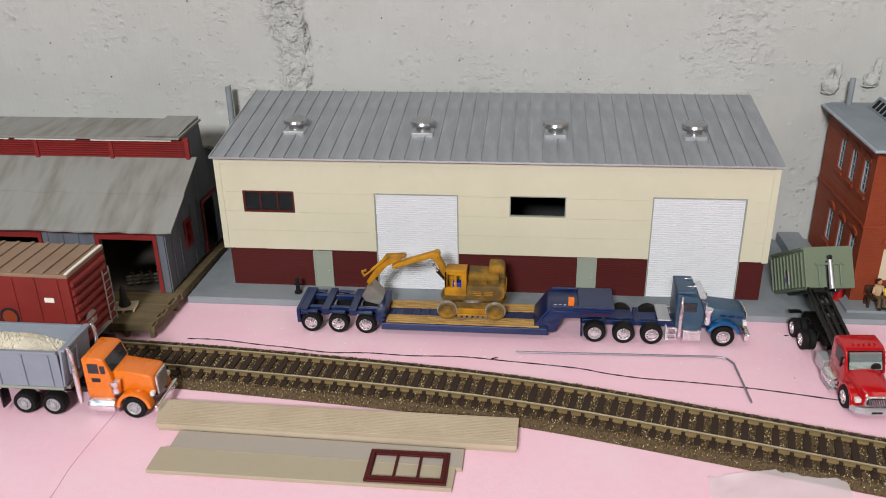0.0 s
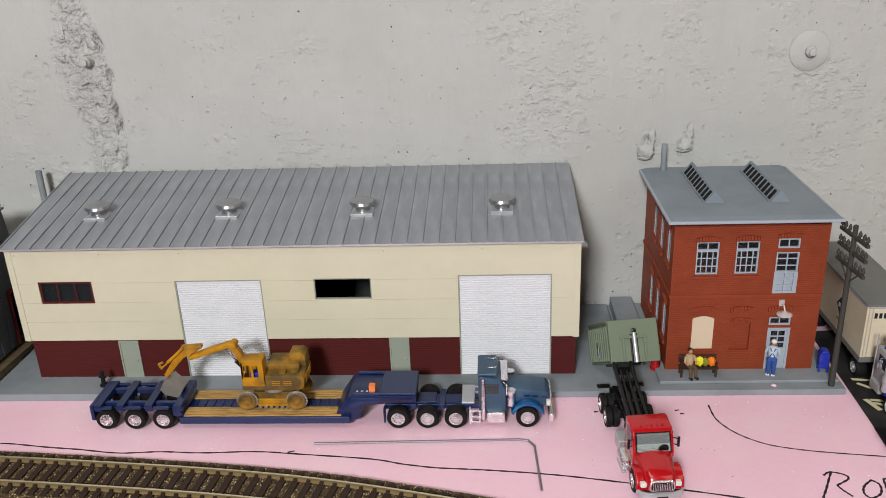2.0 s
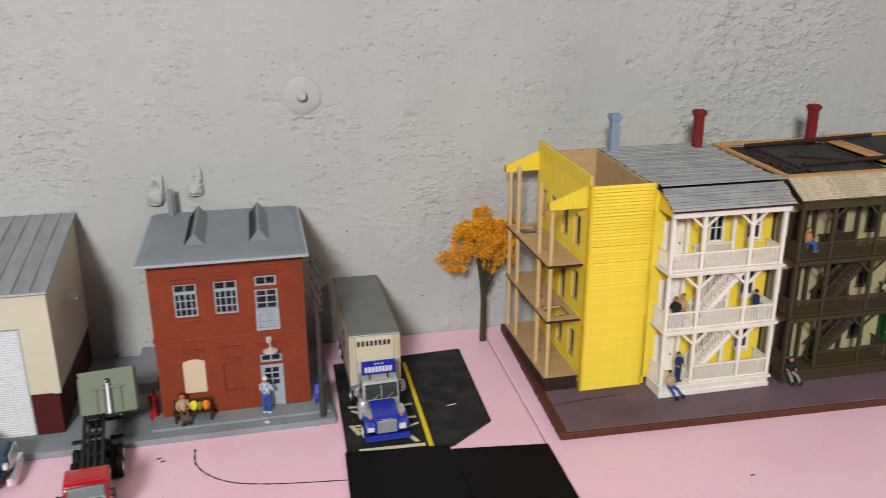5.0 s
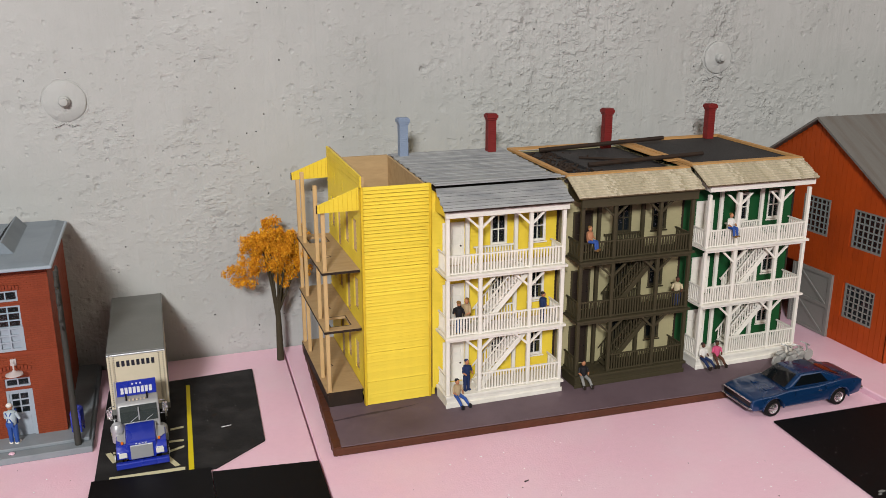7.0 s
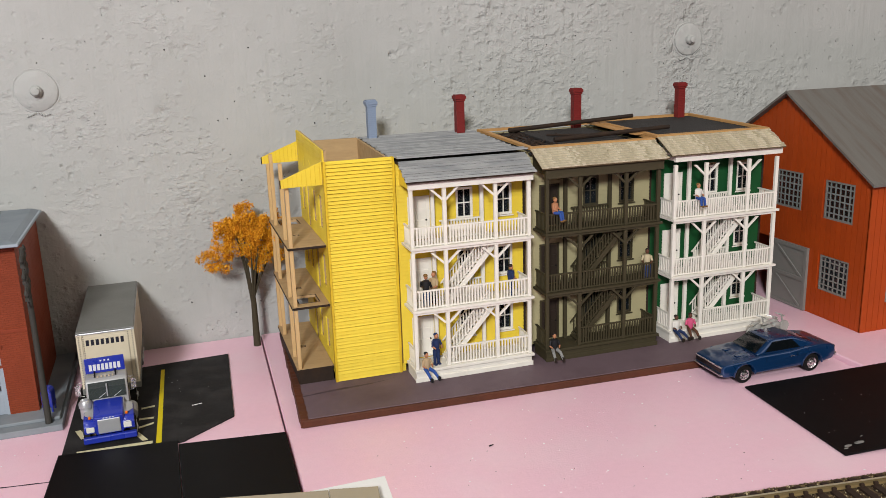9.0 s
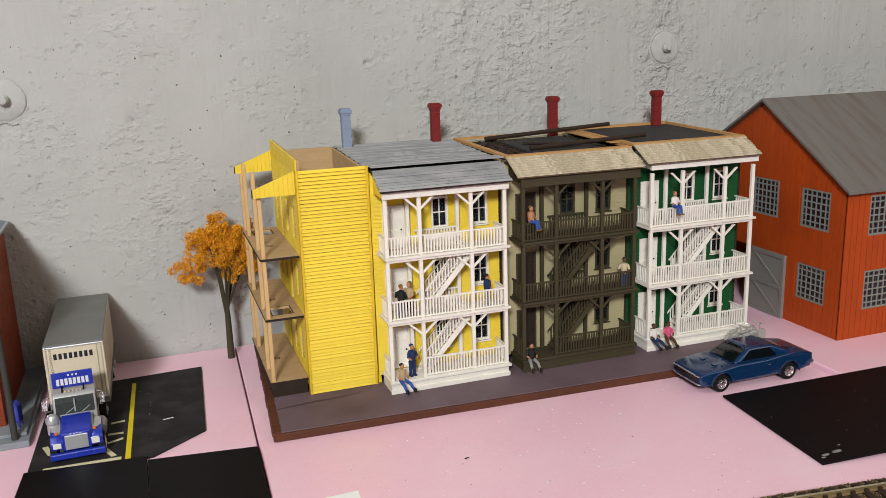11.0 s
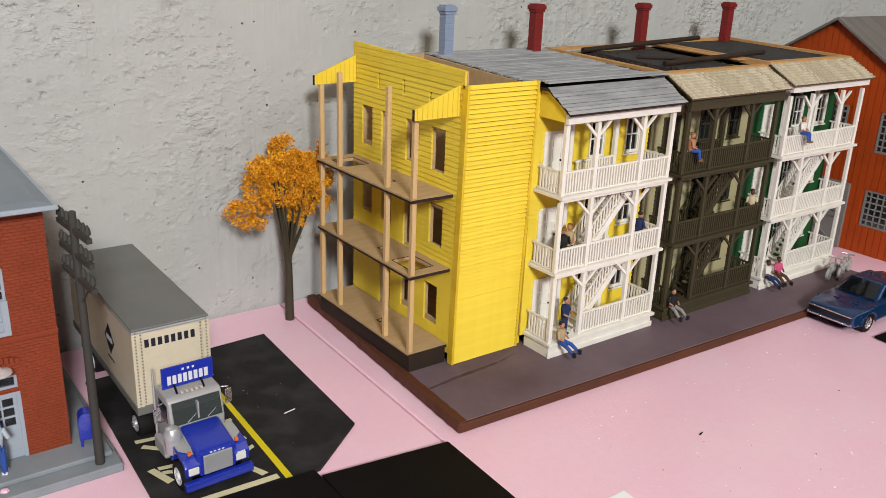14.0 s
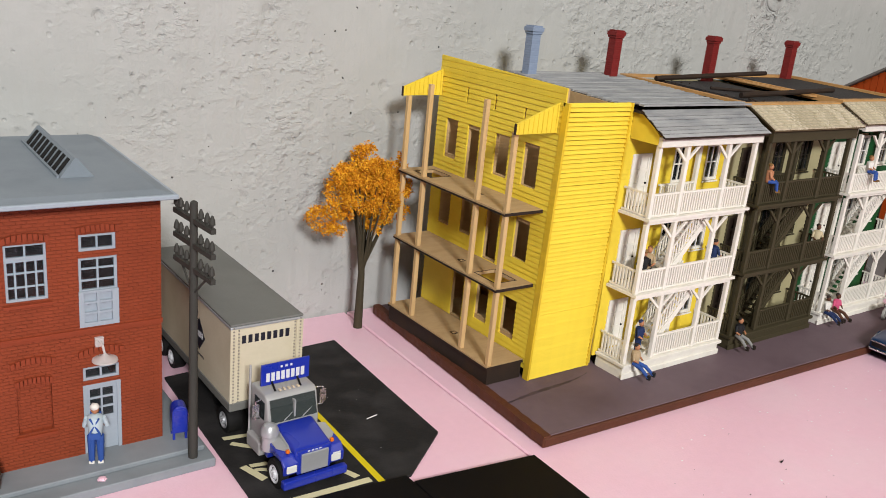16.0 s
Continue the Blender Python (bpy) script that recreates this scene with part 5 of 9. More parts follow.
unfinished_house()
ch = thing("chimney", "blue-grey square model chimney on the grey roof", "chimney", 51.68, 47.6, 12.42)
bm = bmesh.new()
chimney_shaft(bm, 0, 0, 0, 2.3)
part("shaft", bm, CHIM_BLUE, ch)


def red_barn():
    """The tall orange-red shed at the end of the street."""
    X0, X1, Y0, Y1, ZE, ZP, YP = 78.0, 107.0, 36.15, 50.8, 9.4, 14.0, 43.4
    G = 0.3
    th = thing("red_shed", "tall orange-red vertically boarded model shed with grey roof", "model building")
    holes = [(41.8, 6.7, 44.1, 9.1), (37.4, 6.6, 39.75, 9.0), (37.4, 2.05, 39.75, 4.3), (40.7, G, 46.5, 4.45), (45.8, 6.7, 48.1, 9.1)]
    zs = lambda y: ZE + (ZP - ZE) * (y - Y0) / (YP - Y0) if y < YP else ZP - (ZP - ZE) * (y - YP) / (Y1 - YP)
    y = Y0
    w = 0.42
    while y < Y1 - 0.05:
        q = min(Y1, y + w - 0.03)
        zt = min(zs(y), zs(q))
        spans = [(G, zt)]
        for ha, hz, hb, hw in holes:
            if y < hb - 0.05 and q > ha + 0.05:
                spans = [r for p, s in spans for r in ((p, min(s, hz)), (max(p, hw), s)) if r[1] - r[0] > 0.02]
        for p, s in spans:
            part("board", bm_box(X0, y, p, X0 + 0.12, q, s), ORANGE_RED, th)
        y += w
    bm = bmesh.new()
    holed_wall(bm, Y0 + 0.1, Y1, G, ZE, X0 + 0.06, X0 + 0.22, holes, "x")
    prism(bm, [(Y0 + 0.1, ZE), (Y1, ZE), (YP, ZP - 0.05)], X0 + 0.06, X0 + 0.22, "x")
    part("gable_wall", bm, ORANGE_RED, th)
    fh = [(79.65 + 4.4 * i, z0, 82.0 + 4.4 * i, z0 + 2.4) for i in range(5) for z0 in (2.0, 6.5)]
    x = X0
    while x < 92:
        q = x + w - 0.03
        spans = [(G, ZE)]
        for ha, hz, hb, hw in fh:
            if x < hb - 0.05 and q > ha + 0.05:
                spans = [r for p, s in spans for r in ((p, min(s, hz)), (max(p, hw), s)) if r[1] - r[0] > 0.02]
        for p, s in spans:
            part("board", bm_box(x, Y0 - 0.06, p, q, Y0 + 0.06, s), ORANGE_RED, th)
        x += w
    bm = bmesh.new()
    holed_wall(bm, X0 + 0.1, X1, G, ZE, Y0 + 0.0, Y0 + 0.16, fh)
    part("front_wall", bm, ORANGE_RED, th)
    part("back_wall", bm_box(X0 + 0.22, Y1 - 0.2, G, X1, Y1, ZE), ORANGE_RED, th)
    part("far_wall", bm_box(X1, Y0, G, X1 + 0.2, Y1, ZE), ORANGE_RED, th)
    for h in holes[:3] + holes[4:]:
        sash(th, *h, X0 + 0.02, 6, 6, WINDOW_GREY, bar=0.085, rail=0.12, axis="x")
    for h in fh:
        sash(th, *h, Y0 - 0.03, 6, 6, WINDOW_GREY, bar=0.085, rail=0.12)
    bm = bmesh.new()
    box(bm, X0 - 0.12, 40.7, G + 0.03, X0 - 0.002, 44.0, 4.45)
    d = part("sliding_door", bm, WINDOW_GREY, th, "weathered grey sliding door with cross bracing")
    bm = bmesh.new()
    for a, b, c, e in ((40.7, 40.95, G + 0.03, 4.45), (44.2, 44.0, G + 0.03, 4.45), (40.96, 43.74, G + 0.03, 0.5), (40.96, 43.74, 4.2, 4.45), (40.96, 43.74, 2.2, 2.45)):
        box(bm, X0 - 0.2, a, c, X0 - 0.122, b, e)
    part("bracing", bm, WINDOW_GREY, d)
    bm = bmesh.new()
    for z0, z1 in ((0.5, 2.2), (2.45, 4.2)):
        prism(bm, [(41.0, z0), (41.25, z0), (43.7, z1), (43.45, z1)], X0 - 0.19, X0 - 0.123, "x")
    part("diagonal", bm, WINDOW_GREY, d)
    for a, b, za, zb in ((Y0 - 0.45, YP, ZE - 0.25, ZP), (YP, Y1 + 0.2, ZP, ZE - 0.1)):
        bm = bmesh.new()
        prism(bm, [(a, za), (b, zb), (b, zb + 0.16), (a, za + 0.16)], X0 - 0.35, X1 + 0.3, "x")
        part("roof_slope", bm, RB_ROOF, th, "weathered grey sheet roof with rusty edge")


red_barn()

# ---------------------------------------------------------------- the track
BALLAST = surface("brown_ballast", "5a4a34", 0.9, var=0.75, grain=1500, bump=0.8, relief=700, dirt="33291e", dirty=0.9, patch=900)
TIE = surface("dark_brown_tie", "2e211a", 0.7, var=0.12, grain=400, dirt="4a382a", dirty=0.4, patch=120)
NICKEL = surface("bright_nickel", "d6cdb2", 0.3, 0.7, var=0.06, grain=200)
RAIL = surface("nickel_rail", "9a8760", 0.4, 0.5, var=0.08, grain=200, dirt="6b5a40", dirty=0.4, patch=60)
CENTRE = smooth_line([(-45, 35.3), (-30, 34.9), (-18, 34.45), (-10, 34.1), (-3, 33.55), (3.85, 32.85), (9, 32.0), (15, 30.6), (21.3, 29.05), (30, 26.9), (40, 24.9), (50, 23.3), (58, 22.3), (66, 21.3), (80, 19.6), (100, 17.5), (125, 15)], 14)


def along(offset, step=0.0):
    """The centre line pushed sideways."""
    out = []
    for i, p in enumerate(CENTRE):
        q = CENTRE[min(i + 1, len(CENTRE) - 1)] - CENTRE[max(i - 1, 0)]
        s = Vector((-q.y, q.x, 0)).normalized()
        out.append((p + s * offset, s))
    return out


def sweep(profile, offset):
    bm = bmesh.new()
    rows = []
    for p, s in along(offset):
        rows.append([bm.verts.new((p.x + s.x * u, p.y + s.y * u, v)) for u, v in profile])
    k = len(profile)
    for a, b in zip(rows, rows[1:]):
        for i in range(k):
            bm.faces.new((a[i], a[(i + 1) % k], b[(i + 1) % k], b[i]))
    bm.faces.new(rows[0])
    bm.faces.new(rows[-1][::-1])
    return bm


track = thing("railway_track", "brown-tied model railway track with nickel rails on ballast", "railway track")
part("roadbed", sweep([(-2.0, 0.0), (-1.65, 0.27), (1.65, 0.27), (2.0, 0.0)], 0.0), BALLAST, track, "speckled brown ballast bed")
random.seed(11)
bm = bmesh.new()
pts = along(0)
for i in range(len(pts) - 1):
    p, s = pts[i]
    q, _ = pts[i + 1]
    if p.x < -14 or p.x > 30 and (p.x < 52 or p.x > 72):
        continue
    for k in range(int((q - p).length * 620)):
        t, u = random.random(), random.uniform(-1.95, 1.95)
        c = p.lerp(q, t) + s * u
        z = 0.3 if abs(u) < 1.65 else 0.27 * (2.0 - abs(u)) / 0.35
        r, w = random.uniform(0.022, 0.05), random.uniform(0, 6.3)
        v = [bm.verts.new((c.x + r * math.cos(w + k), c.y + r * math.sin(w + k), z - 0.02)) for k in (0, 2.1, 4.2)]
        v.append(bm.verts.new((c.x + random.uniform(-0.3, 0.3) * r, c.y + random.uniform(-0.3, 0.3) * r, z + r * random.uniform(0.6, 1.1))))
        for f in ((0, 1, 3), (1, 2, 3), (2, 0, 3)):
            bm.faces.new([v[j] for j in f])
GRAIN_M = surface("ballast_grains", "85745a", 0.9, bump=0.0)
nodes, links = GRAIN_M.node_tree.nodes, GRAIN_M.node_tree.links
geo, ramp = nodes.new("ShaderNodeNewGeometry"), nodes.new("ShaderNodeValToRGB")
ramp.color_ramp.interpolation = "CONSTANT"
for pos, code in ((0.3, "4b3d2a"), (0.55, "6e5c40"), (0.76, "97845f"), (0.92, "cbbd97")):
    ramp.color_ramp.elements.new(pos).color = (*rgb(code), 1)
ramp.color_ramp.elements[0].color = (*rgb("2b2219"), 1)
links.new(geo.outputs["Random Per Island"], ramp.inputs[0])
links.new(ramp.outputs[0], nodes["Principled BSDF"].inputs["Base Color"])
tagged(part("loose_ballast", bm, GRAIN_M, track, "loose brown and tan ballast grains"), kind="stuff")
tie_bm = bmesh.new()
box(tie_bm, -0.15, -1.42, 0.0, 0.15, 1.42, 0.17)
for y in (-0.96, -0.76, 0.76, 0.96):
    box(tie_bm, -0.08, y - 0.055, 0.162, 0.08, y + 0.055, 0.3)
tie_me = finish(tie_bm)
tie_me.materials.append(TIE)
far_ties = bmesh.new()
run, want = 0.0, 0.0
for i in range(len(CENTRE) - 1):
    p, q = CENTRE[i], CENTRE[i + 1]
    d = (q - p).length
    while want < run + d:
        c = p.lerp(q, (want - run) / d)
        a = math.degrees(math.atan2(q.y - p.y, q.x - p.x))
        if -17 < c.x < 27 or 52 < c.x < 73:
            shared("tie", tie_me, track, c.x, c.y, 0.21, a)
        else:
            box(far_ties, -0.13, -1.42, 0, 0.13, 1.42, 0.16, Matrix.Translation((c.x, c.y, 0.2)) @ Matrix.Rotation(radians(a), 4, "Z"))
        want += 0.62
    run += d
tagged(part("tie_rest", far_ties, TIE, track), kind="stuff")
HEAD = [(-0.1, 0.36), (-0.1, 0.38), (-0.025, 0.40), (-0.025, 0.50), (-0.045, 0.52), (-0.045, 0.58), (0.045, 0.58), (0.045, 0.52), (0.025, 0.50), (0.025, 0.40), (0.1, 0.38), (0.1, 0.36)]
for off in (-0.86, 0.86):
    r = part("rail", sweep(HEAD, off), RAIL, track)
    part("rail_head", sweep([(-0.042, 0.581), (-0.042, 0.6), (0.042, 0.6), (0.042, 0.581)], off), NICKEL, r, "bright worn nickel rail top")

# ---------------------------------------------------------------- flat things that lie on the foam
tan = surface("tan_styrene", "bbac96", 0.5, var=0.04, grain=400, bump=0.25, relief=2500, dirt="9a8b6e", dirty=0.4, patch=40)
tan_flat = surface("tan_grey_styrene", "aa9f8a", 0.45, var=0.03, grain=300, bump=0.08)
GREY_HALF = surface("lilac_grey_styrene", "a69d94", 0.45, var=0.03, grain=300, bump=0.08)
pl = thing("wall_casting", "long tan moulded plastic wall section lying on the foam", "model part")
part("panel", bm_prism([(-9.55, 30.6), (7.0, 30.45), (6.95, 28.45), (-9.0, 28.75)], 0.22, 0.42, "z"), tan, pl)
part("backing", bm_prism([(-9.5, 30.5), (6.95, 30.35), (6.9, 28.55), (-8.95, 28.85)], 0.005, 0.215, "z"), tan_flat, pl)
bm = bmesh.new()
for i in range(15):
    y = 28.85 + i * 0.11
    prism(bm, [(-8.8, y), (6.9, y - 0.1), (6.9, y - 0.05), (-8.8, y + 0.05)], 0.421, 0.45, "z")
part("moulded_ribs", bm, tan, pl)
pl = thing("wall_casting", "smooth tan plastic wall section with notched ends", "model part")
part("panel", bm_prism([(-8.3, 25.95), (4.45, 25.85), (4.5, 27.1), (4.75, 27.1), (4.75, 28.4), (-7.9, 28.7), (-7.9, 27.5), (-8.3, 27.5)], 0.005, 0.18, "z"), tan_flat, pl, bevel=0.015)
part("grey_half", bm_prism([(-7.85, 27.5), (4.7, 27.2), (4.7, 28.36), (-7.85, 28.64)], 0.181, 0.186, "z"), GREY_HALF, pl, "bare lilac-grey half of the panel")
part("lap_strip", bm_prism([(-7.9, 27.45), (4.75, 27.15), (4.75, 27.22), (-7.9, 27.52)], 0.181, 0.2, "z"), tan_flat, pl)
wf = thing("window_frame_casting", "loose dark red plastic window frame with three lights", "model part")
bm = bmesh.new()
holed_wall(bm, 0.85, 4.2, 25.95, 27.95, 0.205, 0.3, [(1.1 + 0.98 * i, 26.25, 1.98 + 0.98 * i, 27.65) for i in range(3)], "z")
part("frame", bm, OXBLOOD, wf, bevel=0.015)
bm = bmesh.new()
holed_wall(bm, 0.95, 4.1, 26.05, 27.85, 0.302, 0.36, [(1.07, 26.2, 3.98, 27.7)], "z")
part("raised_rim", bm, OXBLOOD, wf)

GREY_WIRE = surface("grey_wire", "8e8a92", 0.4, 0.6, var=0.05)
wire = thing("bent_rod", "thin grey plastic rod bent at one end, lying on the foam", "rod")
bm = bmesh.new()
tube(bm, [(6.68, 36.55, 0.08), (16.7, 36.85, 0.08), (17.15, 36.75, 0.08), (17.42, 36.3, 0.08), (17.56, 33.0, 0.08)], 0.055)
part("rod", bm, GREY_WIRE, wire, smooth=True)

film = thing("plastic_film", "crumpled piece of milky clear plastic film", "plastic film")
bm = bmesh.new()
g = {}
for i in range(14):
    for j in range(10):
        x, y = 14.6 + i * 0.42, 23.6 + j * 0.42 + 0.13 * i * (1 if j > 5 else 0.6)
        g[i, j] = bm.verts.new((x, y, 0.16 + 0.22 * noise.noise((x * 0.9, y * 0.9, 2)) + 0.12 * noise.noise((x * 2.2, y * 2.2, 7))))
for i in range(13):
    for j in range(9):
        bm.faces.new((g[i, j], g[i + 1, j], g[i + 1, j + 1], g[i, j + 1]))
FILM = glass("milky_film", "f2e8ec", 0.3, 0.55)
part("sheet", bm, FILM, film, smooth=True)

mat = thing("parking_mat", "worn black paper parking lot with a yellow line and cream markings", "road mat")
part("mat", bm_prism([(33.95, 37.3), (39.35, 37.25), (41.85, 39.2), (42.25, 48.15), (34.25, 47.7)], 0.005, 0.1, "z"), ASPHALT, mat)
part("yellow_line", bm_prism([(38.1, 37.3), (38.35, 37.3), (38.6, 47.0), (38.4, 47.0)], 0.1005, 0.106, "z"), YELLOW_LINE, mat)
for pts in ([(34.6, 37.62), (37.95, 37.5), (37.95, 37.78), (34.6, 37.9)], [(34.55, 42.35), (35.5, 42.2), (35.5, 42.0), (34.55, 42.12)], [(34.6, 41.75), (35.2, 41.2), (35.35, 41.35), (34.75, 41.9)],
            [(34.35, 40.25), (34.6, 40.3), (34.95, 39.3), (34.7, 39.2)], [(34.7, 40.3), (35.3, 40.2), (35.3, 40.0), (34.7, 40.1)], 
            [(37.1, 38.9), (37.3, 39.0), (37.75, 38.0), (37.5, 37.95)], [(37.3, 40.6), (38.0, 40.55), (38.0, 40.35), (37.3, 40.4)], [(37.3, 39.6), (38.0, 39.9), (38.0, 39.7), (37.3, 39.4)], [(37.4, 41.9), (38.05, 42.0), (38.05, 41.8), (37.4, 41.7)],
            [(34.75 + r * math.cos(radians(a)), 39.35 + r * math.sin(radians(a))) for r, aa in ((0.62, range(-60, 91, 15)), (0.44, range(90, -61, -15))) for a in aa]):
    part("cream_marking", bm_prism(pts, 0.1005, 0.108, "z"), CREAM_LINE, mat)
for label, pts in (("thin glossy black plastic sheet lying on the foam", [(33.5, 30.4), (39.15, 30.0), (39.08, 37.15), (33.85, 37.62)]),
                   ("thin glossy black plastic sheet beside another", [(39.18, 30.0), (43.8, 29.5), (44.0, 36.12), (39.12, 36.75)]),
                   ("large glossy black plastic sheet with a scratched corner", [(66.6, 24.9), (80, 23.6), (81, 31.3), (67.2, 32.5)])):
    sh = thing("black_sheet", label, "plastic sheet", group="black plastic sheets")
    bm = bmesh.new()
    z = 0.112 if pts[0][0] < 60 else 0.02
    for v in prism(bm, pts, z, z + 0.1, "z"):
        v.co.z += 0.0 if v.co.x < 60 else (v.co.x - 66.6) * 0.0355
    part("sheet", bm, BLACK_SHEET, sh, bevel=0.015)
for x, y, r in ((67.25, 25.45, 0.2), (67.9, 25.5, 0.26), (68.4, 25.9, 0.07), (67.0, 25.3, 0.12)):
    bm = bmesh.new()
    lathe(bm, [(r, 0.0), (r * 0.9, 0.004)], (x, y, 0.121 + (x - 66.6) * 0.0355), "z", 14)
    for v in bm.verts:
        v.co.y = y + (v.co.y - y) * 0.45
        v.co.z += (v.co.x - x) * 0.0355
    part("scuff_mark", bm, surface("grey_scuff", "8d8b88", 0.7, bump=0.0, dirt="3a3838", dirty=0.9, patch=300), sh, "grey scuffed patch")
rng = random.Random(12)
bm = bmesh.new()
for k in range(70):
    x, y, r = rng.uniform(67.3, 79), rng.uniform(25.2, 31), rng.uniform(0.006, 0.016)
    lathe(bm, [(r, 0.0), (r * 0.5, 0.01)], (x, y, 0.121 + (x - 66.6) * 0.0355), "z", 5)
tagged(part("dust", bm, CRUMB, sh), kind="stuff")
st = thing("tan_strip", "flat tan plastic strip lying over a sheet of paper", "plastic strip")
part("strip", bm_prism([(33.5, 32.45), (44.85, 29.72), (44.6, 27.6), (33.2, 30.1)], 0.23, 0.4, "z"), tan_flat, st, bevel=0.02)
part("end_block", bm_prism([(44.88, 29.74), (46.82, 29.25), (46.5, 27.0), (44.65, 27.6)], 0.23, 0.42, "z"), tan_flat, st, bevel=0.02)
pa = thing("paper_sheet", "white sheet of paper on the foam", "paper")
part("sheet", bm_prism([(43.9, 30.55), (47.45, 30.65), (47.1, 26.0), (43.2, 26.0)], 0.004, 0.02, "z"), surface("white_paper", "f0f0ee", 0.8, var=0.02, bump=0.0), pa)

# ---------------------------------------------------------------- vehicles
TYRE = surface("black_tyre", "0c0b0b", 0.75, var=0.12, bump=0.2)
NAVY = surface("dark_blue_plastic", "081f4a", 0.32, var=0.08, grain=300, dirt="123266", dirty=0.3, patch=60)
CAB_BLUE = surface("dusty_blue_paint", "2a455c", 0.36, var=0.06, dirt="486479", dirty=0.4, patch=50)
METAL_BLUE = surface("metallic_blue", "0f5c94", 0.25, 0.5, var=0.05, coat=0.6)
DECK_WOOD = surface("deck_planks", "b08c52", 0.7, var=0.35, grain=260, dirt="5a3a22", dirty=0.75, patch=120, stretch=(1, 8, 8), random_tint=0.12)
DIG_YELLOW = surface("weathered_yellow", "b27d10", 0.55, var=0.25, grain=250, dirt="57411c", dirty=0.85, patch=110)
DIG_DIRTY = surface("caked_yellow", "5a4722", 0.65, var=0.3, grain=250, dirt="b07f18", dirty=0.9, patch=95)
RUST = surface("weathered_steel", "9a968e", 0.35, 0.6, var=0.15, dirt="7a4f2c", dirty=0.4, patch=80)
RED = surface("gloss_red", "a80812", 0.22, var=0.04, coat=0.7, bump=0.02)
BLACK = surface("satin_black", "0a0a0b", 0.3, var=0.1, bump=0.06)
ARMY = surface("grey_green_paint", "67735f", 0.5, var=0.06, dirt="566150", dirty=0.4, patch=50)
ORANGE = surface("gloss_orange", "da700e", 0.28, var=0.04, coat=0.5, bump=0.02)
BED_GREY = surface("blue_grey_bed", "868e9a", 0.5, var=0.06, dirt="6c7280", dirty=0.4, patch=50)
STONE = surface("white_gravel", "e0dac8", 0.9, var=0.25, grain=200, bump=0.3, dirt="a59f8f", dirty=0.6, patch=200)
ROYAL = surface("royal_blue", "1c2f9c", 0.28, var=0.05, coat=0.4)
SILVER_GREY = surface("silver_grey_paint", "a6a6a6", 0.4, 0.2, var=0.05, dirt="8b8b8a", dirty=0.3, patch=60)
TRAILER = surface("soiled_white_trailer", "cfc6ae", 0.5, var=0.06, dirt="a08f6a", dirty=0.5, patch=28)
TRAILER_ROOF = surface("grey_trailer_roof", "6f706c", 0.55, var=0.06, dirt="5d5e5b", dirty=0.4, patch=40)
GLASS_DARK = glass("vehicle_glass", "2c3336", 0.06, 0.85)
CAR_GLASS = glass("smoked_car_glass", "0f1212", 0.06, 0.85)
GLASS_CLEAR = glass("clear_glass", "b4c0c0", 0.05, 0.3)
AMBER = surface("amber_lens", "e0701a", 0.2, var=0.03, coat=0.5, bump=0.0)
LAMP_WHITE = surface("clear_lens", "d8d8d0", 0.15, var=0.03, coat=0.5, bump=0.0)
BOX_RED = surface("boxcar_red", "7d2a25", 0.55, var=0.08, grain=200, dirt="5c1a1a", dirty=0.5, patch=40)
BOX_ROOF = surface("boxcar_roof_brown", "8c7561", 0.6, var=0.1, dirt="74604e", dirty=0.5, patch=40)
INK_BLUE = surface("dark_lettering", "23232e", 0.5, bump=0.0)
CHAR_BLUE = surface("deep_metallic_blue", "0c3560", 0.28, 0.35, var=0.05, coat=0.8, bump=0.0)


def wheel_kit(r, w, rim_mat, hub=True):
    """Meshes of a tyre and its rim, turned about y, outer face towards -y."""
    t = bmesh.new()
    lathe(t, [(r * 0.54, w * 0.5), (r * 0.93, w * 0.5), (r, w * 0.36), (r, -w * 0.36), (r * 0.93, -w * 0.5), (r * 0.62, -w * 0.5), (r * 0.54, -w * 0.3)], (0, 0, 0), "y", 22)
    t = finish(t, True)
    t.materials.append(TYRE)
    m = bmesh.new()
    lathe(m, [(r * 0.59, -w * 0.28), (r * 0.6, -w * 0.52), (r * 0.55, -w * 0.53), (r * 0.47, -w * 0.36), (r * 0.3, -w * 0.4), (r * 0.27, -w * 0.6), (r * 0.12, -w * 0.64), (r * 0.02, -w * 0.65)], (0, 0, 0), "y", 20)
    if hub:
        for i in range(8):
            a = 2 * math.pi * i / 8
            rod(m, (r * 0.2 * math.cos(a), -w * 0.6, r * 0.2 * math.sin(a)), (r * 0.2 * math.cos(a), -w * 0.68, r * 0.2 * math.sin(a)), r * 0.04, r * 0.03, 5)
        old = set(m.faces)
        # dark discs on the rim stand in for shade inside its holes
        for i in range(10):
            a = 2 * math.pi * i / 10
            rod(m, (r * 0.4 * math.cos(a), -w * 0.36, r * 0.4 * math.sin(a)), (r * 0.4 * math.cos(a), -w * 0.4, r * 0.4 * math.sin(a)), r * 0.05, r * 0.05, 7)
        for f in m.faces:
            if f not in old:
                f.material_index = 1
    m = finish(m, True)
    m.materials.append(rim_mat)
    m.materials.append(DARK)
    return t, m


def add_wheel(parent, kit, x, y, z, far=False):
    w = shared("wheel", kit[0], parent, x, y, z, 180 if far else 0)
    shared("rim", kit[1], w)
    return w


def bpart(name, dims, mat, parent, label="", bevel=0.03, segments=2):
    return part(name, bm_box(*dims), mat, parent, label, bevel=bevel, segments=segments)


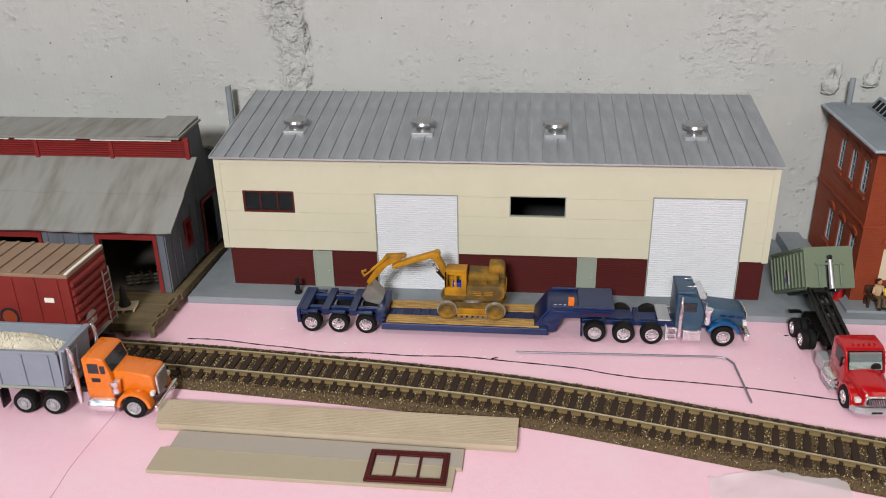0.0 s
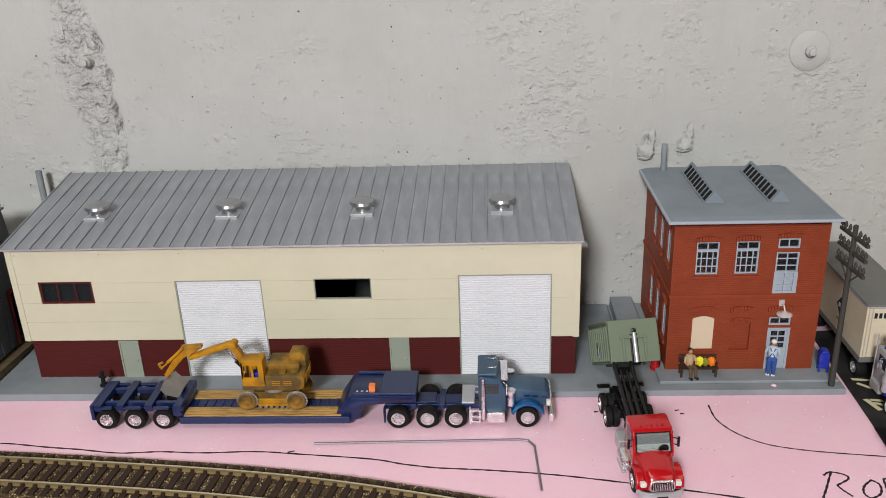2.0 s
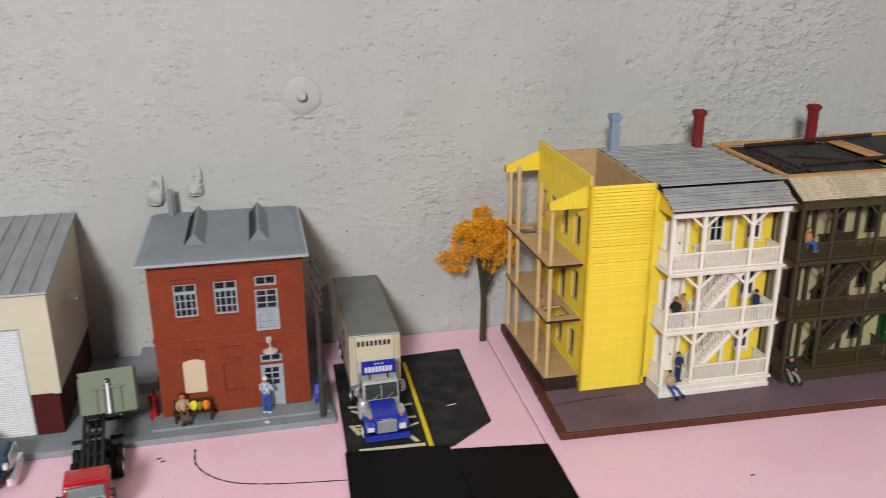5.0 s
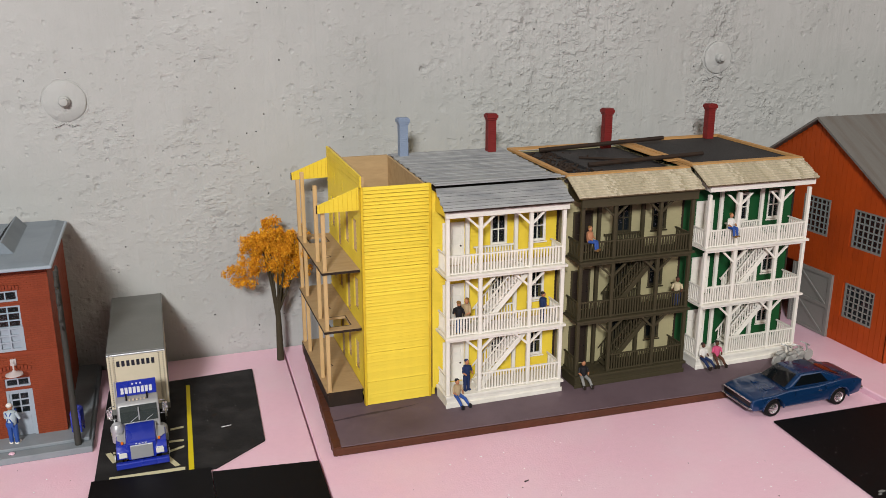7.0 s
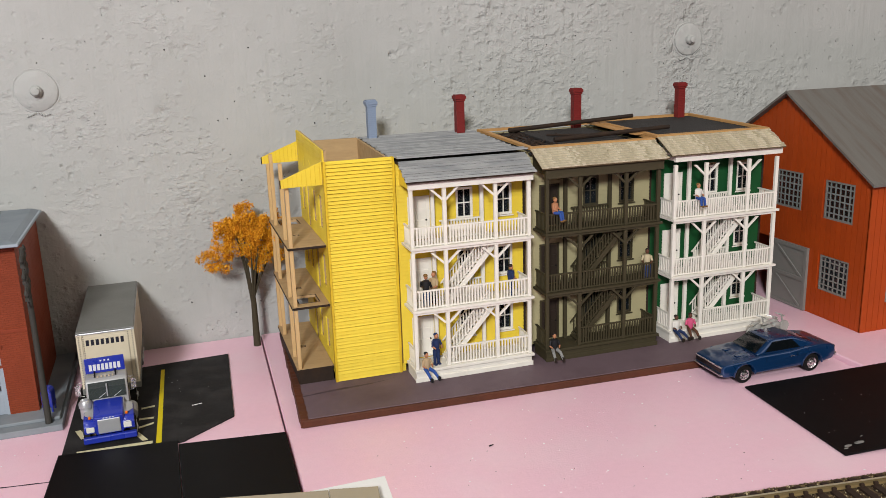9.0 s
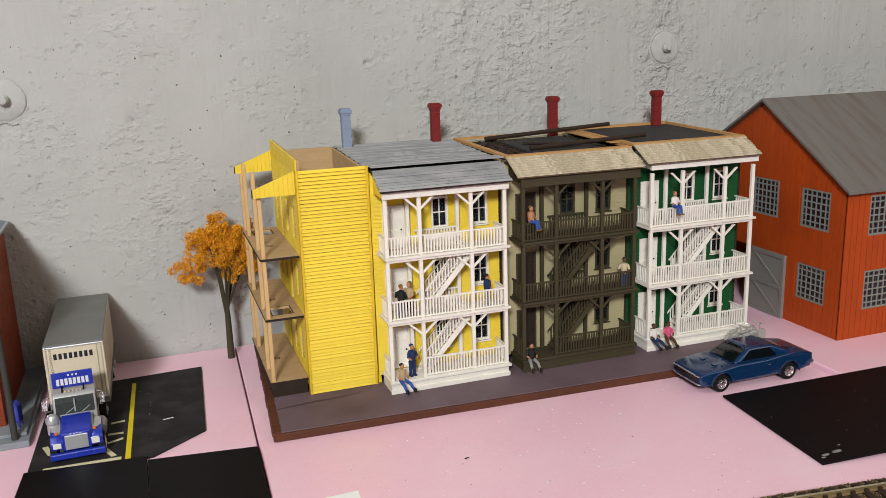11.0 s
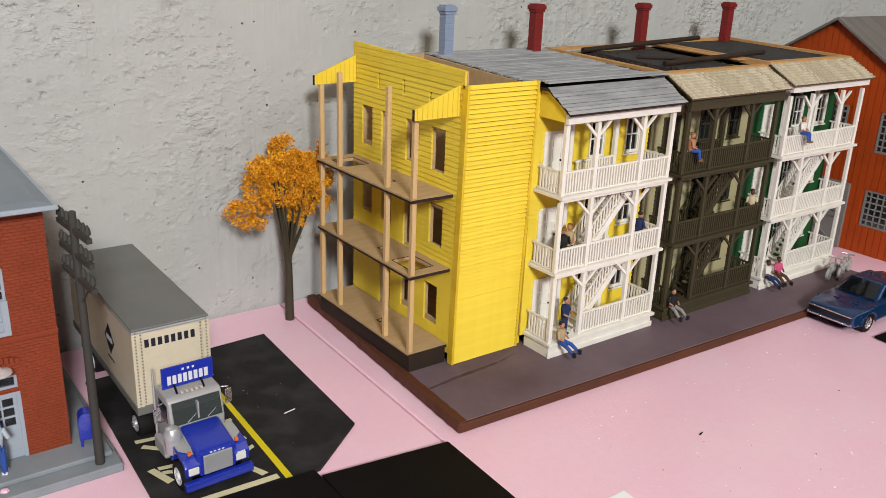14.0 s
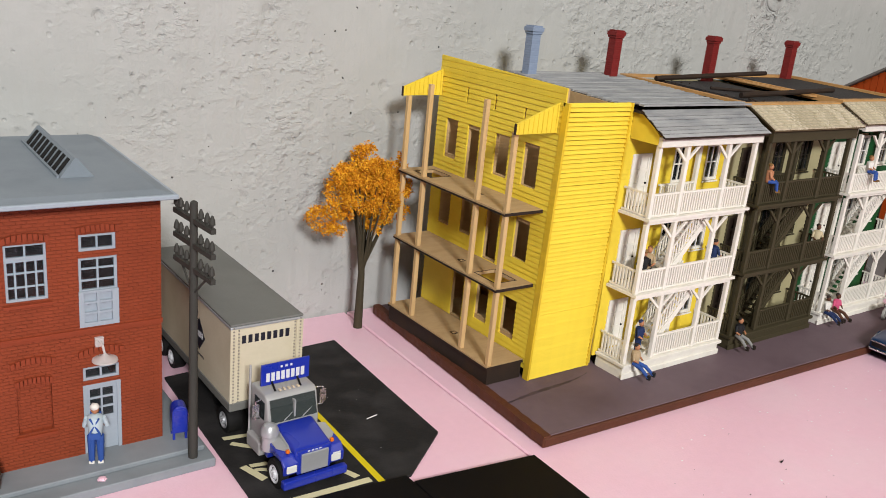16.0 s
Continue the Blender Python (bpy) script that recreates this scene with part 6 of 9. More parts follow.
def side_shape(name, outline, y0, y1, mat, parent, label="", bevel=0.05, segments=2):
    """A body whose side view is the outline of (x, z), from y0 to y1, with rounded edges."""
    return part(name, bm_prism(outline, y0, y1, "y"), mat, parent, label, bevel=bevel, segments=segments, smooth=True)


def lowboy():
    th = thing("lowboy_trailer", "dark blue lowboy trailer with wooden deck planks and chrome wheels", "trailer", 0, 39.15, 0)
    kit = wheel_kit(0.56, 0.5, CHROME)
    for x in (-4.24, -2.76, -1.28):
        add_wheel(th, kit, x, -1.0, 0.56)
        add_wheel(th, kit, x, 1.0, 0.56, True)
    for y in (-0.75, 0.55):
        bpart("side_beam", (-4.75, y, 1.02, -0.35, y + 0.22, 1.3), NAVY, th)
    for x in (-4.78, -3.62, -2.15, -0.62):
        bpart("cross_member", (x, -1.22, 1.05, x + 0.4, 1.22, 1.42), NAVY, th)
    for y in (-1.25, 1.05):
        for x in (-4.3, -2.8, -1.35):
            bpart("fender_pad", (x - 0.45, y, 1.17, x + 0.45, y + 0.2, 1.28), NAVY, th)
    bpart("rear_bumper", (-4.98, -1.25, 0.55, -4.79, 1.25, 1.4), NAVY, th)
    for y in (-1.05, 0.85):
        bpart("tail_light", (-5.03, y, 1.1, -4.985, y + 0.2, 1.25), OXBLOOD, th, bevel=0)
    # deck
    bpart("deck_frame", (-0.45, -1.27, 0.32, 8.3, 1.27, 0.72), NAVY, th, bevel=0.05)
    for y0 in (-1.2, 0.42):
        for i in range(4):
            bpart("plank", (-0.2, y0 + i * 0.2, 0.722, 7.85, y0 + i * 0.2 + 0.185, 0.8), DECK_WOOD, th, bevel=0.01, segments=1)
    for i in range(17):
        bpart("deck_rib", (0.0 + i * 0.46, -0.37, 0.722, 0.14 + i * 0.46, 0.39, 0.77), NAVY, th, bevel=0.01, segments=1)
    side_shape("rear_ramp", [(-0.75, 0.75), (-0.45, 0.72), (-0.2, 0.8), (-0.55, 1.3), (-0.75, 1.3)], -1.2, 1.2, NAVY, th)
    side_shape("gooseneck", [(7.55, 0.74), (8.45, 0.4), (8.7, 0.5), (9.0, 1.2), (9.3, 1.4), (11.65, 1.42), (11.65, 1.82), (8.5, 1.84), (8.25, 1.76)], -1.1, 1.1, NAVY, th, bevel=0.03)
    for y in (-1.1, 0.98):
        bpart("neck_rail", (8.5, y, 1.842, 9.85, y + 0.12, 1.98), NAVY, th, bevel=0.02)
    bpart("neck_step", (9.85, -1.1, 1.842, 11.65, 1.1, 1.99), NAVY, th, bevel=0.03)
    bpart("reflector", (9.9, -1.175, 1.6, 11.5, -1.165, 1.66), OXBLOOD, th, bevel=0)
    for y in (-1.16, 1.02):
        side_shape("neck_cheek", [(7.9, 1.1), (8.8, 0.85), (9.1, 1.32), (11.4, 1.5), (11.4, 1.7), (8.4, 1.75)], y, y + 0.14, NAVY, th, bevel=0.03)
    bpart("beacon", (9.3, -0.95, 1.842, 9.62, -0.6, 2.3), AMBER, th, "small orange beacon block")
    for i in range(3):
        bpart("lettering_bar", (8.6 + 0.25 * i, -0.7, 1.841, 8.72 + 0.25 * i, -0.62, 1.846), WHITE, th, bevel=0)
    return th


def tractor():
    th = thing("tractor_unit", "dusty blue four-axle truck tractor with chrome stacks and tanks", "truck", 0, 39.15, 0)
    kit = wheel_kit(0.57, 0.5, CHROME)
    for x in (10.71, 12.18, 13.6):
        add_wheel(th, kit, x, -1.0, 0.57)
        add_wheel(th, kit, x, 1.0, 0.57, True)
    kit2 = wheel_kit(0.57, 0.34, CHROME)
    add_wheel(th, kit2, 17.17, -1.02, 0.57)
    add_wheel(th, kit2, 17.17, 1.02, 0.57, True)
    for y in (-0.5, 0.34):
        bpart("chassis_rail", (10.0, y, 0.68, 18.0, y + 0.16, 0.96), NAVY, th)
    bpart("rear_deck", (11.3, -0.4, 0.962, 13.9, 0.4, 1.02), NAVY, th)
    for x in (11.3, 12.75):
        bpart("axle_bridge", (x, -0.75, 0.84, x + 0.3, 0.75, 1.1), NAVY, th)
    bpart("fifth_wheel", (11.7, -0.45, 1.022, 12.6, 0.45, 1.1), NAVY, th)
    for y in (-1.2, 0.75):
        bpart("mud_flap", (9.98, y, 0.3, 10.06, y + 0.45, 1.1), NAVY, th)
        bpart("front_flap", (14.28, y, 0.25, 14.34, y + 0.4, 1.0), WHITE, th, bevel=0.01)
    bpart("deck_plate", (13.9, -0.85, 1.19, 14.55, 0.85, 1.27), SILVER, th)
    for i in range(5):
        bpart("deck_bar", (13.95 + i * 0.12, -0.8, 1.272, 13.99 + i * 0.12, 0.8, 1.31), SILVER, th, bevel=0)
    # cab and hood
    cab = side_shape("cab", [(14.75, 0.85), (16.1, 0.85), (16.1, 1.98), (15.85, 2.6), (14.9, 2.8), (14.75, 2.75)], -0.98, 0.98, CAB_BLUE, th, bevel=0.07)
    bpart("roof_cap", (14.72, -0.95, 2.802, 15.7, 0.95, 2.98), CAB_BLUE, th, bevel=0.09)
    for y in (-1.0, 0.985):
        bpart("side_window", (15.1, y, 1.85, 15.75, y + 0.015, 2.38), GLASS_DARK, cab, bevel=0)
        bpart("door_line", (15.0, y - 0.003, 0.95, 15.02, y + 0.012, 2.5), NAVY, cab, bevel=0)
    bm = bmesh.new()
    prism(bm, [(16.06, 2.02), (16.13, 2.04), (15.9, 2.57), (15.84, 2.55)], -0.85, 0.85, "y")
    part("windscreen", bm, GLASS_DARK, cab)
    bpart("sun_visor", (15.85, -0.95, 2.57, 16.2, 0.95, 2.65), CHROME, cab)
    side_shape("hood", [(16.1, 0.95), (18.2, 0.95), (18.28, 1.6), (18.1, 1.8), (16.1, 2.0)], -0.72, 0.72, CAB_BLUE, th, bevel=0.09)
    for y, s in ((-1.22, 1), (0.72, 1)):
        pts = [(17.17 + 0.86 * math.cos(radians(a)), 0.62 + 0.82 * math.sin(radians(a))) for a in range(8, 173, 12)]
        inner = [(17.17 + 0.68 * math.cos(radians(a)), 0.62 + 0.64 * math.sin(radians(a))) for a in range(172, 7, -12)]
        side_shape("fender", pts + inner, y, y + 0.5, METAL_BLUE, th, "bright metallic blue wheel arch", bevel=0.04)
    bpart("grille", (18.285, -0.6, 0.95, 18.36, 0.6, 1.7), CHROME, th)
    bpart("bumper", (18.2, -1.2, 0.38, 18.48, 1.2, 0.8), CHROME, th, bevel=0.06)
    for y in (-1.0, 0.75):
        bpart("headlight", (18.1, y, 1.15, 18.3, y + 0.28, 1.4), LAMP_WHITE, th)
    for y in (-1.12, 1.12):
        bm = bmesh.new()
        lathe(bm, [(0.1, 0.5), (0.11, 0.9), (0.11, 2.3), (0.08, 2.35), (0.08, 2.75), (0.05, 2.76)], (14.98, y, 0), "z", 14)
        part("exhaust_pipe", bm, CHROME, th, smooth=True)
        bpart("fuel_tank", (15.15, -1.24 if y < 0 else 0.78, 0.3, 16.05, -0.78 if y < 0 else 1.24, 0.92), CHROME, th, bevel=0.06)
        bm = bmesh.new()
        lathe(bm, [(0.05, 1.15), (0.2, 1.2), (0.2, 1.85), (0.24, 1.9), (0.24, 2.04), (0.05, 2.08)], (16.35, y * 0.84, 0), "z", 14)
        part("air_cleaner", bm, CHROME, th, smooth=True)
        bm = bmesh.new()
        for a in (14.35, 14.75):
            box(bm, a, y - 0.04, 0.3, a + 0.09, y + 0.04, 1.0)
        for b in (0.3, 0.58, 0.92):
            box(bm, 14.441, y - 0.04, b, 14.749, y + 0.04, b + 0.08)
        part("step_frame", bm, CHROME, th)
        bm = bmesh.new()
        tube(bm, [(16.1, y * 0.85, 1.9), (16.15, y * 1.12, 1.95), (16.15, y * 1.12, 2.5), (15.95, y * 0.87, 2.5)], 0.025, 6)
        box(bm, 16.1, y * 1.12 - 0.08, 2.0, 16.16, y * 1.12 + 0.08, 2.42)
        part("mirror", bm, CHROME, th)
    for i, y in enumerate((-0.45, 0.45)):
        bm = bmesh.new()
        lathe(bm, [(0.02, 0), (0.035, 0.02), (0.035, 0.3), (0.09, 0.4), (0.02, 0.41)], (15.25, y, 3.02), "x", 10)
        part("roof_horn", bm, CHROME, th, smooth=True)
    for i in range(3):
        bpart("stripe", (17.0 + i * 0.42, -0.728, 1.5 - 0.03 * i, 17.3 + i * 0.42, -0.722, 1.62 - 0.03 * i), NAVY, th, bevel=0)
    return th


def excavator():
    th = thing("excavator", "weathered yellow model excavator on steel rail wheels, standing on the trailer", "excavator", 4.35, 39.3, 0.8)
    th.matrix_basis = th.matrix_basis @ Matrix.Scale(0.94, 4)
    kit_t = bmesh.new()
    lathe(kit_t, [(0.3, 0.1), (0.52, 0.1), (0.58, 0.08), (0.58, 0.05), (0.5, 0.04), (0.5, -0.1), (0.42, -0.12), (0.3, -0.05), (0.1, -0.1), (0.02, -0.12)], (0, 0, 0), "y", 26)
    kit_t = finish(kit_t, True)
    kit_t.materials.append(RUST)
    kit_t.materials.append(DIG_DIRTY)
    for f in kit_t.polygons:
        if math.hypot(f.center.x, f.center.z) < 0.47 * CM:
            f.material_index = 1
    for x in (-1.42, 1.28):
        for y, far in ((-0.95, False), (0.95, True)):
            shared("wheel", kit_t, th, x, y, 0.58, 180 if far else 0)
    for y in (-0.82, 0.68):
        bpart("side_frame", (-1.45, y, 0.3, 1.35, y + 0.14, 0.62), DIG_YELLOW, th)
        bpart("skid_plate", (-0.9, y - 0.05, 0.18, 0.85, y + 0.19, 0.3), DIG_YELLOW, th)
        for i in range(6):
            bm = bmesh.new()
            lathe(bm, [(0.02, -0.08), (0.1, -0.07), (0.1, 0.2), (0.02, 0.21)], (-0.75 + i * 0.3, y, 0.14), "y", 10)
            part("roller", bm, RUST, th)
    bpart("undercarriage", (-1.1, -0.66, 0.42, 1.0, 0.66, 0.95), DIG_DIRTY, th)
    bm = bmesh.new()
    lathe(bm, [(0.75, 0.95), (0.75, 1.2), (0.5, 1.22)], (0, 0, 0), "z", 22)
    part("turntable", bm, RUST, th)
    house = side_shape("engine_house", [(-1.6, 1.22), (1.5, 1.22), (1.78, 1.45), (1.82, 1.85), (1.7, 2.12), (-0.3, 2.12), (-0.3, 1.6), (-1.6, 1.5)], -0.95, 1.0, DIG_DIRTY, th, bevel=0.06)
    side_shape("engine_cover", [(-0.28, 2.122), (1.5, 2.122), (1.45, 2.45), (1.2, 2.5), (-0.28, 2.5)], -0.35, 0.95, DIG_DIRTY, th, bevel=0.05)
    side_shape("counterweight", [(0.85, 2.123), (1.78, 2.123), (1.74, 2.75), (1.55, 2.95), (0.95, 2.95), (0.85, 2.85)], 0.05, 1.0, DIG_DIRTY, th, bevel=0.08)
    for k, (x, y, w) in enumerate(((0.0, -0.85, 0.35), (0.5, -0.8, 0.3), (1.05, -0.7, 0.4))):
        bpart("deck_hatch", (x, y, 2.122, x + w, y + 0.4, 2.18 + 0.03 * k), DIG_DIRTY, th, bevel=0.02)
    for i in range(5):
        bpart("radiator_slat", (1.83, -0.6 + 0.26 * i, 1.5, 1.86, -0.5 + 0.26 * i, 2.0), DIG_YELLOW, th, bevel=0)
    for i in range(2):
        for j in range(3):
            bpart("vent_slot", (0.05 + 0.62 * i, -0.966, 1.55 + 0.11 * j, 0.5 + 0.62 * i, -0.951, 1.58 + 0.11 * j), DIG_YELLOW, house, bevel=0)
    # cab with real openings
    cab = part("cab", bm_prism([(-1.55, 1.53), (-0.32, 1.53), (-0.32, 3.0), (-1.3, 3.0), (-1.55, 2.4)], -0.3, -0.25, "y"), DIG_YELLOW, th)
    bm = bmesh.new()
    holed_wall(bm, -1.5, -0.32, 1.53, 2.98, -1.0, -0.93, [(-1.38, 2.05, -0.98, 2.8), (-0.86, 2.05, -0.6, 2.75)])
    part("cab_side", bm, DIG_YELLOW, cab)
    bpart("cab_roof", (-1.45, -1.02, 2.982, -0.3, -0.2, 3.1), DIG_YELLOW, cab)
    bpart("cab_back", (-0.4, -0.93, 1.53, -0.32, -0.3, 2.98), DIG_YELLOW, cab)
    bpart("cab_front", (-1.55, -0.93, 1.53, -1.47, -0.3, 2.0), DIG_YELLOW, cab)
    bpart("corner_post", (-1.52, -1.0, 2.0, -1.42, -0.93, 3.0), DIG_YELLOW, cab, bevel=0)
    bpart("seat", (-1.1, -0.85, 1.6, -0.6, -0.4, 2.25), ROYAL, cab)
    # boom, stick, bucket
    boom = side_shape("boom", [(-1.5, 1.75), (-1.05, 1.9), (-1.8, 3.3), (-1.95, 3.68), (-2.25, 3.72), (-4.3, 3.0), (-4.6, 2.82), (-4.55, 2.66), (-4.25, 2.74), (-2.35, 3.38), (-2.1, 3.2)], -0.2, 0.2, DIG_YELLOW, th, "cranked yellow boom", bevel=0.03)
    bm = bmesh.new()
    lathe(bm, [(0.02, -0.3), (0.2, -0.29), (0.2, 0.29), (0.02, 0.3)], (-2.05, 0, 3.55), "y", 14)
    part("boom_pin", bm, DIG_YELLOW, boom)
    stick = side_shape("stick", [(-3.75, 3.4), (-3.8, 3.56), (-4.9, 3.48), (-5.1, 3.2), (-6.1, 1.75), (-5.9, 1.62), (-4.85, 2.8), (-4.4, 3.02)], -0.16, 0.16, DIG_YELLOW, th, bevel=0.03)
    for p, q, r in (((-5.75, 0, 2.55), (-4.75, 0, 3.45), 0.09), ((-6.15, 0, 2.2), (-5.6, 0, 2.65), 0.05)):
        bm = bmesh.new()
        rod(bm, (p[0], -0.18, p[2]), (q[0], -0.18, q[2]), r, r, 10)
        part("ram", bm, DIG_YELLOW, stick, smooth=True)
    bm = bmesh.new()
    tube(bm, [(-6.2, 0, 2.05), (-6.35, 0, 2.35), (-6.1, 0, 2.45)], 0.07)
    part("hook", bm, DIG_YELLOW, stick)
    bucket = part("bucket", bm_prism([(-5.95, 1.6), (-5.7, 1.65), (-5.1, 0.95), (-5.35, 0.55), (-5.45, 0.6), (-5.3, 0.95), (-5.75, 1.35)], -0.45, 0.45, "y"), RUST, th, "worn steel digging bucket")
    for y in (-0.47, 0.42):
        part("bucket_cheek", bm_prism([(-6.0, 1.6), (-5.7, 1.66), (-5.08, 0.95), (-5.35, 0.5), (-6.1, 0.7), (-6.3, 1.0)], y, y + 0.05, "y"), RUST, bucket)
    part("bucket_floor", bm_prism([(-6.0, 1.6), (-5.9, 1.62), (-6.2, 1.02), (-6.02, 0.72), (-6.12, 0.68), (-6.34, 1.0)], -0.42, 0.42, "y"), RUST, bucket)
    bm = bmesh.new()
    rod(bm, (-1.4, -0.1, 1.9), (-2.0, -0.1, 2.6), 0.13, 0.13, 12)
    part("boom_ram", bm, BLACK, th, smooth=True)
    bm = bmesh.new()
    rod(bm, (-1.95, -0.1, 2.55), (-2.3, -0.1, 3.1), 0.07, 0.07, 10)
    part("ram_rod", bm, CHROME, th, smooth=True)
    return th


def roll_off_truck():
    th = thing("roll_off_truck", "gloss red cab-chassis roll-off truck with black hoist", "truck", 22.6, 33.05, 0, -85)
    kit = wheel_kit(0.52, 0.32, CHROME)
    kit2 = wheel_kit(0.52, 0.3, CHROME)
    for y, far in ((-1.0, False), (1.0, True)):
        add_wheel(th, kit, -0.15, y * 0.9, 0.52, far)
        for x in (-5.2, -6.4):
            add_wheel(th, kit2, x, y, 0.52, far)
            shared("inner_tyre", kit2[0], th, x, y * 0.66, 0.52)
    for x in (-5.2, -6.4):
        bm = bmesh.new()
        rod(bm, (x, -0.8, 0.52), (x, 0.8, 0.52), 0.12, 0.12, 10)
        part("axle", bm, BLACK, th, smooth=True)
    for y in (-0.42, 0.27):
        bpart("chassis_rail", (-6.9, y, 0.75, 0.6, y + 0.15, 1.05), BLACK, th)
    bpart("rear_deck", (-7.0, -0.44, 1.06, -2.3, 0.44, 1.16), BLACK, th)
    for x in (-6.8, -5.8, -4.7, -3.6):
        bpart("cross_beam", (x, -0.62, 0.95, x + 0.16, 0.62, 1.2), BLACK, th)
    for y in (-1.2, 0.55):
        bpart("mud_flap", (-7.15, y, 1.12, -6.85, y + 0.65, 1.2), BLACK, th, bevel=0.02)
    cab = side_shape("cab", [(-2.35, 0.62), (-0.7, 0.62), (-0.7, 1.55), (-1.05, 2.35), (-1.3, 2.5), (-2.2, 2.55), (-2.35, 2.45)], -0.92, 0.92, RED, th, bevel=0.13, segments=4)
    # hood: narrowing towards the rounded nose
    bm = bmesh.new()
    rows = []
    for x, hw, z0, z1 in ((-0.75, 0.86, 0.66, 1.64), (-0.3, 0.8, 0.66, 1.57), (0.2, 0.72, 0.66, 1.46), (0.55, 0.66, 0.64, 1.33), (0.72, 0.6, 0.64, 1.18), (0.78, 0.5, 0.66, 1.0)):
        ring = [(-hw, z0), (-hw, z0 + 0.62 * (z1 - z0)), (-hw * 0.9, z0 + 0.85 * (z1 - z0)), (-hw * 0.68, z0 + 0.97 * (z1 - z0)), (-hw * 0.3, z1 + 0.02)]
        ring += [(-a, b) for a, b in ring[::-1]]
        rows.append([bm.verts.new((x, a, b)) for a, b in ring])
    for a, b in zip(rows, rows[1:]):
        for i in range(9):
            bm.faces.new((a[i], a[i + 1], b[i + 1], b[i]))
    bm.faces.new(rows[0])
    bm.faces.new(rows[-1][::-1])
    part("hood", bm, RED, th, "rounded gloss red hood", smooth=True)
    for y in (-1.06, 0.58):
        pts = [(-0.15 + 0.74 * math.cos(radians(a)), 0.5 + 0.72 * math.sin(radians(a))) for a in range(0, 181, 12)]
        inner = [(-0.15 + 0.57 * math.cos(radians(a)), 0.5 + 0.57 * math.sin(radians(a))) for a in range(180, -1, -12)]
        side_shape("fender", pts + inner, y, y + 0.48, RED, th, bevel=0.075, segments=3)
    bm = bmesh.new()
    prism(bm, [(-0.69, 1.62), (-0.64, 1.62), (-1.02, 2.33), (-1.08, 2.31)], -0.72, 0.72, "y")
    part("windscreen", bm, GLASS_CLEAR, cab, "pale dusty windscreen")
    bm = bmesh.new()
    prism(bm, [(-0.74, 1.6), (-0.7, 1.6), (-1.06, 2.32), (-1.12, 2.3)], -0.74, 0.74, "y")
    part("windscreen_backing", bm, SAGE, cab)
    bm = bmesh.new()
    prism(bm, [(-0.73, 1.55), (-0.693, 1.55), (-1.06, 2.37), (-1.12, 2.35)], -0.8, 0.8, "y")
    part("windscreen_seal", bm, BLACK, cab)
    bm = bmesh.new()
    lathe(bm, [(0.2, 0.0), (0.24, 0.02), (0.2, 0.04)], (-0.7, 0.42, 1.72), "x", 14)
    part("steering_wheel", bm, BLACK, cab)
    for y in (-0.3, 0.35):
        bm = bmesh.new()
        rod(bm, (-0.65, y, 1.64), (-0.75, y - 0.45, 1.76), 0.018, 0.018, 5)
        part("wiper", bm, BLACK, cab)
    for y in (-0.932, 0.922):
        bpart("side_window", (-1.85, y, 1.65, -1.1, y + 0.01, 2.3), GLASS_DARK, cab, bevel=0)
    for i in range(5):
        bpart("roof_light", (-1.4, -0.5 + 0.24 * i, 2.53, -1.28, -0.42 + 0.24 * i, 2.57), RED, cab, bevel=0.01)
    def grille_face(w, z0, z1):
        return [(-w * 0.8, z0), (w * 0.8, z0), (w, z0 + 0.1), (w * 0.94, z1 - 0.08), (w * 0.75, z1), (-w * 0.75, z1), (-w * 0.94, z1 - 0.08), (-w, z0 + 0.1)]
    g = part("grille", bm_prism(grille_face(0.56, 0.64, 1.16), 0.7, 0.86, "x"), CHROME, th, "chrome radiator grille", bevel=0.03)
    part("grille_opening", bm_prism(grille_face(0.5, 0.69, 1.09), 0.861, 0.872, "x"), DARK, g)
    for i in range(12):
        bpart("grille_bar", (0.873, -0.42 + 0.075 * i, 0.71, 0.888, -0.395 + 0.075 * i, 1.07), CHROME, g, bevel=0)
    bow = [(0.5, -1.06), (0.78, -0.9), (0.92, -0.6), (0.97, -0.25), (0.97, 0.25), (0.92, 0.6), (0.78, 0.9), (0.5, 1.06), (0.45, 0.98), (0.68, 0.82), (0.8, 0.5), (0.8, -0.5), (0.68, -0.82), (0.45, -0.98)]
    part("bumper", bm_prism(bow, 0.27, 0.6, "z"), SILVER, th, "curved silver bumper", bevel=0.05, segments=2, smooth=True)
    bpart("bumper_slot", (0.972, -0.24, 0.36, 0.98, 0.24, 0.46), BLACK, th, bevel=0)
    for y in (-0.9, 0.62):
        bpart("headlight", (0.42, y, 0.72, 0.68, y + 0.28, 0.95), LAMP_WHITE, th, bevel=0.06)
        bpart("indicator", (0.3, -0.99 if y < 0 else 0.89, 0.76, 0.42, -0.89 if y < 0 else 0.99, 0.92), AMBER, th, bevel=0.03)
    for y in (-1.17, 1.06):
        bpart("mirror", (-0.9, y, 1.7, -0.78, y + 0.11, 2.2), BLACK, th, bevel=0.03)
        for z in (1.78, 2.1):
            bm = bmesh.new()
            rod(bm, (-0.84, y + 0.05, z), (-0.95, 0.9 if y > 0 else -0.9, z), 0.03, 0.03, 6)
            part("mirror_arm", bm, BLACK, th)
    bm = bmesh.new()
    lathe(bm, [(0.05, -2.2), (0.34, -2.18), (0.34, -1.1), (0.05, -1.08)], (0, -0.95, 0.55), "x", 16)
    part("fuel_tank", bm, CHROME, th, smooth=True)
    bpart("tool_box", (-3.35, -1.12, 0.35, -2.45, -0.6, 0.98), SILVER, th, "silver box behind the cab", bevel=0.05)
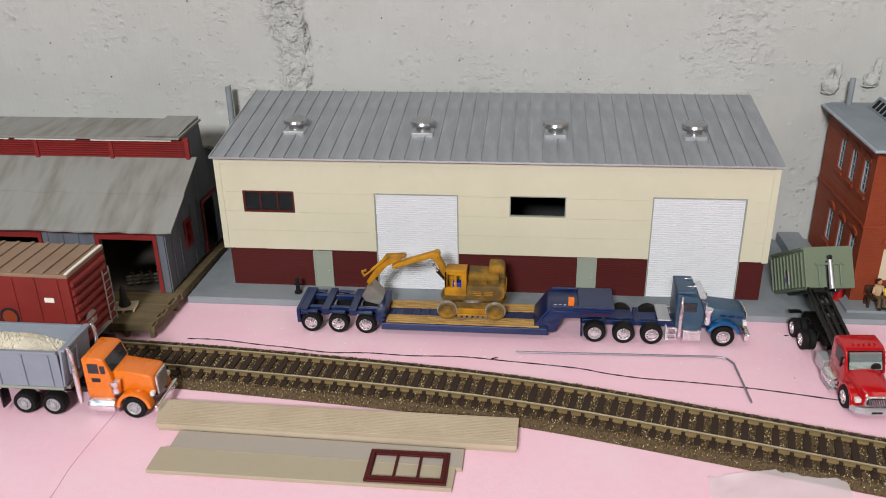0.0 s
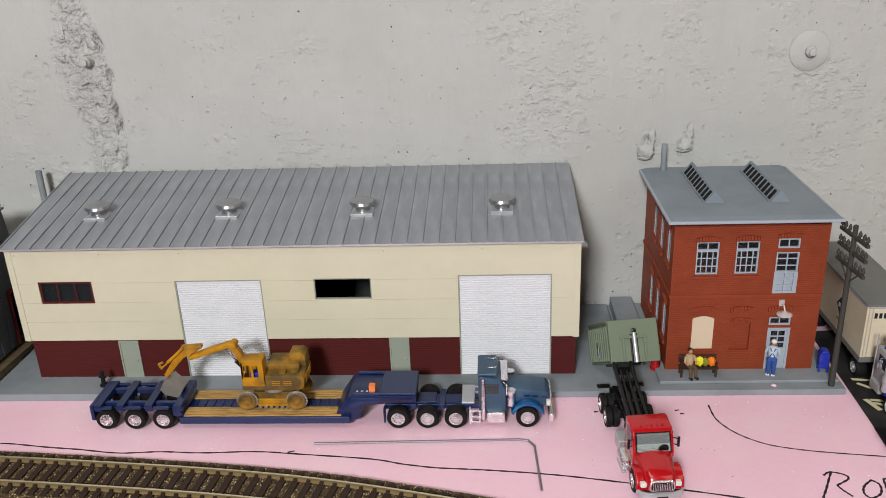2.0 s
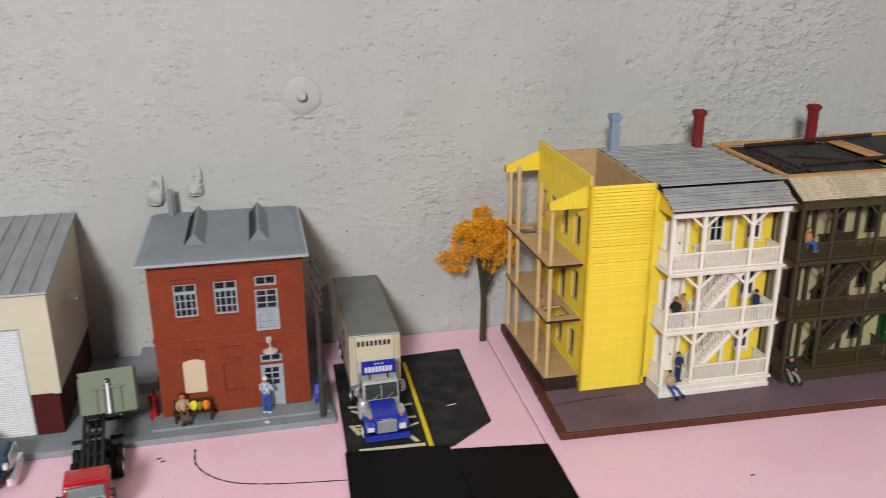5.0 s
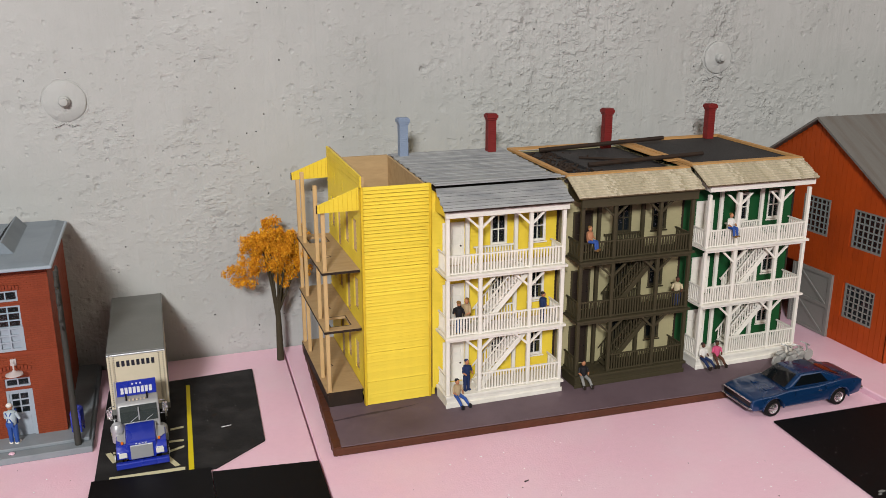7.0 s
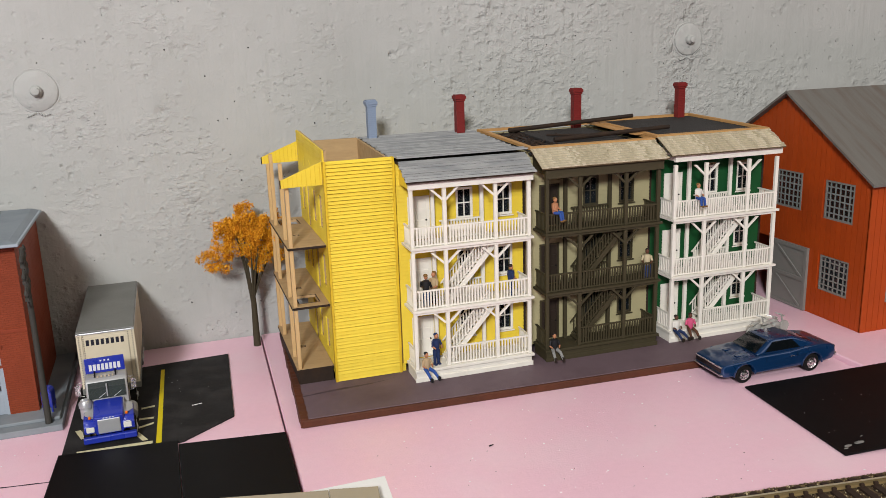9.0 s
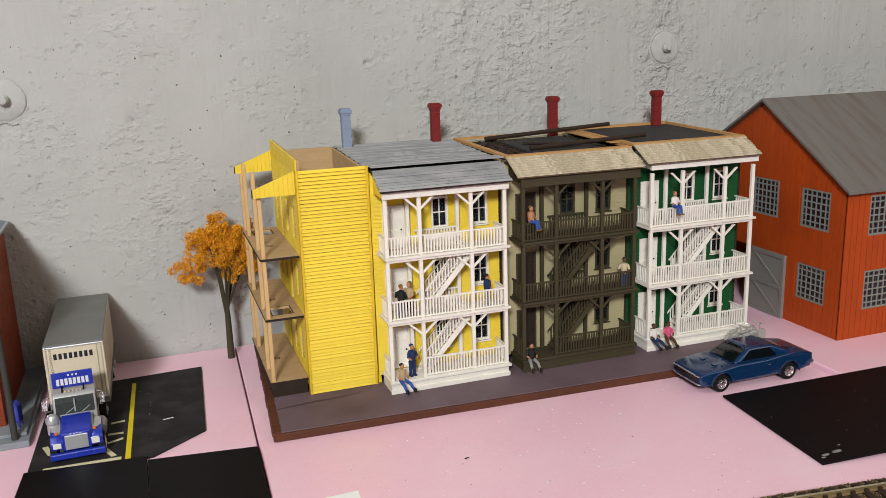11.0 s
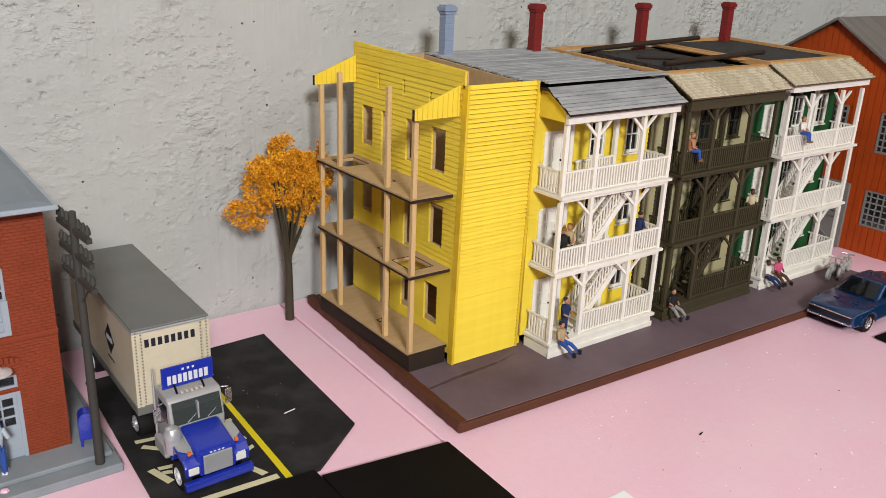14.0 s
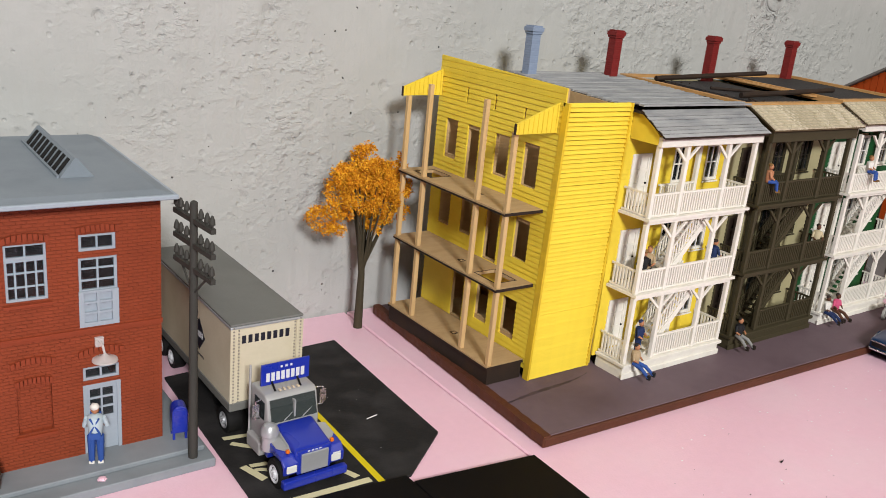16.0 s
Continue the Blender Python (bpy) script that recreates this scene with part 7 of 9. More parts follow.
    for i in range(3):
        bpart("step_tread", (-2.1, -1.3 + 0.07 * i, 0.3 + 0.16 * i, -1.0, -1.12 + 0.07 * i, 0.35 + 0.16 * i), SILVER, th, bevel=0.01)
    # hoist arms up to the container
    for y in (-0.5, 0.34):
        side_shape("hoist_arm", [(-2.6, 1.18), (-2.6, 1.42), (-6.9, 2.62), (-7.0, 2.36)], y, y + 0.16, BLACK, th, bevel=0.02)
    for x, z in ((-3.2, 1.28), (-4.6, 1.65), (-5.9, 2.0)):
        bpart("hoist_cross", (x, -0.34, z, x + 0.25, 0.34, z + 0.25), BLACK, th)
    bpart("hoist_head", (-6.9, -0.3, 2.1, -6.4, 0.3, 2.6), BLACK, th)
    for y in (-0.18, 0.12):
        bm = bmesh.new()
        rod(bm, (-3.0, y, 1.35), (-4.9, y, 1.95), 0.14, 0.14, 12)
        rod(bm, (-4.9, y, 1.95), (-6.5, y, 2.4), 0.08, 0.08, 10)
        part("hoist_ram", bm, BLACK, th, smooth=True)
    return th


def container():
    th = thing("roll_off_container", "grey-green ribbed roll-off container tilted off the truck", "container")
    th.matrix_basis = place(22.72, 40.1, 2.45, 98, 0, 0) @ Matrix.Rotation(radians(30.5), 4, "Y")
    L, W, H = 4.05, 1.27, 2.05
    bpart("floor_pan", (0.0, -W, 0, L, W, 0.12), ARMY, th)
    for y in (-W, W - 0.1):
        s = bpart("side_panel", (0.1, y, 0.121, L, y + 0.1, H), ARMY, th)
        for i in range(10):
            yy = y - 0.09 if y < 0 else y + 0.1
            bpart("rib", (0.12 + i * 0.42, yy, 0.15, 0.22 + i * 0.42, yy + 0.09, H - 0.12), ARMY, s, bevel=0.02)
        bpart("top_rail", (0.0, y - 0.06, H + 0.001, L, y + 0.16, H + 0.14), ARMY, th)
    bpart("front_panel", (-0.1, -W, 0, 0.1, W, H + 0.14), ARMY, th)
    for y in (-0.62, 0.5):
        bpart("front_channel", (-0.2, y, 0.15, -0.102, y + 0.12, 1.35), ARMY, th)
    bpart("front_channel", (-0.2, -0.75, 1.22, -0.102, 0.75, 1.36), ARMY, th)
    bpart("lift_recess", (-0.115, -0.2, 0.0, -0.101, 0.2, 1.45), BLACK, th, bevel=0)
    bm = bmesh.new()
    rod(bm, (-0.24, 0.0, 0.0), (-0.2, 0.0, 1.5), 0.13, 0.1, 12)
    part("lift_rod", bm, SILVER, th, "silver lifting ram", smooth=True)
    bm = bmesh.new()
    lathe(bm, [(0.02, -0.3), (0.12, -0.28), (0.12, -0.12), (0.02, -0.1)], (0, 0, 1.62), "x", 12)
    part("hook_eye", bm, BLACK, th)
    for k, (c, z0, z1) in enumerate(((WHITE, 0.35, 1.1), (OXBLOOD, 0.8, 1.15), (ROYAL, 0.5, 0.75))):
        bpart("sticker", (1.45 + 0.16 * k, W + 0.19, z0, 1.58 + 0.16 * k, W + 0.195, z1), c, th, bevel=0)
        bpart("sticker", (1.45 + 0.16 * k, -W - 0.195, z0, 1.58 + 0.16 * k, -W - 0.19, z1), c, th, bevel=0)
    for y in (-0.55, 0.35):
        bpart("skid", (0.2, y, -0.16, L, y + 0.2, -0.002), BLACK, th)
    return th


def gravel_truck():
    th = thing("gravel_truck", "gloss orange truck with a grey dump body full of white gravel", "truck", -10.36, 30.75, 0)
    kit = wheel_kit(0.55, 0.32, SILVER)
    kit2 = wheel_kit(0.55, 0.55, SILVER)
    for y, far in ((-1.0, False), (1.0, True)):
        add_wheel(th, kit, 0, y, 0.55, far)
        for x in (-3.85, -5.25):
            add_wheel(th, kit2, x, y * 0.92, 0.55, far)
    for y in (-0.42, 0.27):
        bpart("chassis_rail", (-6.2, y, 0.8, 0.9, y + 0.15, 1.1), BLACK, th)
    cab = side_shape("cab", [(-2.2, 0.95), (-0.95, 0.95), (-0.95, 2.2), (-1.18, 2.88), (-1.35, 2.97), (-2.1, 3.0), (-2.2, 2.92)], -0.95, 0.95, ORANGE, th, bevel=0.1, segments=3)
    side_shape("hood", [(-0.97, 1.0), (0.88, 1.0), (0.9, 1.85), (0.75, 2.02), (-0.97, 2.25)], -0.7, 0.7, ORANGE, th, bevel=0.12, segments=3)
    for y in (-1.18, 0.68):
        pts = [(0.82 * math.cos(radians(a)), 0.55 + 0.82 * math.sin(radians(a))) for a in range(0, 181, 12)]
        inner = [(0.64 * math.cos(radians(a)), 0.55 + 0.64 * math.sin(radians(a))) for a in range(180, -1, -12)]
        side_shape("fender", pts + inner, y, y + 0.5, ORANGE, th, bevel=0.05)
    bm = bmesh.new()
    prism(bm, [(-0.94, 2.24), (-0.9, 2.25), (-1.14, 2.85), (-1.19, 2.83)], -0.78, 0.78, "y")
    part("windscreen", bm, GLASS_DARK, cab)
    for y in (-0.965, 0.955):
        bpart("side_window", (-1.95, y, 2.2, -1.45, y + 0.01, 2.7), GLASS_DARK, cab, bevel=0)
        bpart("quarter_window", (-1.38, y, 2.2, -1.15, y + 0.01, 2.6), GLASS_DARK, cab, bevel=0)
        bpart("door_badge", (-1.85, y - 0.004 if y < 0 else y, 1.75, -1.45, y + 0.014, 1.95), INK_BLUE, cab, bevel=0)
    bpart("grille", (0.9, -0.55, 0.95, 1.0, 0.55, 1.95), CHROME, th, bevel=0.04)
    for i in range(10):
        bpart("grille_bar", (1.001, -0.48 + 0.1 * i, 1.0, 1.02, -0.45 + 0.1 * i, 1.9), RUST, th, bevel=0)
    bpart("bumper", (0.95, -1.15, 0.4, 1.15, 1.15, 0.75), CHROME, th, bevel=0.06)
    for y in (-0.95, 0.72):
        bpart("headlight", (0.75, y, 1.1, 0.95, y + 0.24, 1.32), LAMP_WHITE, th, bevel=0.04)
    for y in (-1.1, 1.1):
        bm = bmesh.new()
        lathe(bm, [(0.1, 0.7), (0.12, 1.0), (0.12, 2.6), (0.09, 2.65), (0.09, 3.3)], (-2.5, y, 0), "z", 12)
        rod(bm, (-2.5, y, 3.28), (-2.62, y, 3.6), 0.09, 0.08, 12)
        part("exhaust_pipe", bm, CHROME, th, smooth=True)
        bm = bmesh.new()
        lathe(bm, [(0.05, -2.1), (0.33, -2.08), (0.35, -1.9), (0.35, -0.95), (0.33, -0.85), (0.05, -0.83)], (0, y * 0.9, 0.62), "x", 18)
        part("fuel_tank", bm, CHROME, th, smooth=True)
        bm = bmesh.new()
        lathe(bm, [(0.05, 1.2), (0.22, 1.25), (0.22, 1.6), (0.26, 1.65), (0.26, 1.85), (0.06, 1.9)], (-0.8, y * 0.82, 0), "z", 14)
        part("air_cleaner", bm, CHROME, th, smooth=True)
    # dump body
    bx0, bx1, z0, z1, w = -12.5, -3.1, 1.55, 3.3, 1.22
    bpart("body_floor", (bx0, -w + 0.2, z0 - 0.2, bx1 + 0.2, w - 0.2, z0), RUST, th)
    for y in (-w, w - 0.1):
        s = bpart("body_side", (bx0, y, z0, bx1, y + 0.1, z1), BED_GREY, th)
        for i in range(8):
            yy = y - 0.07 if y < 0 else y + 0.1
            bpart("rib", (bx1 - 0.5 - 1.25 * i, yy, z0 + 0.05, bx1 - 0.4 - 1.25 * i, yy + 0.07, z1 - 0.1), BED_GREY, s, bevel=0.01, segments=1)
    bpart("body_rim", (bx0, -w - 0.08, z1 + 0.001, bx1, -w + 0.12, z1 + 0.1), BED_GREY, th)
    bpart("body_rim", (bx0, w - 0.12, z1 + 0.001, bx1, w + 0.08, z1 + 0.1), BED_GREY, th)
    bpart("body_base", (bx0, -w - 0.03, z0 - 0.15, bx1, w + 0.03, z0 - 0.001), SAGE, th)
    side_shape("head_board", [(bx1, z0 + 0.05), (bx1 + 0.1, z0 + 0.05), (bx1 + 0.25, z1 + 0.1), (bx1 + 0.12, z1 + 0.12)], -w, w, BED_GREY, th, bevel=0.03)
    bpart("cab_guard", (bx1 + 0.1, -w, z1 + 0.1, bx1 + 0.4, w, z1 + 0.2), BED_GREY, th)
    bm = bmesh.new()
    tube(bm, [(bx1 + 0.3, -0.9, z0 + 0.6), (bx1 + 0.35, -0.9, z1 - 0.1), (bx1 + 0.35, -0.2, z1 - 0.1), (bx1 + 0.3, -0.2, z0 + 0.4)], 0.05)
    part("guard_rail", bm, BED_GREY, th)
    bpart("mud_flap", (-6.35, -1.2, 0.25, -6.28, -0.6, 1.2), BLACK, th, bevel=0.01)
    random.seed(3)
    bm = bmesh.new()
    n = 30
    g = {}
    for i in range(n + 1):
        for j in range(11):
            x, y = bx0 + 0.1 + (bx1 - bx0 - 0.9) * i / n, -w + 0.12 + (2 * w - 0.24) * j / 10
            edge = min(1.0, (n - i) / 5)
            g[i, j] = bm.verts.new((x, y, z0 + 0.9 + 0.75 * edge * (1 - (y / w) ** 2 * 0.6) + 0.06 * random.random()))
    for i in range(n):
        for j in range(10):
            bm.faces.new((g[i, j], g[i + 1, j], g[i + 1, j + 1], g[i, j + 1]))
    part("gravel_heap", bm, STONE, th, "heap of fine white gravel")
    bm = bmesh.new()
    for k in range(1500):
        x, y = random.uniform(-8.5, bx1 - 0.75), random.uniform(-w + 0.13, w - 0.13)
        edge = min(1.0, (bx1 - 0.8 - x) / 1.6)
        z = z0 + 0.95 + 0.75 * max(0, edge) * (1 - (y / w) ** 2 * 0.6)
        r, q0 = random.uniform(0.06, 0.11), random.uniform(0, 6.3)
        v = [bm.verts.new((x + r * math.cos(q0 + d), y + r * math.sin(q0 + d), z - 0.5 * r)) for d in (0, 2.1, 4.2)] + [bm.verts.new((x, y, z + r * random.uniform(0.5, 1.0)))]
        for f in ((0, 1, 3), (1, 2, 3), (2, 0, 3)):
            bm.faces.new([v[q] for q in f])
    tagged(part("loose_gravel", bm, STONE, th), kind="stuff")
    return th


def box_lorry():
    th = thing("highway_tractor", "royal blue and silver-grey highway truck tractor with a blue roof sign", "truck", 36.1, 38.85, 0, -88.5)
    kit = wheel_kit(0.52, 0.32, WHITE)
    kit2 = wheel_kit(0.52, 0.55, SILVER)
    for y, far in ((-1.02, False), (1.02, True)):
        add_wheel(th, kit, 0, y, 0.52, far)
        add_wheel(th, kit2, -4.0, y * 0.92, 0.52, far)
    for y in (-0.42, 0.27):
        bpart("chassis_rail", (-5.2, y, 0.75, 0.42, y + 0.15, 1.05), BLACK, th)
    cab = side_shape("cab", [(-2.4, 0.75), (-0.95, 0.75), (-0.95, 1.75), (-1.15, 2.6), (-1.3, 2.72), (-2.3, 2.75), (-2.4, 2.65)], -0.95, 0.95, SILVER_GREY, th, "silver-grey cab", bevel=0.09, segments=3)
    side_shape("hood", [(-0.97, 0.7), (0.5, 0.7), (0.55, 1.33), (0.4, 1.48), (-0.97, 1.78)], -0.68, 0.68, ROYAL, th, bevel=0.1, segments=3)
    for y in (-1.12, 0.58):
        side_shape("fender", [(-0.85, 0.75), (-0.62, 0.75), (-0.55, 1.0), (-0.3, 1.12), (0.3, 1.12), (0.46, 0.95), (0.48, 0.7), (0.56, 0.7), (0.58, 1.05), (0.36, 1.3), (-0.7, 1.44)], y, y + 0.54, ROYAL, th, bevel=0.05)
    for y in (-0.72, 0.685):
        part("hood_wedge", bm_prism([(-0.92, 1.2), (0.25, 1.28), (0.0, 1.48), (-0.92, 1.72)], y, y + 0.035, "y"), SILVER_GREY, th, "silver-grey wedge on the hood side", bevel=0.01)
    for k in (-1, 1):
        bm = bmesh.new()
        prism(bm, [(-0.86, k * 0.71), (0.28, k * 0.71), (-0.1, k * 1.08), (-0.72, k * 1.08)], 0.0, 0.03, "z")
        for v in bm.verts:
            v.co.z += 1.455 - 0.132 * (v.co.x + 0.7)
        part("fender_top", bm, SILVER_GREY, th, "silver-grey top of the blue fender")
    bm = bmesh.new()
    lathe(bm, [(0.04, 0.8), (0.04, 3.4), (0.03, 3.42)], (-2.3, -1.0, 0), "z", 10)
    part("exhaust_pipe", bm, SILVER_GREY, th, smooth=True)
    bm = bmesh.new()
    prism(bm, [(-0.93, 1.82), (-0.88, 1.83), (-1.1, 2.58), (-1.16, 2.56)], -0.84, 0.84, "y")
    part("windscreen", bm, glass("grey_windscreen", "3c4241", 0.06, 0.85), cab, "dusty grey windscreen")
    bpart("centre_post", (-1.1, -0.03, 1.85, -0.9, 0.03, 2.5), SILVER_GREY, cab, bevel=0)
    for y in (-0.4, 0.3):
        bm = bmesh.new()
        rod(bm, (-0.88, y, 1.85), (-0.98, y + 0.4, 2.1), 0.02, 0.02, 5)
        part("wiper", bm, SILVER, cab)
    for y in (-0.965, 0.955):
        bpart("side_window", (-2.0, y, 1.8, -1.25, y + 0.01, 2.45), GLASS_DARK, cab, bevel=0)
    for i in range(5):
        bpart("roof_light", (-1.45, -0.4 + 0.17 * i, 2.74, -1.3, -0.32 + 0.17 * i, 2.8), BOARD, cab, bevel=0.01)
    bpart("grille", (0.54, -0.5, 0.66, 0.62, 0.5, 1.36), SILVER, th, "silver mesh grille", bevel=0.03)
    bpart("grille_surround", (0.44, -0.62, 0.6, 0.55, 0.62, 1.45), ROYAL, th, bevel=0.04)
    for i in range(4):
        bpart("badge_bar", (0.552, -0.26 + 0.14 * i, 1.385, 0.562, -0.18 + 0.14 * i, 1.43), WHITE, th, bevel=0)
    bpart("bumper", (0.5, -1.18, 0.28, 0.76, 1.18, 0.58), ROYAL, th, bevel=0.05)
    for y in (-1.02, 0.62):
        bpart("headlight", (0.55, y, 0.78, 0.62, y + 0.36, 1.04), LAMP_WHITE, th, bevel=0.03)
        bpart("indicator", (0.2, y + 0.12, 1.33, 0.32, y + 0.24, 1.46), AMBER, th, bevel=0.03)
    bpart("badge_bar", (0.622, 0.66, 1.07, 0.628, 0.94, 1.13), WHITE, th, bevel=0)
    for y in (-1.3, 1.22):
        bm = bmesh.new()
        tube(bm, [(-1.3, y * 0.8, 1.9), (-1.2, y, 1.95), (-1.2, y, 2.6), (-1.3, y * 0.8, 2.6)], 0.022, 6)
        m = part("mirror", bm, CHROME, th)
        bpart("mirror_glass", (-1.23, y - 0.12, 2.0, -1.18, y + 0.12, 2.5), CHROME, m, bevel=0.01)
    bm = bmesh.new()
    lathe(bm, [(0.05, 1.0), (0.26, 1.05), (0.26, 1.55), (0.3, 1.6), (0.3, 1.8), (0.2, 1.95), (0.05, 2.0)], (-0.7, -1.02, 0), "z", 16)
    part("air_cleaner", bm, SILVER, th, "ribbed grey air cleaner", smooth=True)
    bpart("battery_box", (-2.2, -1.15, 0.5, -1.2, -0.7, 1.0), SILVER_GREY, th, bevel=0.06)
    bm = bmesh.new()
    lathe(bm, [(0.05, -2.3), (0.34, -2.28), (0.34, -1.2), (0.05, -1.18)], (0, 0.92, 0.6), "x", 16)
    part("fuel_tank", bm, SILVER, th, smooth=True)
    sign = bpart("roof_sign", (-1.75, -0.9, 2.85, -1.68, 0.9, 3.62), ROYAL, th, "blue roof sign with white lettering bars", bevel=0.01)
    for i in range(8):
        bpart("letter_bar", (-1.677, -0.72 + 0.185 * i, 2.98, -1.67, -0.59 + 0.185 * i, 3.3), WHITE, sign, bevel=0)
    for i in range(3):
        bpart("star_mark", (-1.677, -0.2 + 0.18 * i, 3.42, -1.67, -0.12 + 0.18 * i, 3.5), WHITE, sign, bevel=0)
    for y in (-0.5, 0.45):
        bm = bmesh.new()
        rod(bm, (-1.4, y, 2.72), (-1.7, y, 2.95), 0.04, 0.04, 6)
        part("sign_bracket", bm, BLACK, th)
    return th


def semi_trailer():
    th = thing("box_trailer", "soiled white box trailer with a grey roof and riveted front", "trailer", 36.12, 42.2, 0)
    w, L, z0, z1 = 1.36, 8.8, 1.28, 4.4
    bpart("body", (-w, 0.0, z0, w, L, z1), TRAILER, th, bevel=0.06)
    bpart("roof", (-w - 0.02, -0.03, z1 + 0.001, w + 0.02, L, z1 + 0.09), TRAILER_ROOF, th, bevel=0.05)
    bpart("bottom_rail", (-w - 0.04, -0.06, z0 - 0.12, w + 0.04, L, z0 + 0.2), TRAILER_ROOF, th)
    bpart("top_rail", (-w - 0.03, -0.05, z1 - 0.1, w + 0.03, L, z1 - 0.001), SILVER, th, "bright metal top rail", bevel=0.03)
    for x in (-w, w - 0.22):
        bpart("corner_post", (x - 0.02, -0.04, z0 + 0.13, x + 0.24, -0.002, z1 - 0.05), TRAILER, th, bevel=0.01)
    rv = bmesh.new()
    lathe(rv, [(0.035, 0.02), (0.035, -0.02), (0.015, -0.035)], (0, 0, 0), "y", 6)
    rv = finish(rv)
    rv.materials.append(RUST)
    for x in (-w + 0.1, -w + 0.3, w - 0.1, w - 0.3):
        for i in range(24):
            shared("rivet", rv, th, x, -0.04 if abs(x) > w - 0.2 else -0.005, z0 + 0.2 + i * 0.125)
    for i in range(8):
        bpart("letter_bar", (-0.95 + 0.235 * i, -0.012, 3.72, -0.8 + 0.235 * i, -0.003, 4.02), INK_BLUE, th, bevel=0)
    logo = part("logo_diamond", bm_prism([(2.4, 2.95), (3.0, 2.3), (3.6, 2.95), (3.0, 3.6)], -w - 0.012, -w - 0.003, "x"), INK_BLUE, th, "dark diamond-shaped emblem")
    for i in range(6):
        bpart("emblem_bar", (-w - 0.018, 2.62 + 0.13 * i, 2.85, -w - 0.013, 2.71 + 0.13 * i, 3.08), WHITE, logo, bevel=0)
    for i in range(9):
        bpart("caption_bar", (-w - 0.008, 2.55 + 0.1 * i, 2.08, -w - 0.003, 2.62 + 0.1 * i, 2.18), INK_BLUE, th, bevel=0)
    for y in (2.4, 2.55):
        bpart("landing_leg", (-0.9, y, 0.1, -0.75, y + 0.12, z0 - 0.12), BLACK, th, bevel=0.01)
    kit = wheel_kit(0.5, 0.5, WHITE)
    for x, r in ((-1.05, -90), (1.05, 90)):
        for y in (6.4, 7.7):
            wl = shared("wheel", kit[0], th, x, y, 0.5, r)
            shared("rim", kit[1], wl)
    bpart("bogie", (-0.9, 5.8, 0.5, 0.9, 8.3, z0 - 0.12), BLACK, th)
    return th


def muscle_car():
    th = thing("muscle_car", "metallic dark blue die-cast muscle car with chrome wheels", "car", 69.75, 34.45, 0, 180)
    kit = wheel_kit(0.5, 0.4, CHROME)
    for x in (2.15, -2.15):
        add_wheel(th, kit, x, 1.15, 0.5, True)
        add_wheel(th, kit, x, -1.15, 0.5)

    def arch(c, r):
        return [(c + r * math.cos(radians(a)), 0.45 + r * math.sin(radians(a))) for a in range(0, 181, 20)]
    low = [(3.3, 0.4), (3.4, 0.6), (3.42, 0.8), (3.36, 1.02), (3.1, 1.1), (2.1, 1.2), (1.1, 1.3), (0.2, 1.3), (-0.8, 1.31), (-1.7, 1.42), (-2.6, 1.45), (-3.5, 1.34), (-3.78, 1.22), (-3.85, 0.9), (-3.65, 0.5)]
    low += arch(-2.15, 0.62)[::-1] + arch(2.15, 0.62)[::-1]
    bm = bm_prism(low, -1.36, 1.36, "y")
    for v in bm.verts:
        x, z = v.co.x, v.co.z
        end = max(0.0, (x - 2.2) / 1.2, (-2.4 - x) / 1.4)
        v.co.y *= (1 - 0.09 * end * end) * (1 - 0.16 * max(0.0, z - 0.95)) * (1.02 if abs(abs(x) - 2.15) < 0.75 else 0.985)
    part("body", bm, CHAR_BLUE, th, bevel=0.09, segments=3, smooth=True)
    for c in (2.15, -2.15):
        for s in (1, -1):
            bm = bmesh.new()
            tube(bm, [(x, s * 1.375, z) for x, z in arch(c, 0.66)], 0.045)
            part("wheel_arch", bm, CHAR_BLUE, th, smooth=True)
    roof = bmesh.new()
    lo = [(1.25, 1.14), (-3.0, 1.12), (-3.0, -1.12), (1.25, -1.14)]
    hi = [(0.15, 0.86), (-1.25, 0.84), (-1.25, -0.84), (0.15, -0.86)]
    a = [roof.verts.new((x, y, 1.3)) for x, y in lo]
    b = [roof.verts.new((x, y, 1.98)) for x, y in hi]
    roof.faces.new(b)
    roof.faces.new(a[::-1])
    for i in range(4):
        roof.faces.new((a[i], a[(i + 1) % 4], b[(i + 1) % 4], b[i]))
    cabin = part("cabin", roof, CHAR_BLUE, th, bevel=0.14, segments=4, smooth=True)
    bm = bmesh.new()
    vs = [bm.verts.new(p) for p in ((1.2, 0.95, 1.38), (1.2, -0.95, 1.38), (0.32, -0.78, 1.94), (0.32, 0.78, 1.94))]
    bm.faces.new(vs)
    part("windscreen", bm, CAR_GLASS, cabin, at=place(0.035, 0, 0.02))
    bm = bmesh.new()
    vs = [bm.verts.new(p) for p in ((-2.7, 0.7, 1.43), (-2.7, -0.7, 1.43), (-1.45, -0.64, 1.9), (-1.45, 0.64, 1.9))]
    bm.faces.new(vs)
    part("rear_window", bm, CAR_GLASS, cabin, at=place(-0.03, 0, 0.02))
    for s in (1, -1):
        bm = bmesh.new()
        vs = [bm.verts.new(p) for p in ((0.75, s * 1.1, 1.42), (-1.5, s * 1.1, 1.42), (-1.1, s * 0.905, 1.87), (0.15, s * 0.905, 1.87))]
        bm.faces.new(vs)
        part("side_window", bm, CAR_GLASS, cabin, at=place(0, s * 0.03, 0.01))
    bpart("grille", (3.37, -1.08, 0.68, 3.46, 1.08, 0.93), BLACK, th, bevel=0.03)
    bpart("front_bumper", (3.3, -1.18, 0.5, 3.52, 1.18, 0.61), CHROME, th, bevel=0.06)
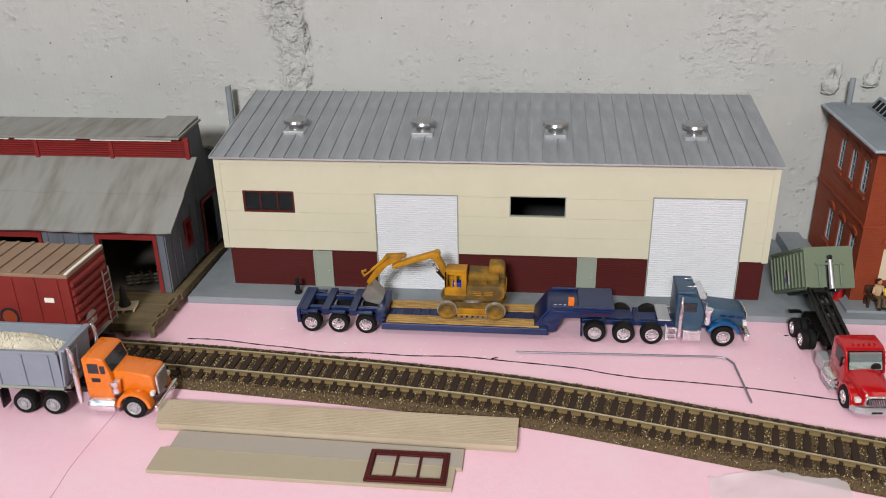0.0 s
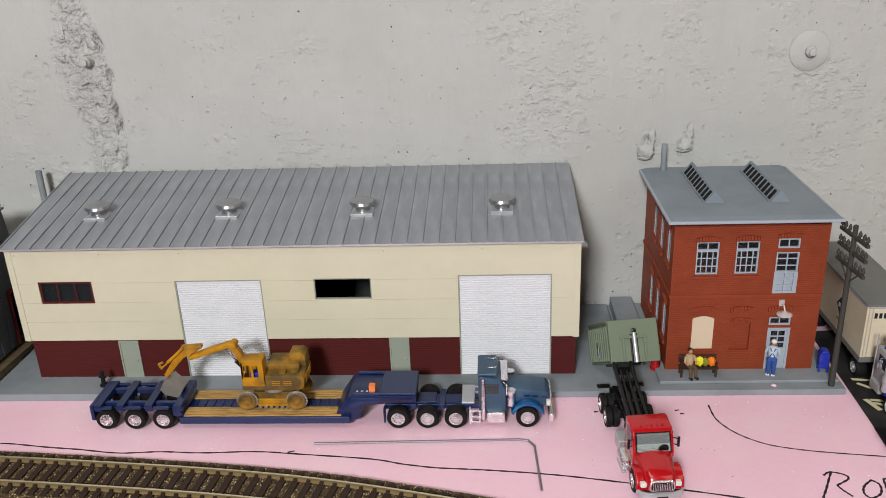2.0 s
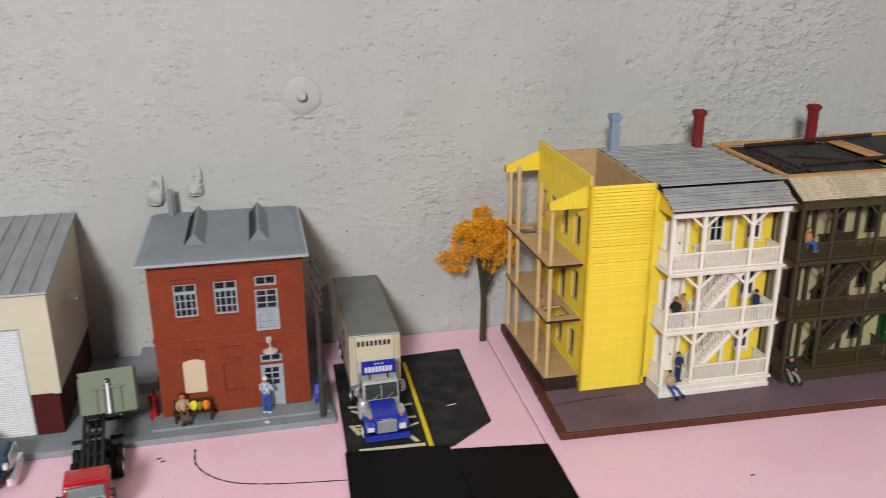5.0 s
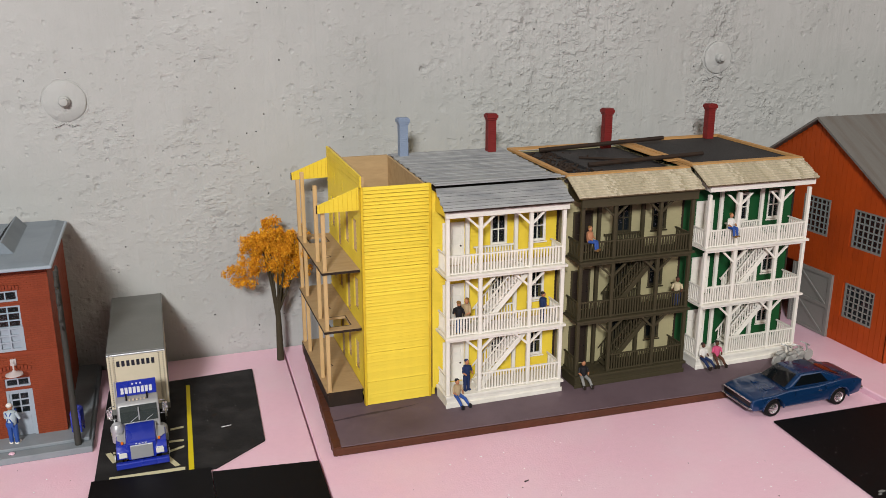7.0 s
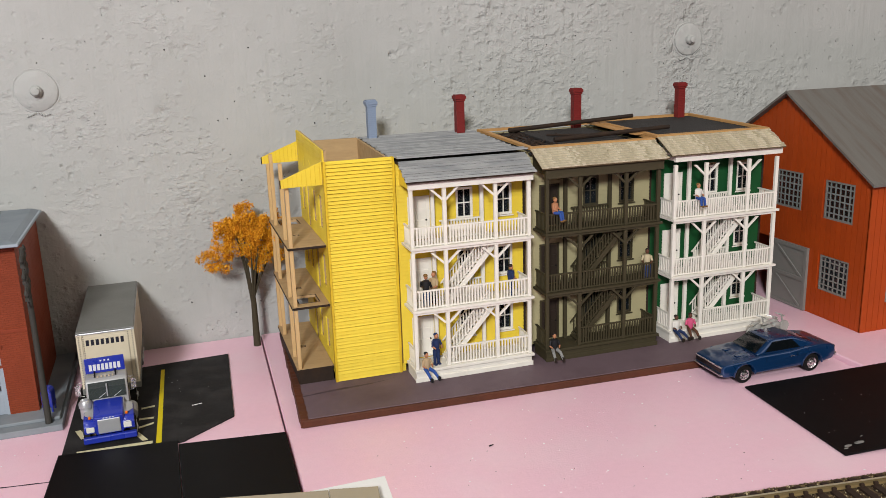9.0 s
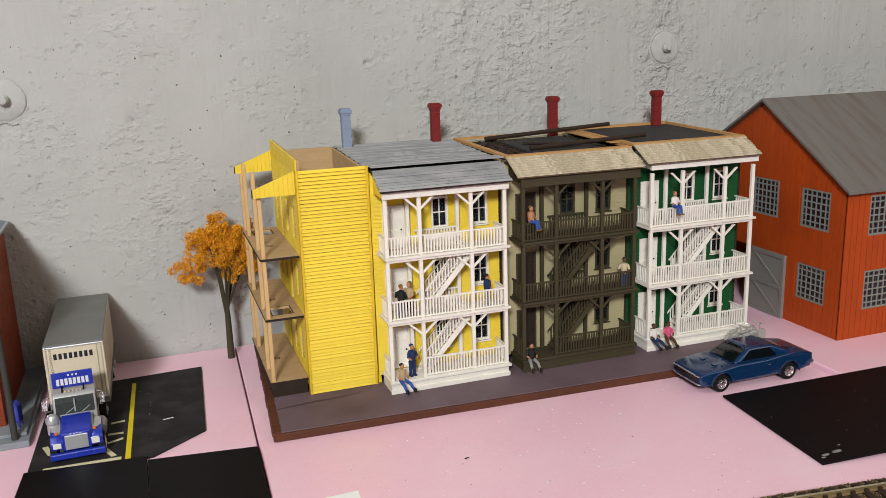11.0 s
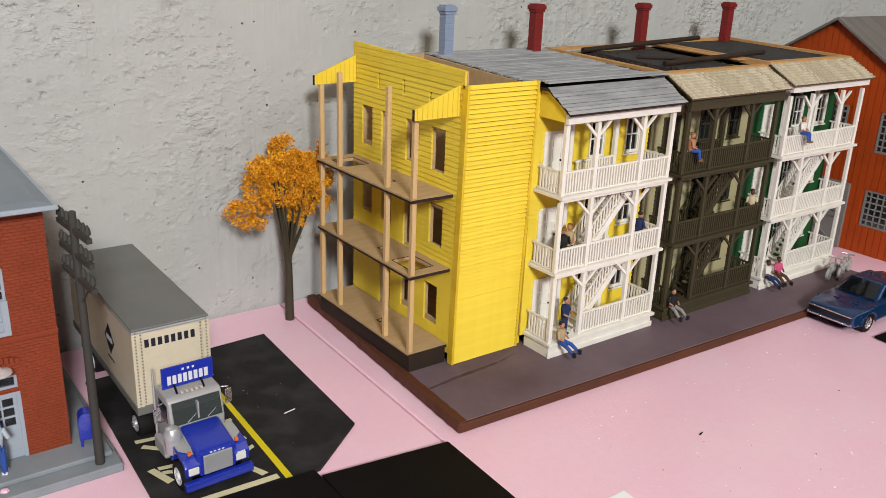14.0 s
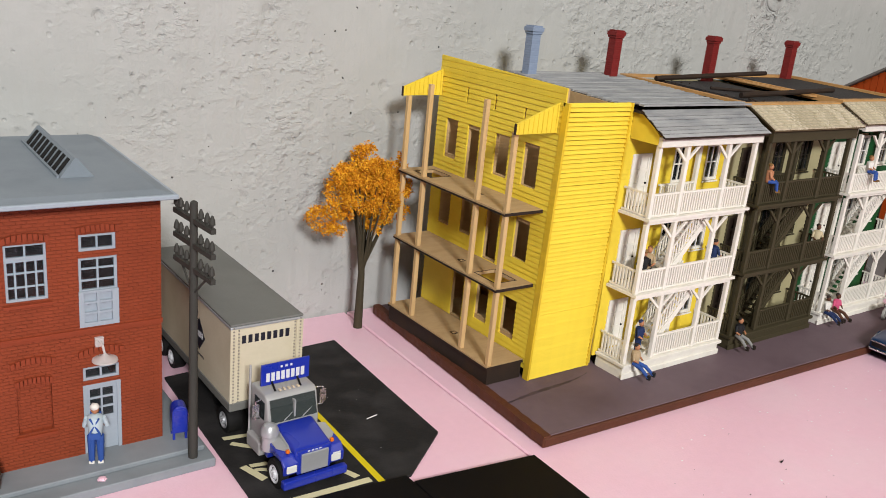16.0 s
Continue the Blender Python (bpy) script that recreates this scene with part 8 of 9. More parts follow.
    part("grille_surround", bm_box(3.36, -1.14, 0.93, 3.47, 1.14, 0.97), CHROME, th)
    bpart("rear_bumper", (-3.95, -1.2, 0.6, -3.78, 1.2, 0.8), CHROME, th, bevel=0.05)
    bpart("rear_stripe", (-3.84, -1.12, 0.95, -3.72, 1.12, 1.2), BLACK, th, bevel=0.01)
    for y in (-0.5, 0.5):
        bpart("hood_scoop", (1.75, y - 0.14, 1.2, 2.15, y + 0.14, 1.245), CHAR_BLUE, th, bevel=0.02)
    for s in (1, -1):
        bpart("door_handle", (-0.95, s * 1.37 - 0.02, 1.08, -0.7, s * 1.37 + 0.02, 1.12), CHROME, th, bevel=0.005)
        bpart("door_line", (0.78, s * 1.36 - 0.005, 0.5, 0.8, s * 1.36 + 0.005, 1.3), BLACK, th, bevel=0)
        bpart("door_line", (-1.2, s * 1.36 - 0.005, 0.5, -1.18, s * 1.36 + 0.005, 1.3), BLACK, th, bevel=0)
    bpart("chassis", (-3.3, -1.0, 0.3, 2.95, 1.0, 0.45), BLACK, th)
    return th


def boxcar():
    th = thing("boxcar", "weathered red ribbed boxcar with brown roof on the track", "railway wagon", -14.2, 34.45, 0, -1.5)
    L, w, z0, z1 = 17.5, 1.68, 1.55, 5.4
    bpart("body", (-L, -w, z0, 0, w, z1), BOX_RED, th)
    for i in range(15):
        x = -0.55 - i * 1.15
        for y in (-w - 0.05, w):
            bpart("side_post", (x - 0.05, y, z0, x + 0.05, y + 0.05, z1 - 0.1), BOX_RED, th, bevel=0.01, segments=1)
    bpart("roof", (-L - 0.05, -w - 0.06, z1 + 0.001, 0.05, w + 0.06, z1 + 0.18), BOX_ROOF, th)
    for i in range(22):
        bpart("roof_rib", (-0.55 - i * 0.8, -w, z1 + 0.182, -0.35 - i * 0.8, w, z1 + 0.27), BOX_ROOF, th, bevel=0.03, segments=1)
    bpart("roof_end_cap", (-0.12, -w, z1 + 0.182, 0.04, w, z1 + 0.24), TRIM_WHITE, th, "pale worn roof end strip", bevel=0.01)
    for i in range(8):
        bm = bmesh.new()
        z = z0 + 0.2 + i * 0.45
        rod(bm, (0.0, -w + 0.15, z + 0.1), (0.0, w - 0.15, z + 0.1), 0.16, 0.16, 10)
        part("end_corrugation", bm, BOX_RED, th, smooth=True)
    for y in (0.9, 1.5):
        bm = bmesh.new()
        rod(bm, (0.22, y, z0), (0.22, y, z0 + 3.0), 0.035, 0.035, 6)
        part("ladder_rail", bm, RUST, th)
    for i in range(7):
        bm = bmesh.new()
        rod(bm, (0.22, 0.9, z0 + 0.2 + i * 0.42), (0.22, 1.5, z0 + 0.2 + i * 0.42), 0.03, 0.03, 6)
        part("ladder_rung", bm, RUST, th)
    bpart("end_platform", (0.05, -0.8, z0 + 0.25, 0.4, 0.7, z0 + 0.32), RUST, th)
    bm = bmesh.new()
    lathe(bm, [(0.02, -0.2), (0.5, -0.18), (0.5, -0.12), (0.06, -0.1), (0.06, 0.0)], (0.25, -0.6, z0 + 1.1), "x", 16)
    part("brake_wheel", bm, RUST, th)
    bpart("underframe", (-L + 0.3, -0.8, 1.15, 0, 0.8, z0 - 0.002), BLACK, th)
    bpart("coupler", (0.0, -0.15, 1.1, 0.8, 0.15, 1.4), BLACK, th)
    kit = wheel_kit(0.48, 0.16, RUST, False)
    for c in (-2.4, -14.8):
        bpart("truck_frame", (c - 1.3, -1.1, 0.75, c + 1.3, -0.95, 1.15), BLACK, th)
        bpart("truck_frame", (c - 1.3, 0.95, 0.75, c + 1.3, 1.1, 1.15), BLACK, th)
        for x in (c - 0.9, c + 0.9):
            for y, far in ((-0.84, False), (0.84, True)):
                add_wheel(th, kit, x, y, 1.06, far)
    bm = bmesh.new()
    lathe(bm, [(0.5, 0.0), (0.5, -0.012), (0.02, -0.013)], (-3.35, -w - 0.055, 3.2), "y", 24)
    part("emblem_disc", bm, INK_BLUE, th, "dark round emblem")
    bm = bmesh.new()
    lathe(bm, [(0.38, 0.0), (0.38, -0.012), (0.02, -0.013)], (-3.35, -w - 0.07, 3.2), "y", 24)
    part("emblem_centre", bm, BRICK, th)
    for x0, x1, z in ((-1.35, -0.85, 4.1), (-1.8, -1.6, 2.0), (-1.5, -1.3, 2.0), (-1.2, -1.0, 2.0), (-0.9, -0.7, 2.0)):
        bpart("stencil_bar", (x0, -w - 0.06, z, x1, -w - 0.055, z + 0.25), TRIM_WHITE, th, bevel=0)
    return th


lowboy()
tractor()
excavator()
roll_off_truck()
container()
gravel_truck()
box_lorry()
semi_trailer()
muscle_car()
boxcar()

# ---------------------------------------------------------------- the old freight shed
SHED_WALL = surface("grey_blue_boards", "62676f", 0.65, var=0.1, grain=200, dirt="474b51", dirty=0.6, patch=40, stretch=(3, 3, 0.6))
SHED_ROOF = surface("weathered_roof_felt", "8a8a86", 0.75, var=0.1, grain=150, bump=0.4, dirt="66625a", dirty=0.75, patch=55, stretch=(2.5, 0.5, 0.5))
SHED_RED = surface("shed_red_paint", "7e2523", 0.6, var=0.12, dirt="5d1c1b", dirty=0.5, patch=60)
SHED_FLOOR = surface("grey_floor", "5d5852", 0.8, var=0.12, dirt="46423d", dirty=0.5, patch=40)
DOCK = surface("brown_dock_boards", "6f6248", 0.75, var=0.18, grain=200, dirt="4a4130", dirty=0.6, patch=60, stretch=(1, 5, 5), random_tint=0.12)
BLACKISH = surface("dark_cone", "2f302c", 0.7)


def freight_shed():
    th = thing("freight_shed", "old grey freight shed with red trim and a louvred roof monitor", "model building")
    X0, X1, Y0, Y1, Z0 = -42.0, -12.75, 40.0, 50.9, 0.95
    bm = bmesh.new()
    holed_wall(bm, X0, X1, Z0, 4.75, Y0, Y0 + 0.2, [(-16.45, Z0, -13.35, 4.25), (-23.5, Z0, -20.0, 4.25)])
    part("front_wall", bm, SHED_WALL, th)
    x = X0
    while x < X1 - 0.1:
        if not (-16.6 < x < -13.3 or -23.6 < x < -19.9):
            part("batten", bm_box(x, Y0 - 0.05, Z0, x + 0.08, Y0 - 0.002, 4.7), SHED_WALL, th)
        x += 0.9
    for a, b in ((-16.45, -13.35), (-23.5, -20.0)):
        bm = bmesh.new()
        holed_wall(bm, a - 0.22, b + 0.22, Z0, 4.5, Y0 - 0.1, Y0 - 0.003, [(a, Z0 - 1, b, 4.2)])
        part("door_surround", bm, SHED_RED, th, "dark red door surround")
    side = [(42.85, 2.6, 43.5, 3.95), (45.7, Z0, 48.1, 4.1)]
    bm = bmesh.new()
    holed_wall(bm, Y0 + 0.2, Y1, Z0, 4.75, X1 - 0.2, X1, side, "x")
    prism(bm, [(Y0 + 0.2, 4.75), (Y1, 4.75), (Y1, 5.6), (47.2, 7.2), (46.95, 8.88), (44.0, 8.75), (44.0, 7.3)], X1 - 0.2, X1, "x")
    part("gable_wall", bm, SHED_WALL, th)
    y = Y0 + 0.1
    while y < Y1:
        if not (42.7 < y < 43.6 or 45.55 < y < 48.2):
            part("batten", bm_box(X1 + 0.002, y, Z0, X1 + 0.05, y + 0.08, 4.75), SHED_WALL, th)
        y += 0.95
    bm = bmesh.new()
    holed_wall(bm, 42.7, 43.65, 2.45, 4.1, X1 + 0.003, X1 + 0.1, [(42.85, 2.6, 43.5, 3.95)], "x")
    part("window_frame", bm, SHED_RED, th)
    sash(th, 42.85, 2.6, 43.5, 3.95, X1 - 0.12, 2, 2, SHED_RED, axis="x", rail=0.06, bar=0.06)
    bm = bmesh.new()
    holed_wall(bm, 45.5, 48.3, Z0, 4.3, X1 + 0.003, X1 + 0.12, [(45.7, Z0 - 1, 48.1, 4.1)], "x")
    part("door_surround", bm, SHED_RED, th)
    part("side_door", bm_box(X1 + 0.13, 47.2, Z0 + 0.05, X1 + 0.2, 49.6, 4.2), SHED_WALL, th)
    part("back_wall", bm_box(X0, Y1 - 0.2, Z0, X1 - 0.2, Y1, 5.6), SHED_WALL, th)
    part("inner_floor", bm_box(X0, Y0 + 0.2, Z0 - 0.2, X1 - 0.2, Y1 - 0.2, Z0), SHED_FLOOR, th)
    part("inner_partition", bm_box(-30.0, Y0 + 0.3, Z0, -29.8, Y1 - 0.3, 7.0), SHED_WALL, th)
    # lower roof in two worn courses of felt
    rng = random.Random(5)
    for k, (ya, za, yb, zb) in enumerate(((39.2, 4.9, 41.75, 6.2), (41.6, 6.18, 44.05, 7.52))):
        bm = bmesh.new()
        n = 40
        a, b, a2, b2 = [], [], [], []
        for i in range(n + 1):
            x = X0 + (X1 + 0.85 - X0) * i / n
            j = rng.uniform(-0.09, 0.09)
            lift = 0.03 * rng.random()
            a.append(bm.verts.new((x, ya + j, za + lift)))
            b.append(bm.verts.new((x, yb, zb + lift)))
            a2.append(bm.verts.new((x, ya + j, za + 0.1 + lift)))
            b2.append(bm.verts.new((x, yb, zb + 0.1 + lift)))
        for i in range(n):
            bm.faces.new((a2[i], a2[i + 1], b2[i + 1], b2[i]))
            bm.faces.new((a[i], b[i], b[i + 1], a[i + 1]))
            bm.faces.new((a[i], a[i + 1], a2[i + 1], a2[i]))
        bm.faces.new((a[0], a2[0], b2[0], b[0]))
        bm.faces.new((a[-1], b[-1], b2[-1], a2[-1]))
        part("roof_sheet", bm, SHED_ROOF, th, "worn grey roofing felt with ragged edge")
    part("eave_board", bm_box(X0, Y0 - 0.15, 4.55, X1, Y0 - 0.102, 4.8), SHED_RED, th)
    # monitor with louvres
    for a, b in ((-18.0, -13.2), (-22.6, -18.9), (-24.2, -23.0)):
        part("pale_lath", bm_box(a, 43.8, 8.62, b, 43.9, 8.75), TRIM_WHITE, th, "pale bare lath under the monitor eave")
    part("monitor_front", bm_box(X0, 44.06, 7.5, X1 + 0.45, 44.2, 8.75), SHED_RED, th)
    for i in range(8):
        bm = bmesh.new()
        z = 7.62 + i * 0.135
        prism(bm, [(43.92, z), (44.055, z + 0.05), (44.055, z + 0.12), (43.92, z + 0.05)], X0, X1 + 0.4, "x")
        part("louvre", bm, SHED_RED, th)
    x = X1 + 0.4
    while x > X0:
        part("louvre_post", bm_box(x - 0.1, 43.85, 7.5, x + 0.12, 44.05, 8.72), SHED_RED, th)
        x -= 4.55
    bm = bmesh.new()
    prism(bm, [(43.6, 8.78), (47.1, 8.9), (47.1, 9.02), (43.6, 8.9)], X0, X1 + 0.12, "x")
    part("monitor_roof", bm, SHED_ROOF, th)
    bm = bmesh.new()
    prism(bm, [(47.1, 7.24), (50.95, 5.6), (50.95, 5.72), (47.1, 7.36)], X0, X1 + 0.3, "x")
    part("rear_roof", bm, SHED_ROOF, th)
    part("monitor_back", bm_box(X0, 46.85, 7.3, X1 - 0.21, 46.98, 8.88), SHED_WALL, th)
    bm = bmesh.new()
    prism(bm, [(43.7, 8.95), (47.0, 9.03), (47.1, 9.2), (45.4, 9.12)], X1 - 1.9, X1 + 0.0, "x")
    part("curled_flap", bm, SHED_ROOF, th, "curled loose roofing felt")
    bm = bmesh.new()
    holed_wall(bm, X0, X1, 40.2, 50.9, 0.0, 0.74, [], "z")
    part("foundation", bm, DOCK, th)
    return th


freight_shed()

dock = thing("loading_dock", "worn brown plank loading dock in front of the shed", "dock")
for i in range(8):
    part("plank", bm_box(-16.4, 36.4 + i * 0.45, 0.8, -12.4 + 0.12 * math.sin(i * 2), 36.4 + i * 0.45 + 0.43, 0.92 + 0.012 * (i % 3)), DOCK, dock)
for x in (-16.2, -14.2, -12.7):
    for y in (36.6, 39.6):
        part("leg", bm_box(x, y, 0.0, x + 0.25, y + 0.25, 0.798), DOCK, dock)
part("edge_beam", bm_box(-12.5, 36.4, 0.45, -12.3, 40.0, 0.797), DOCK, dock)
part("edge_beam", bm_box(-16.4, 36.38, 0.5, -12.51, 36.55, 0.797), DOCK, dock)
part("ramp_board", bm_prism([(40.02, 0.93), (50.8, 0.5), (50.8, 0.2), (40.02, 0.5)], -12.72, -12.2, "x"), DOCK, dock)

pal = thing("pallet", "pale yellow model pallet on the dock", "pallet", -14.6, 38.0, 0.95, 12)
for i in range(5):
    part("slat", bm_box(-0.65, -0.5 + 0.22 * i, 0.13, 0.65, -0.36 + 0.22 * i, 0.18), BOARD, pal)
for x in (-0.6, -0.05, 0.5):
    part("bearer", bm_box(x, -0.5, 0.0, x + 0.1, 0.52, 0.129), BOARD, pal)
cone = thing("dark_canister", "dark tapered canister standing on the pallet", "canister", -14.6, 38.05, 1.13)
bm = bmesh.new()
lathe(bm, [(0.3, 0), (0.32, 0.1), (0.2, 0.5), (0.16, 1.0), (0.1, 1.15), (0.02, 1.2)], (0, 0, 0), "z", 14)
part("canister", bm, BLACKISH, cone, smooth=True)
for i in range(5):
    sp = thing("coil_spring", "dark steel coil spring lying in the shed doorway", "spring", -15.5 + 0.45 * i, 40.8 + 0.15 * i, 0.95, group="coil springs in the shed")
    bm = bmesh.new()
    pts = [(0.22 * math.cos(a * 0.9), 0.22 * math.sin(a * 0.9), 0.03 * a) for a in range(24)]
    tube(bm, pts, 0.05, 6)
    part("coil", bm, RUST, sp, smooth=True)

# ---------------------------------------------------------------- street furniture
POLE_M = surface("dark_grey_pole", "3b3a36", 0.7, var=0.12)
up = thing("utility_pole", "dark grey model utility pole with three insulator arms", "utility pole", 33.1, 41.25, 0.34, 5)
bm = bmesh.new()
lathe(bm, [(0.16, 0), (0.14, 4), (0.12, 8.9), (0.05, 8.95)], (0, 0, 0), "z", 12)
part("pole", bm, POLE_M, up, smooth=True)
for k in range(3):
    z = 8.25 - 0.8 * k
    arm = part("cross_arm", bm_box(-0.08, -1.35, z, 0.08, 1.35, z + 0.16), POLE_M, up)
    for y in (-1.25, -0.92, -0.5, 0.5, 0.92, 1.25):
        bm = bmesh.new()
        lathe(bm, [(0.04, 0.0), (0.05, 0.08), (0.1, 0.12), (0.09, 0.26), (0.03, 0.4)], (0, y, z + 0.16), "z", 8)
        part("insulator", bm, POLE_M, arm, smooth=True)
for s in (-1, 1):
    bm = bmesh.new()
    rod(bm, (0, 0, 5.9), (0, 0.9 * s, 6.68), 0.04, 0.04, 6)
    part("arm_brace", bm, POLE_M, up)

mb = thing("mailbox", "royal blue model street mailbox beside the pole", "mailbox", 33.05, 42.5, 0.5, -10)
bm = bmesh.new()
pts = [(-0.26, 0.25), (0.26, 0.25), (0.26, 1.0)] + [(0.26 * math.cos(radians(a)), 1.0 + 0.26 * math.sin(radians(a))) for a in range(20, 180, 20)] + [(-0.26, 1.0)]
prism(bm, pts, -0.28, 0.28, "y")
part("box", bm, ROYAL, mb, bevel=0.02)
for x in (-0.24, 0.16):
    for y in (-0.26, 0.18):
        part("leg", bm_box(x, y, 0, x + 0.08, y + 0.08, 0.249), ROYAL, mb)
part("flap", bm_box(-0.2, -0.32, 0.95, 0.2, -0.282, 1.12), ROYAL, mb)

can = thing("red_canister", "small red fuel pump beside the brick office", "pump", 24.35, 43.1, 0.34)
bm = bmesh.new()
lathe(bm, [(0.3, 0.0), (0.3, 0.12), (0.25, 0.15), (0.25, 1.35), (0.22, 1.45), (0.1, 1.5)], (0, 0, 0), "z", 16)
part("tank", bm, RED, can, smooth=True)
bm = bmesh.new()
lathe(bm, [(0.1, 1.5), (0.08, 1.7), (0.03, 1.75)], (0, 0, 0), "z", 10)
part("cap", bm, BLACK, can)
bm = bmesh.new()
tube(bm, [(0.1, -0.2, 1.3), (0.2, -0.35, 0.9), (0.15, -0.3, 0.3)], 0.035, 6)
part("hose", bm, BLACK, can)

BENCH_M = surface("dark_brown_bench", "3a2a20", 0.6, var=0.12)
be = thing("park_bench", "dark slatted model bench against the brick office", "bench", 26.4, 42.05, 0.5)
for i in range(4):
    part("seat_slat", bm_box(-1.0, -0.25 + 0.13 * i, 0.5, 1.0, -0.15 + 0.13 * i, 0.55), BENCH_M, be)
for i in range(3):
    part("back_slat", bm_box(-1.0, 0.3, 0.68 + 0.16 * i, 1.0, 0.35, 0.78 + 0.16 * i), BENCH_M, be)
for x in (-0.95, 0.85):
    for y in (-0.22, 0.24):
        part("leg", bm_box(x, y, 0, x + 0.1, y + 0.1, 0.499), BENCH_M, be)
    part("arm_rest", bm_box(x, -0.25, 0.78, x + 0.1, 0.3, 0.84), BENCH_M, be)
BAGS = {"yellow": surface("yellow_bundle", "d9cf2a", 0.6), "orange": surface("orange_bundle", "e07818", 0.6), "green": surface("green_bundle", "7b7a24", 0.6)}
for x, c, s in ((26.45, "yellow", 1.0), (26.75, "green", 0.85), (27.1, "orange", 0.95)):
    bm = bmesh.new()
    lump(bm, 0, 0, 0.28 * s, 0.22 * s, 0.2, 0.28 * s, x)
    b = part("bundle", bm, BAGS[c], smooth=True, at=place(x, 42.1, 1.05))
    tagged(b, c + " lumpy bundle resting on the bench", "bundle", "bundles on the bench")


# ---------------------------------------------------------------- the small painted figures
TONES = {k: surface("figure_" + k, v, 0.65, var=0.06, bump=0.0) for k, v in dict(skin="b07a58", dark="5b3a2a", navy="1f2f56", blue="2f5096", jeans="4c6288", white="dcd9d2", black="1f1f22", brown="5d4a36", grey="8a8a88", pink="d0587e", tan="b09a78", hair="2a211c", straw="7a5a30", sky="b4c4cc", cream="bfb291").items()}


def figurine(label, x, y, z, rz, sitting, top, legs, head="skin", hair="hair", s=0.87, lean=0.0, bib="", sprawl=False):
    """One small plain figure, moulded in one piece."""
    bm = bmesh.new()
    mats = [top, legs, head, hair]

    def step(k, build):
        before = set(bm.faces)
        build()
        for f in bm.faces:
            if f not in before:
                f.material_index = k
    hip = 0.05 if sitting else 0.92
    if sitting and sprawl:
        for d in (-0.11, 0.11):
            step(1, lambda: (rod(bm, (d, 0.0, 0.12), (d * 2.0, -0.5, 0.02), 0.12, 0.1, 8), rod(bm, (d * 2.0, -0.48, 0.04), (d * 2.4, -0.98, -0.3), 0.1, 0.08, 8)))
            step(3, lambda: box(bm, d * 2.4 - 0.07, -1.08, -0.38, d * 2.4 + 0.07, -0.9, -0.16))
    elif sitting:
        for d in (-0.11, 0.11):
            step(1, lambda: (rod(bm, (d, 0.0, 0.12), (d * 1.3, -0.48, 0.12), 0.12, 0.1, 8), rod(bm, (d * 1.3, -0.46, 0.14), (d * 1.5, -0.55, -0.38), 0.1, 0.08, 8)))
            step(3, lambda: box(bm, d * 1.5 - 0.07, -0.75, -0.45, d * 1.5 + 0.07, -0.48, -0.36))
    else:
        for d in (-0.12, 0.12):
            step(1, lambda: rod(bm, (d * 1.1, 0.0, 0.05), (d, 0, 0.95), 0.09, 0.13, 8))
            step(3, lambda: box(bm, d * 1.1 - 0.08, -0.2, 0.0, d * 1.1 + 0.08, 0.08, 0.09))
    step(0, lambda: lathe(bm, [(0.16, hip), (0.2, hip + 0.12), (0.24, hip + 0.5), (0.22, hip + 0.68), (0.08, hip + 0.75)], (0, lean * 0.3, 0), "z", 12))
    for d in (-1, 1):
        step(0, lambda: (rod(bm, (d * 0.24, 0, hip + 0.64), (d * 0.33, -0.1, hip + 0.3), 0.075, 0.065, 8)))
        step(2, lambda: (rod(bm, (d * 0.33, -0.1, hip + 0.32), (d * 0.22, -0.32, hip + 0.22), 0.055, 0.045, 8)))
    step(2, lambda: lump(bm, 0, lean * 0.3 - 0.02, hip + 0.93, 0.125, 0.14, 0.17, 1.0, 0.06))
    step(3, lambda: lump(bm, 0, lean * 0.3 + 0.03, hip + 1.02, 0.135, 0.14, 0.11, 2.0, 0.06))
    if bib:
        step(1, lambda: (box(bm, -0.17, -0.255, hip, 0.17, -0.2, hip + 0.45), box(bm, -0.16, -0.25, hip + 0.45, -0.1, -0.18, hip + 0.72), box(bm, 0.1, -0.25, hip + 0.45, 0.16, -0.18, hip + 0.72), box(bm, -0.17, 0.17, hip, 0.17, 0.23, hip + 0.2), rod(bm, (-0.14, 0.21, hip + 0.2), (0.13, 0.2, hip + 0.7), 0.03, 0.03, 5), rod(bm, (0.14, 0.21, hip + 0.2), (-0.13, 0.2, hip + 0.7), 0.03, 0.03, 5)))
    for v in bm.verts:
        v.co *= s
    me = finish(bm, True)
    for k in mats:
        me.materials.append(TONES[k])
    ob = new("figurine", me)
    ob.matrix_basis = place(x, y, z, rz)
    return tagged(ob, label, "figurine", "painted figurines")


figurine("white-haired figurine in pale shirt and blue overalls by the office door", 30.2, 42.05, 0.5, 160, False, "sky", "blue", hair="white", s=1.05, bib="blue")
figurine("grey camouflaged figurine seated on the bench", 25.9, 42.0, 1.07, 15, True, "tan", "brown", s=0.95)
figurine("figurine in a hat seated on the white porch step", 51.85, 38.6, 1.15, 15, True, "tan", "blue", hair="black", sprawl=True)
figurine("navy-uniformed figurine standing on the white porch", 52.6, 39.2, 1.15, 15, False, "navy", "navy", hair="navy")
figurine("dark-shirted figurine leaning on the first-floor rail", 52.15, 39.25, 4.42, 150, False, "black", "jeans", hair="straw", lean=-0.3, s=0.88)
figurine("second figurine leaning on the first-floor rail", 52.7, 39.5, 4.42, -60, False, "tan", "black", hair="straw", s=0.9)
figurine("navy-uniformed figurine standing at the first-floor rail", 57.0, 39.3, 4.42, 80, False, "navy", "navy")
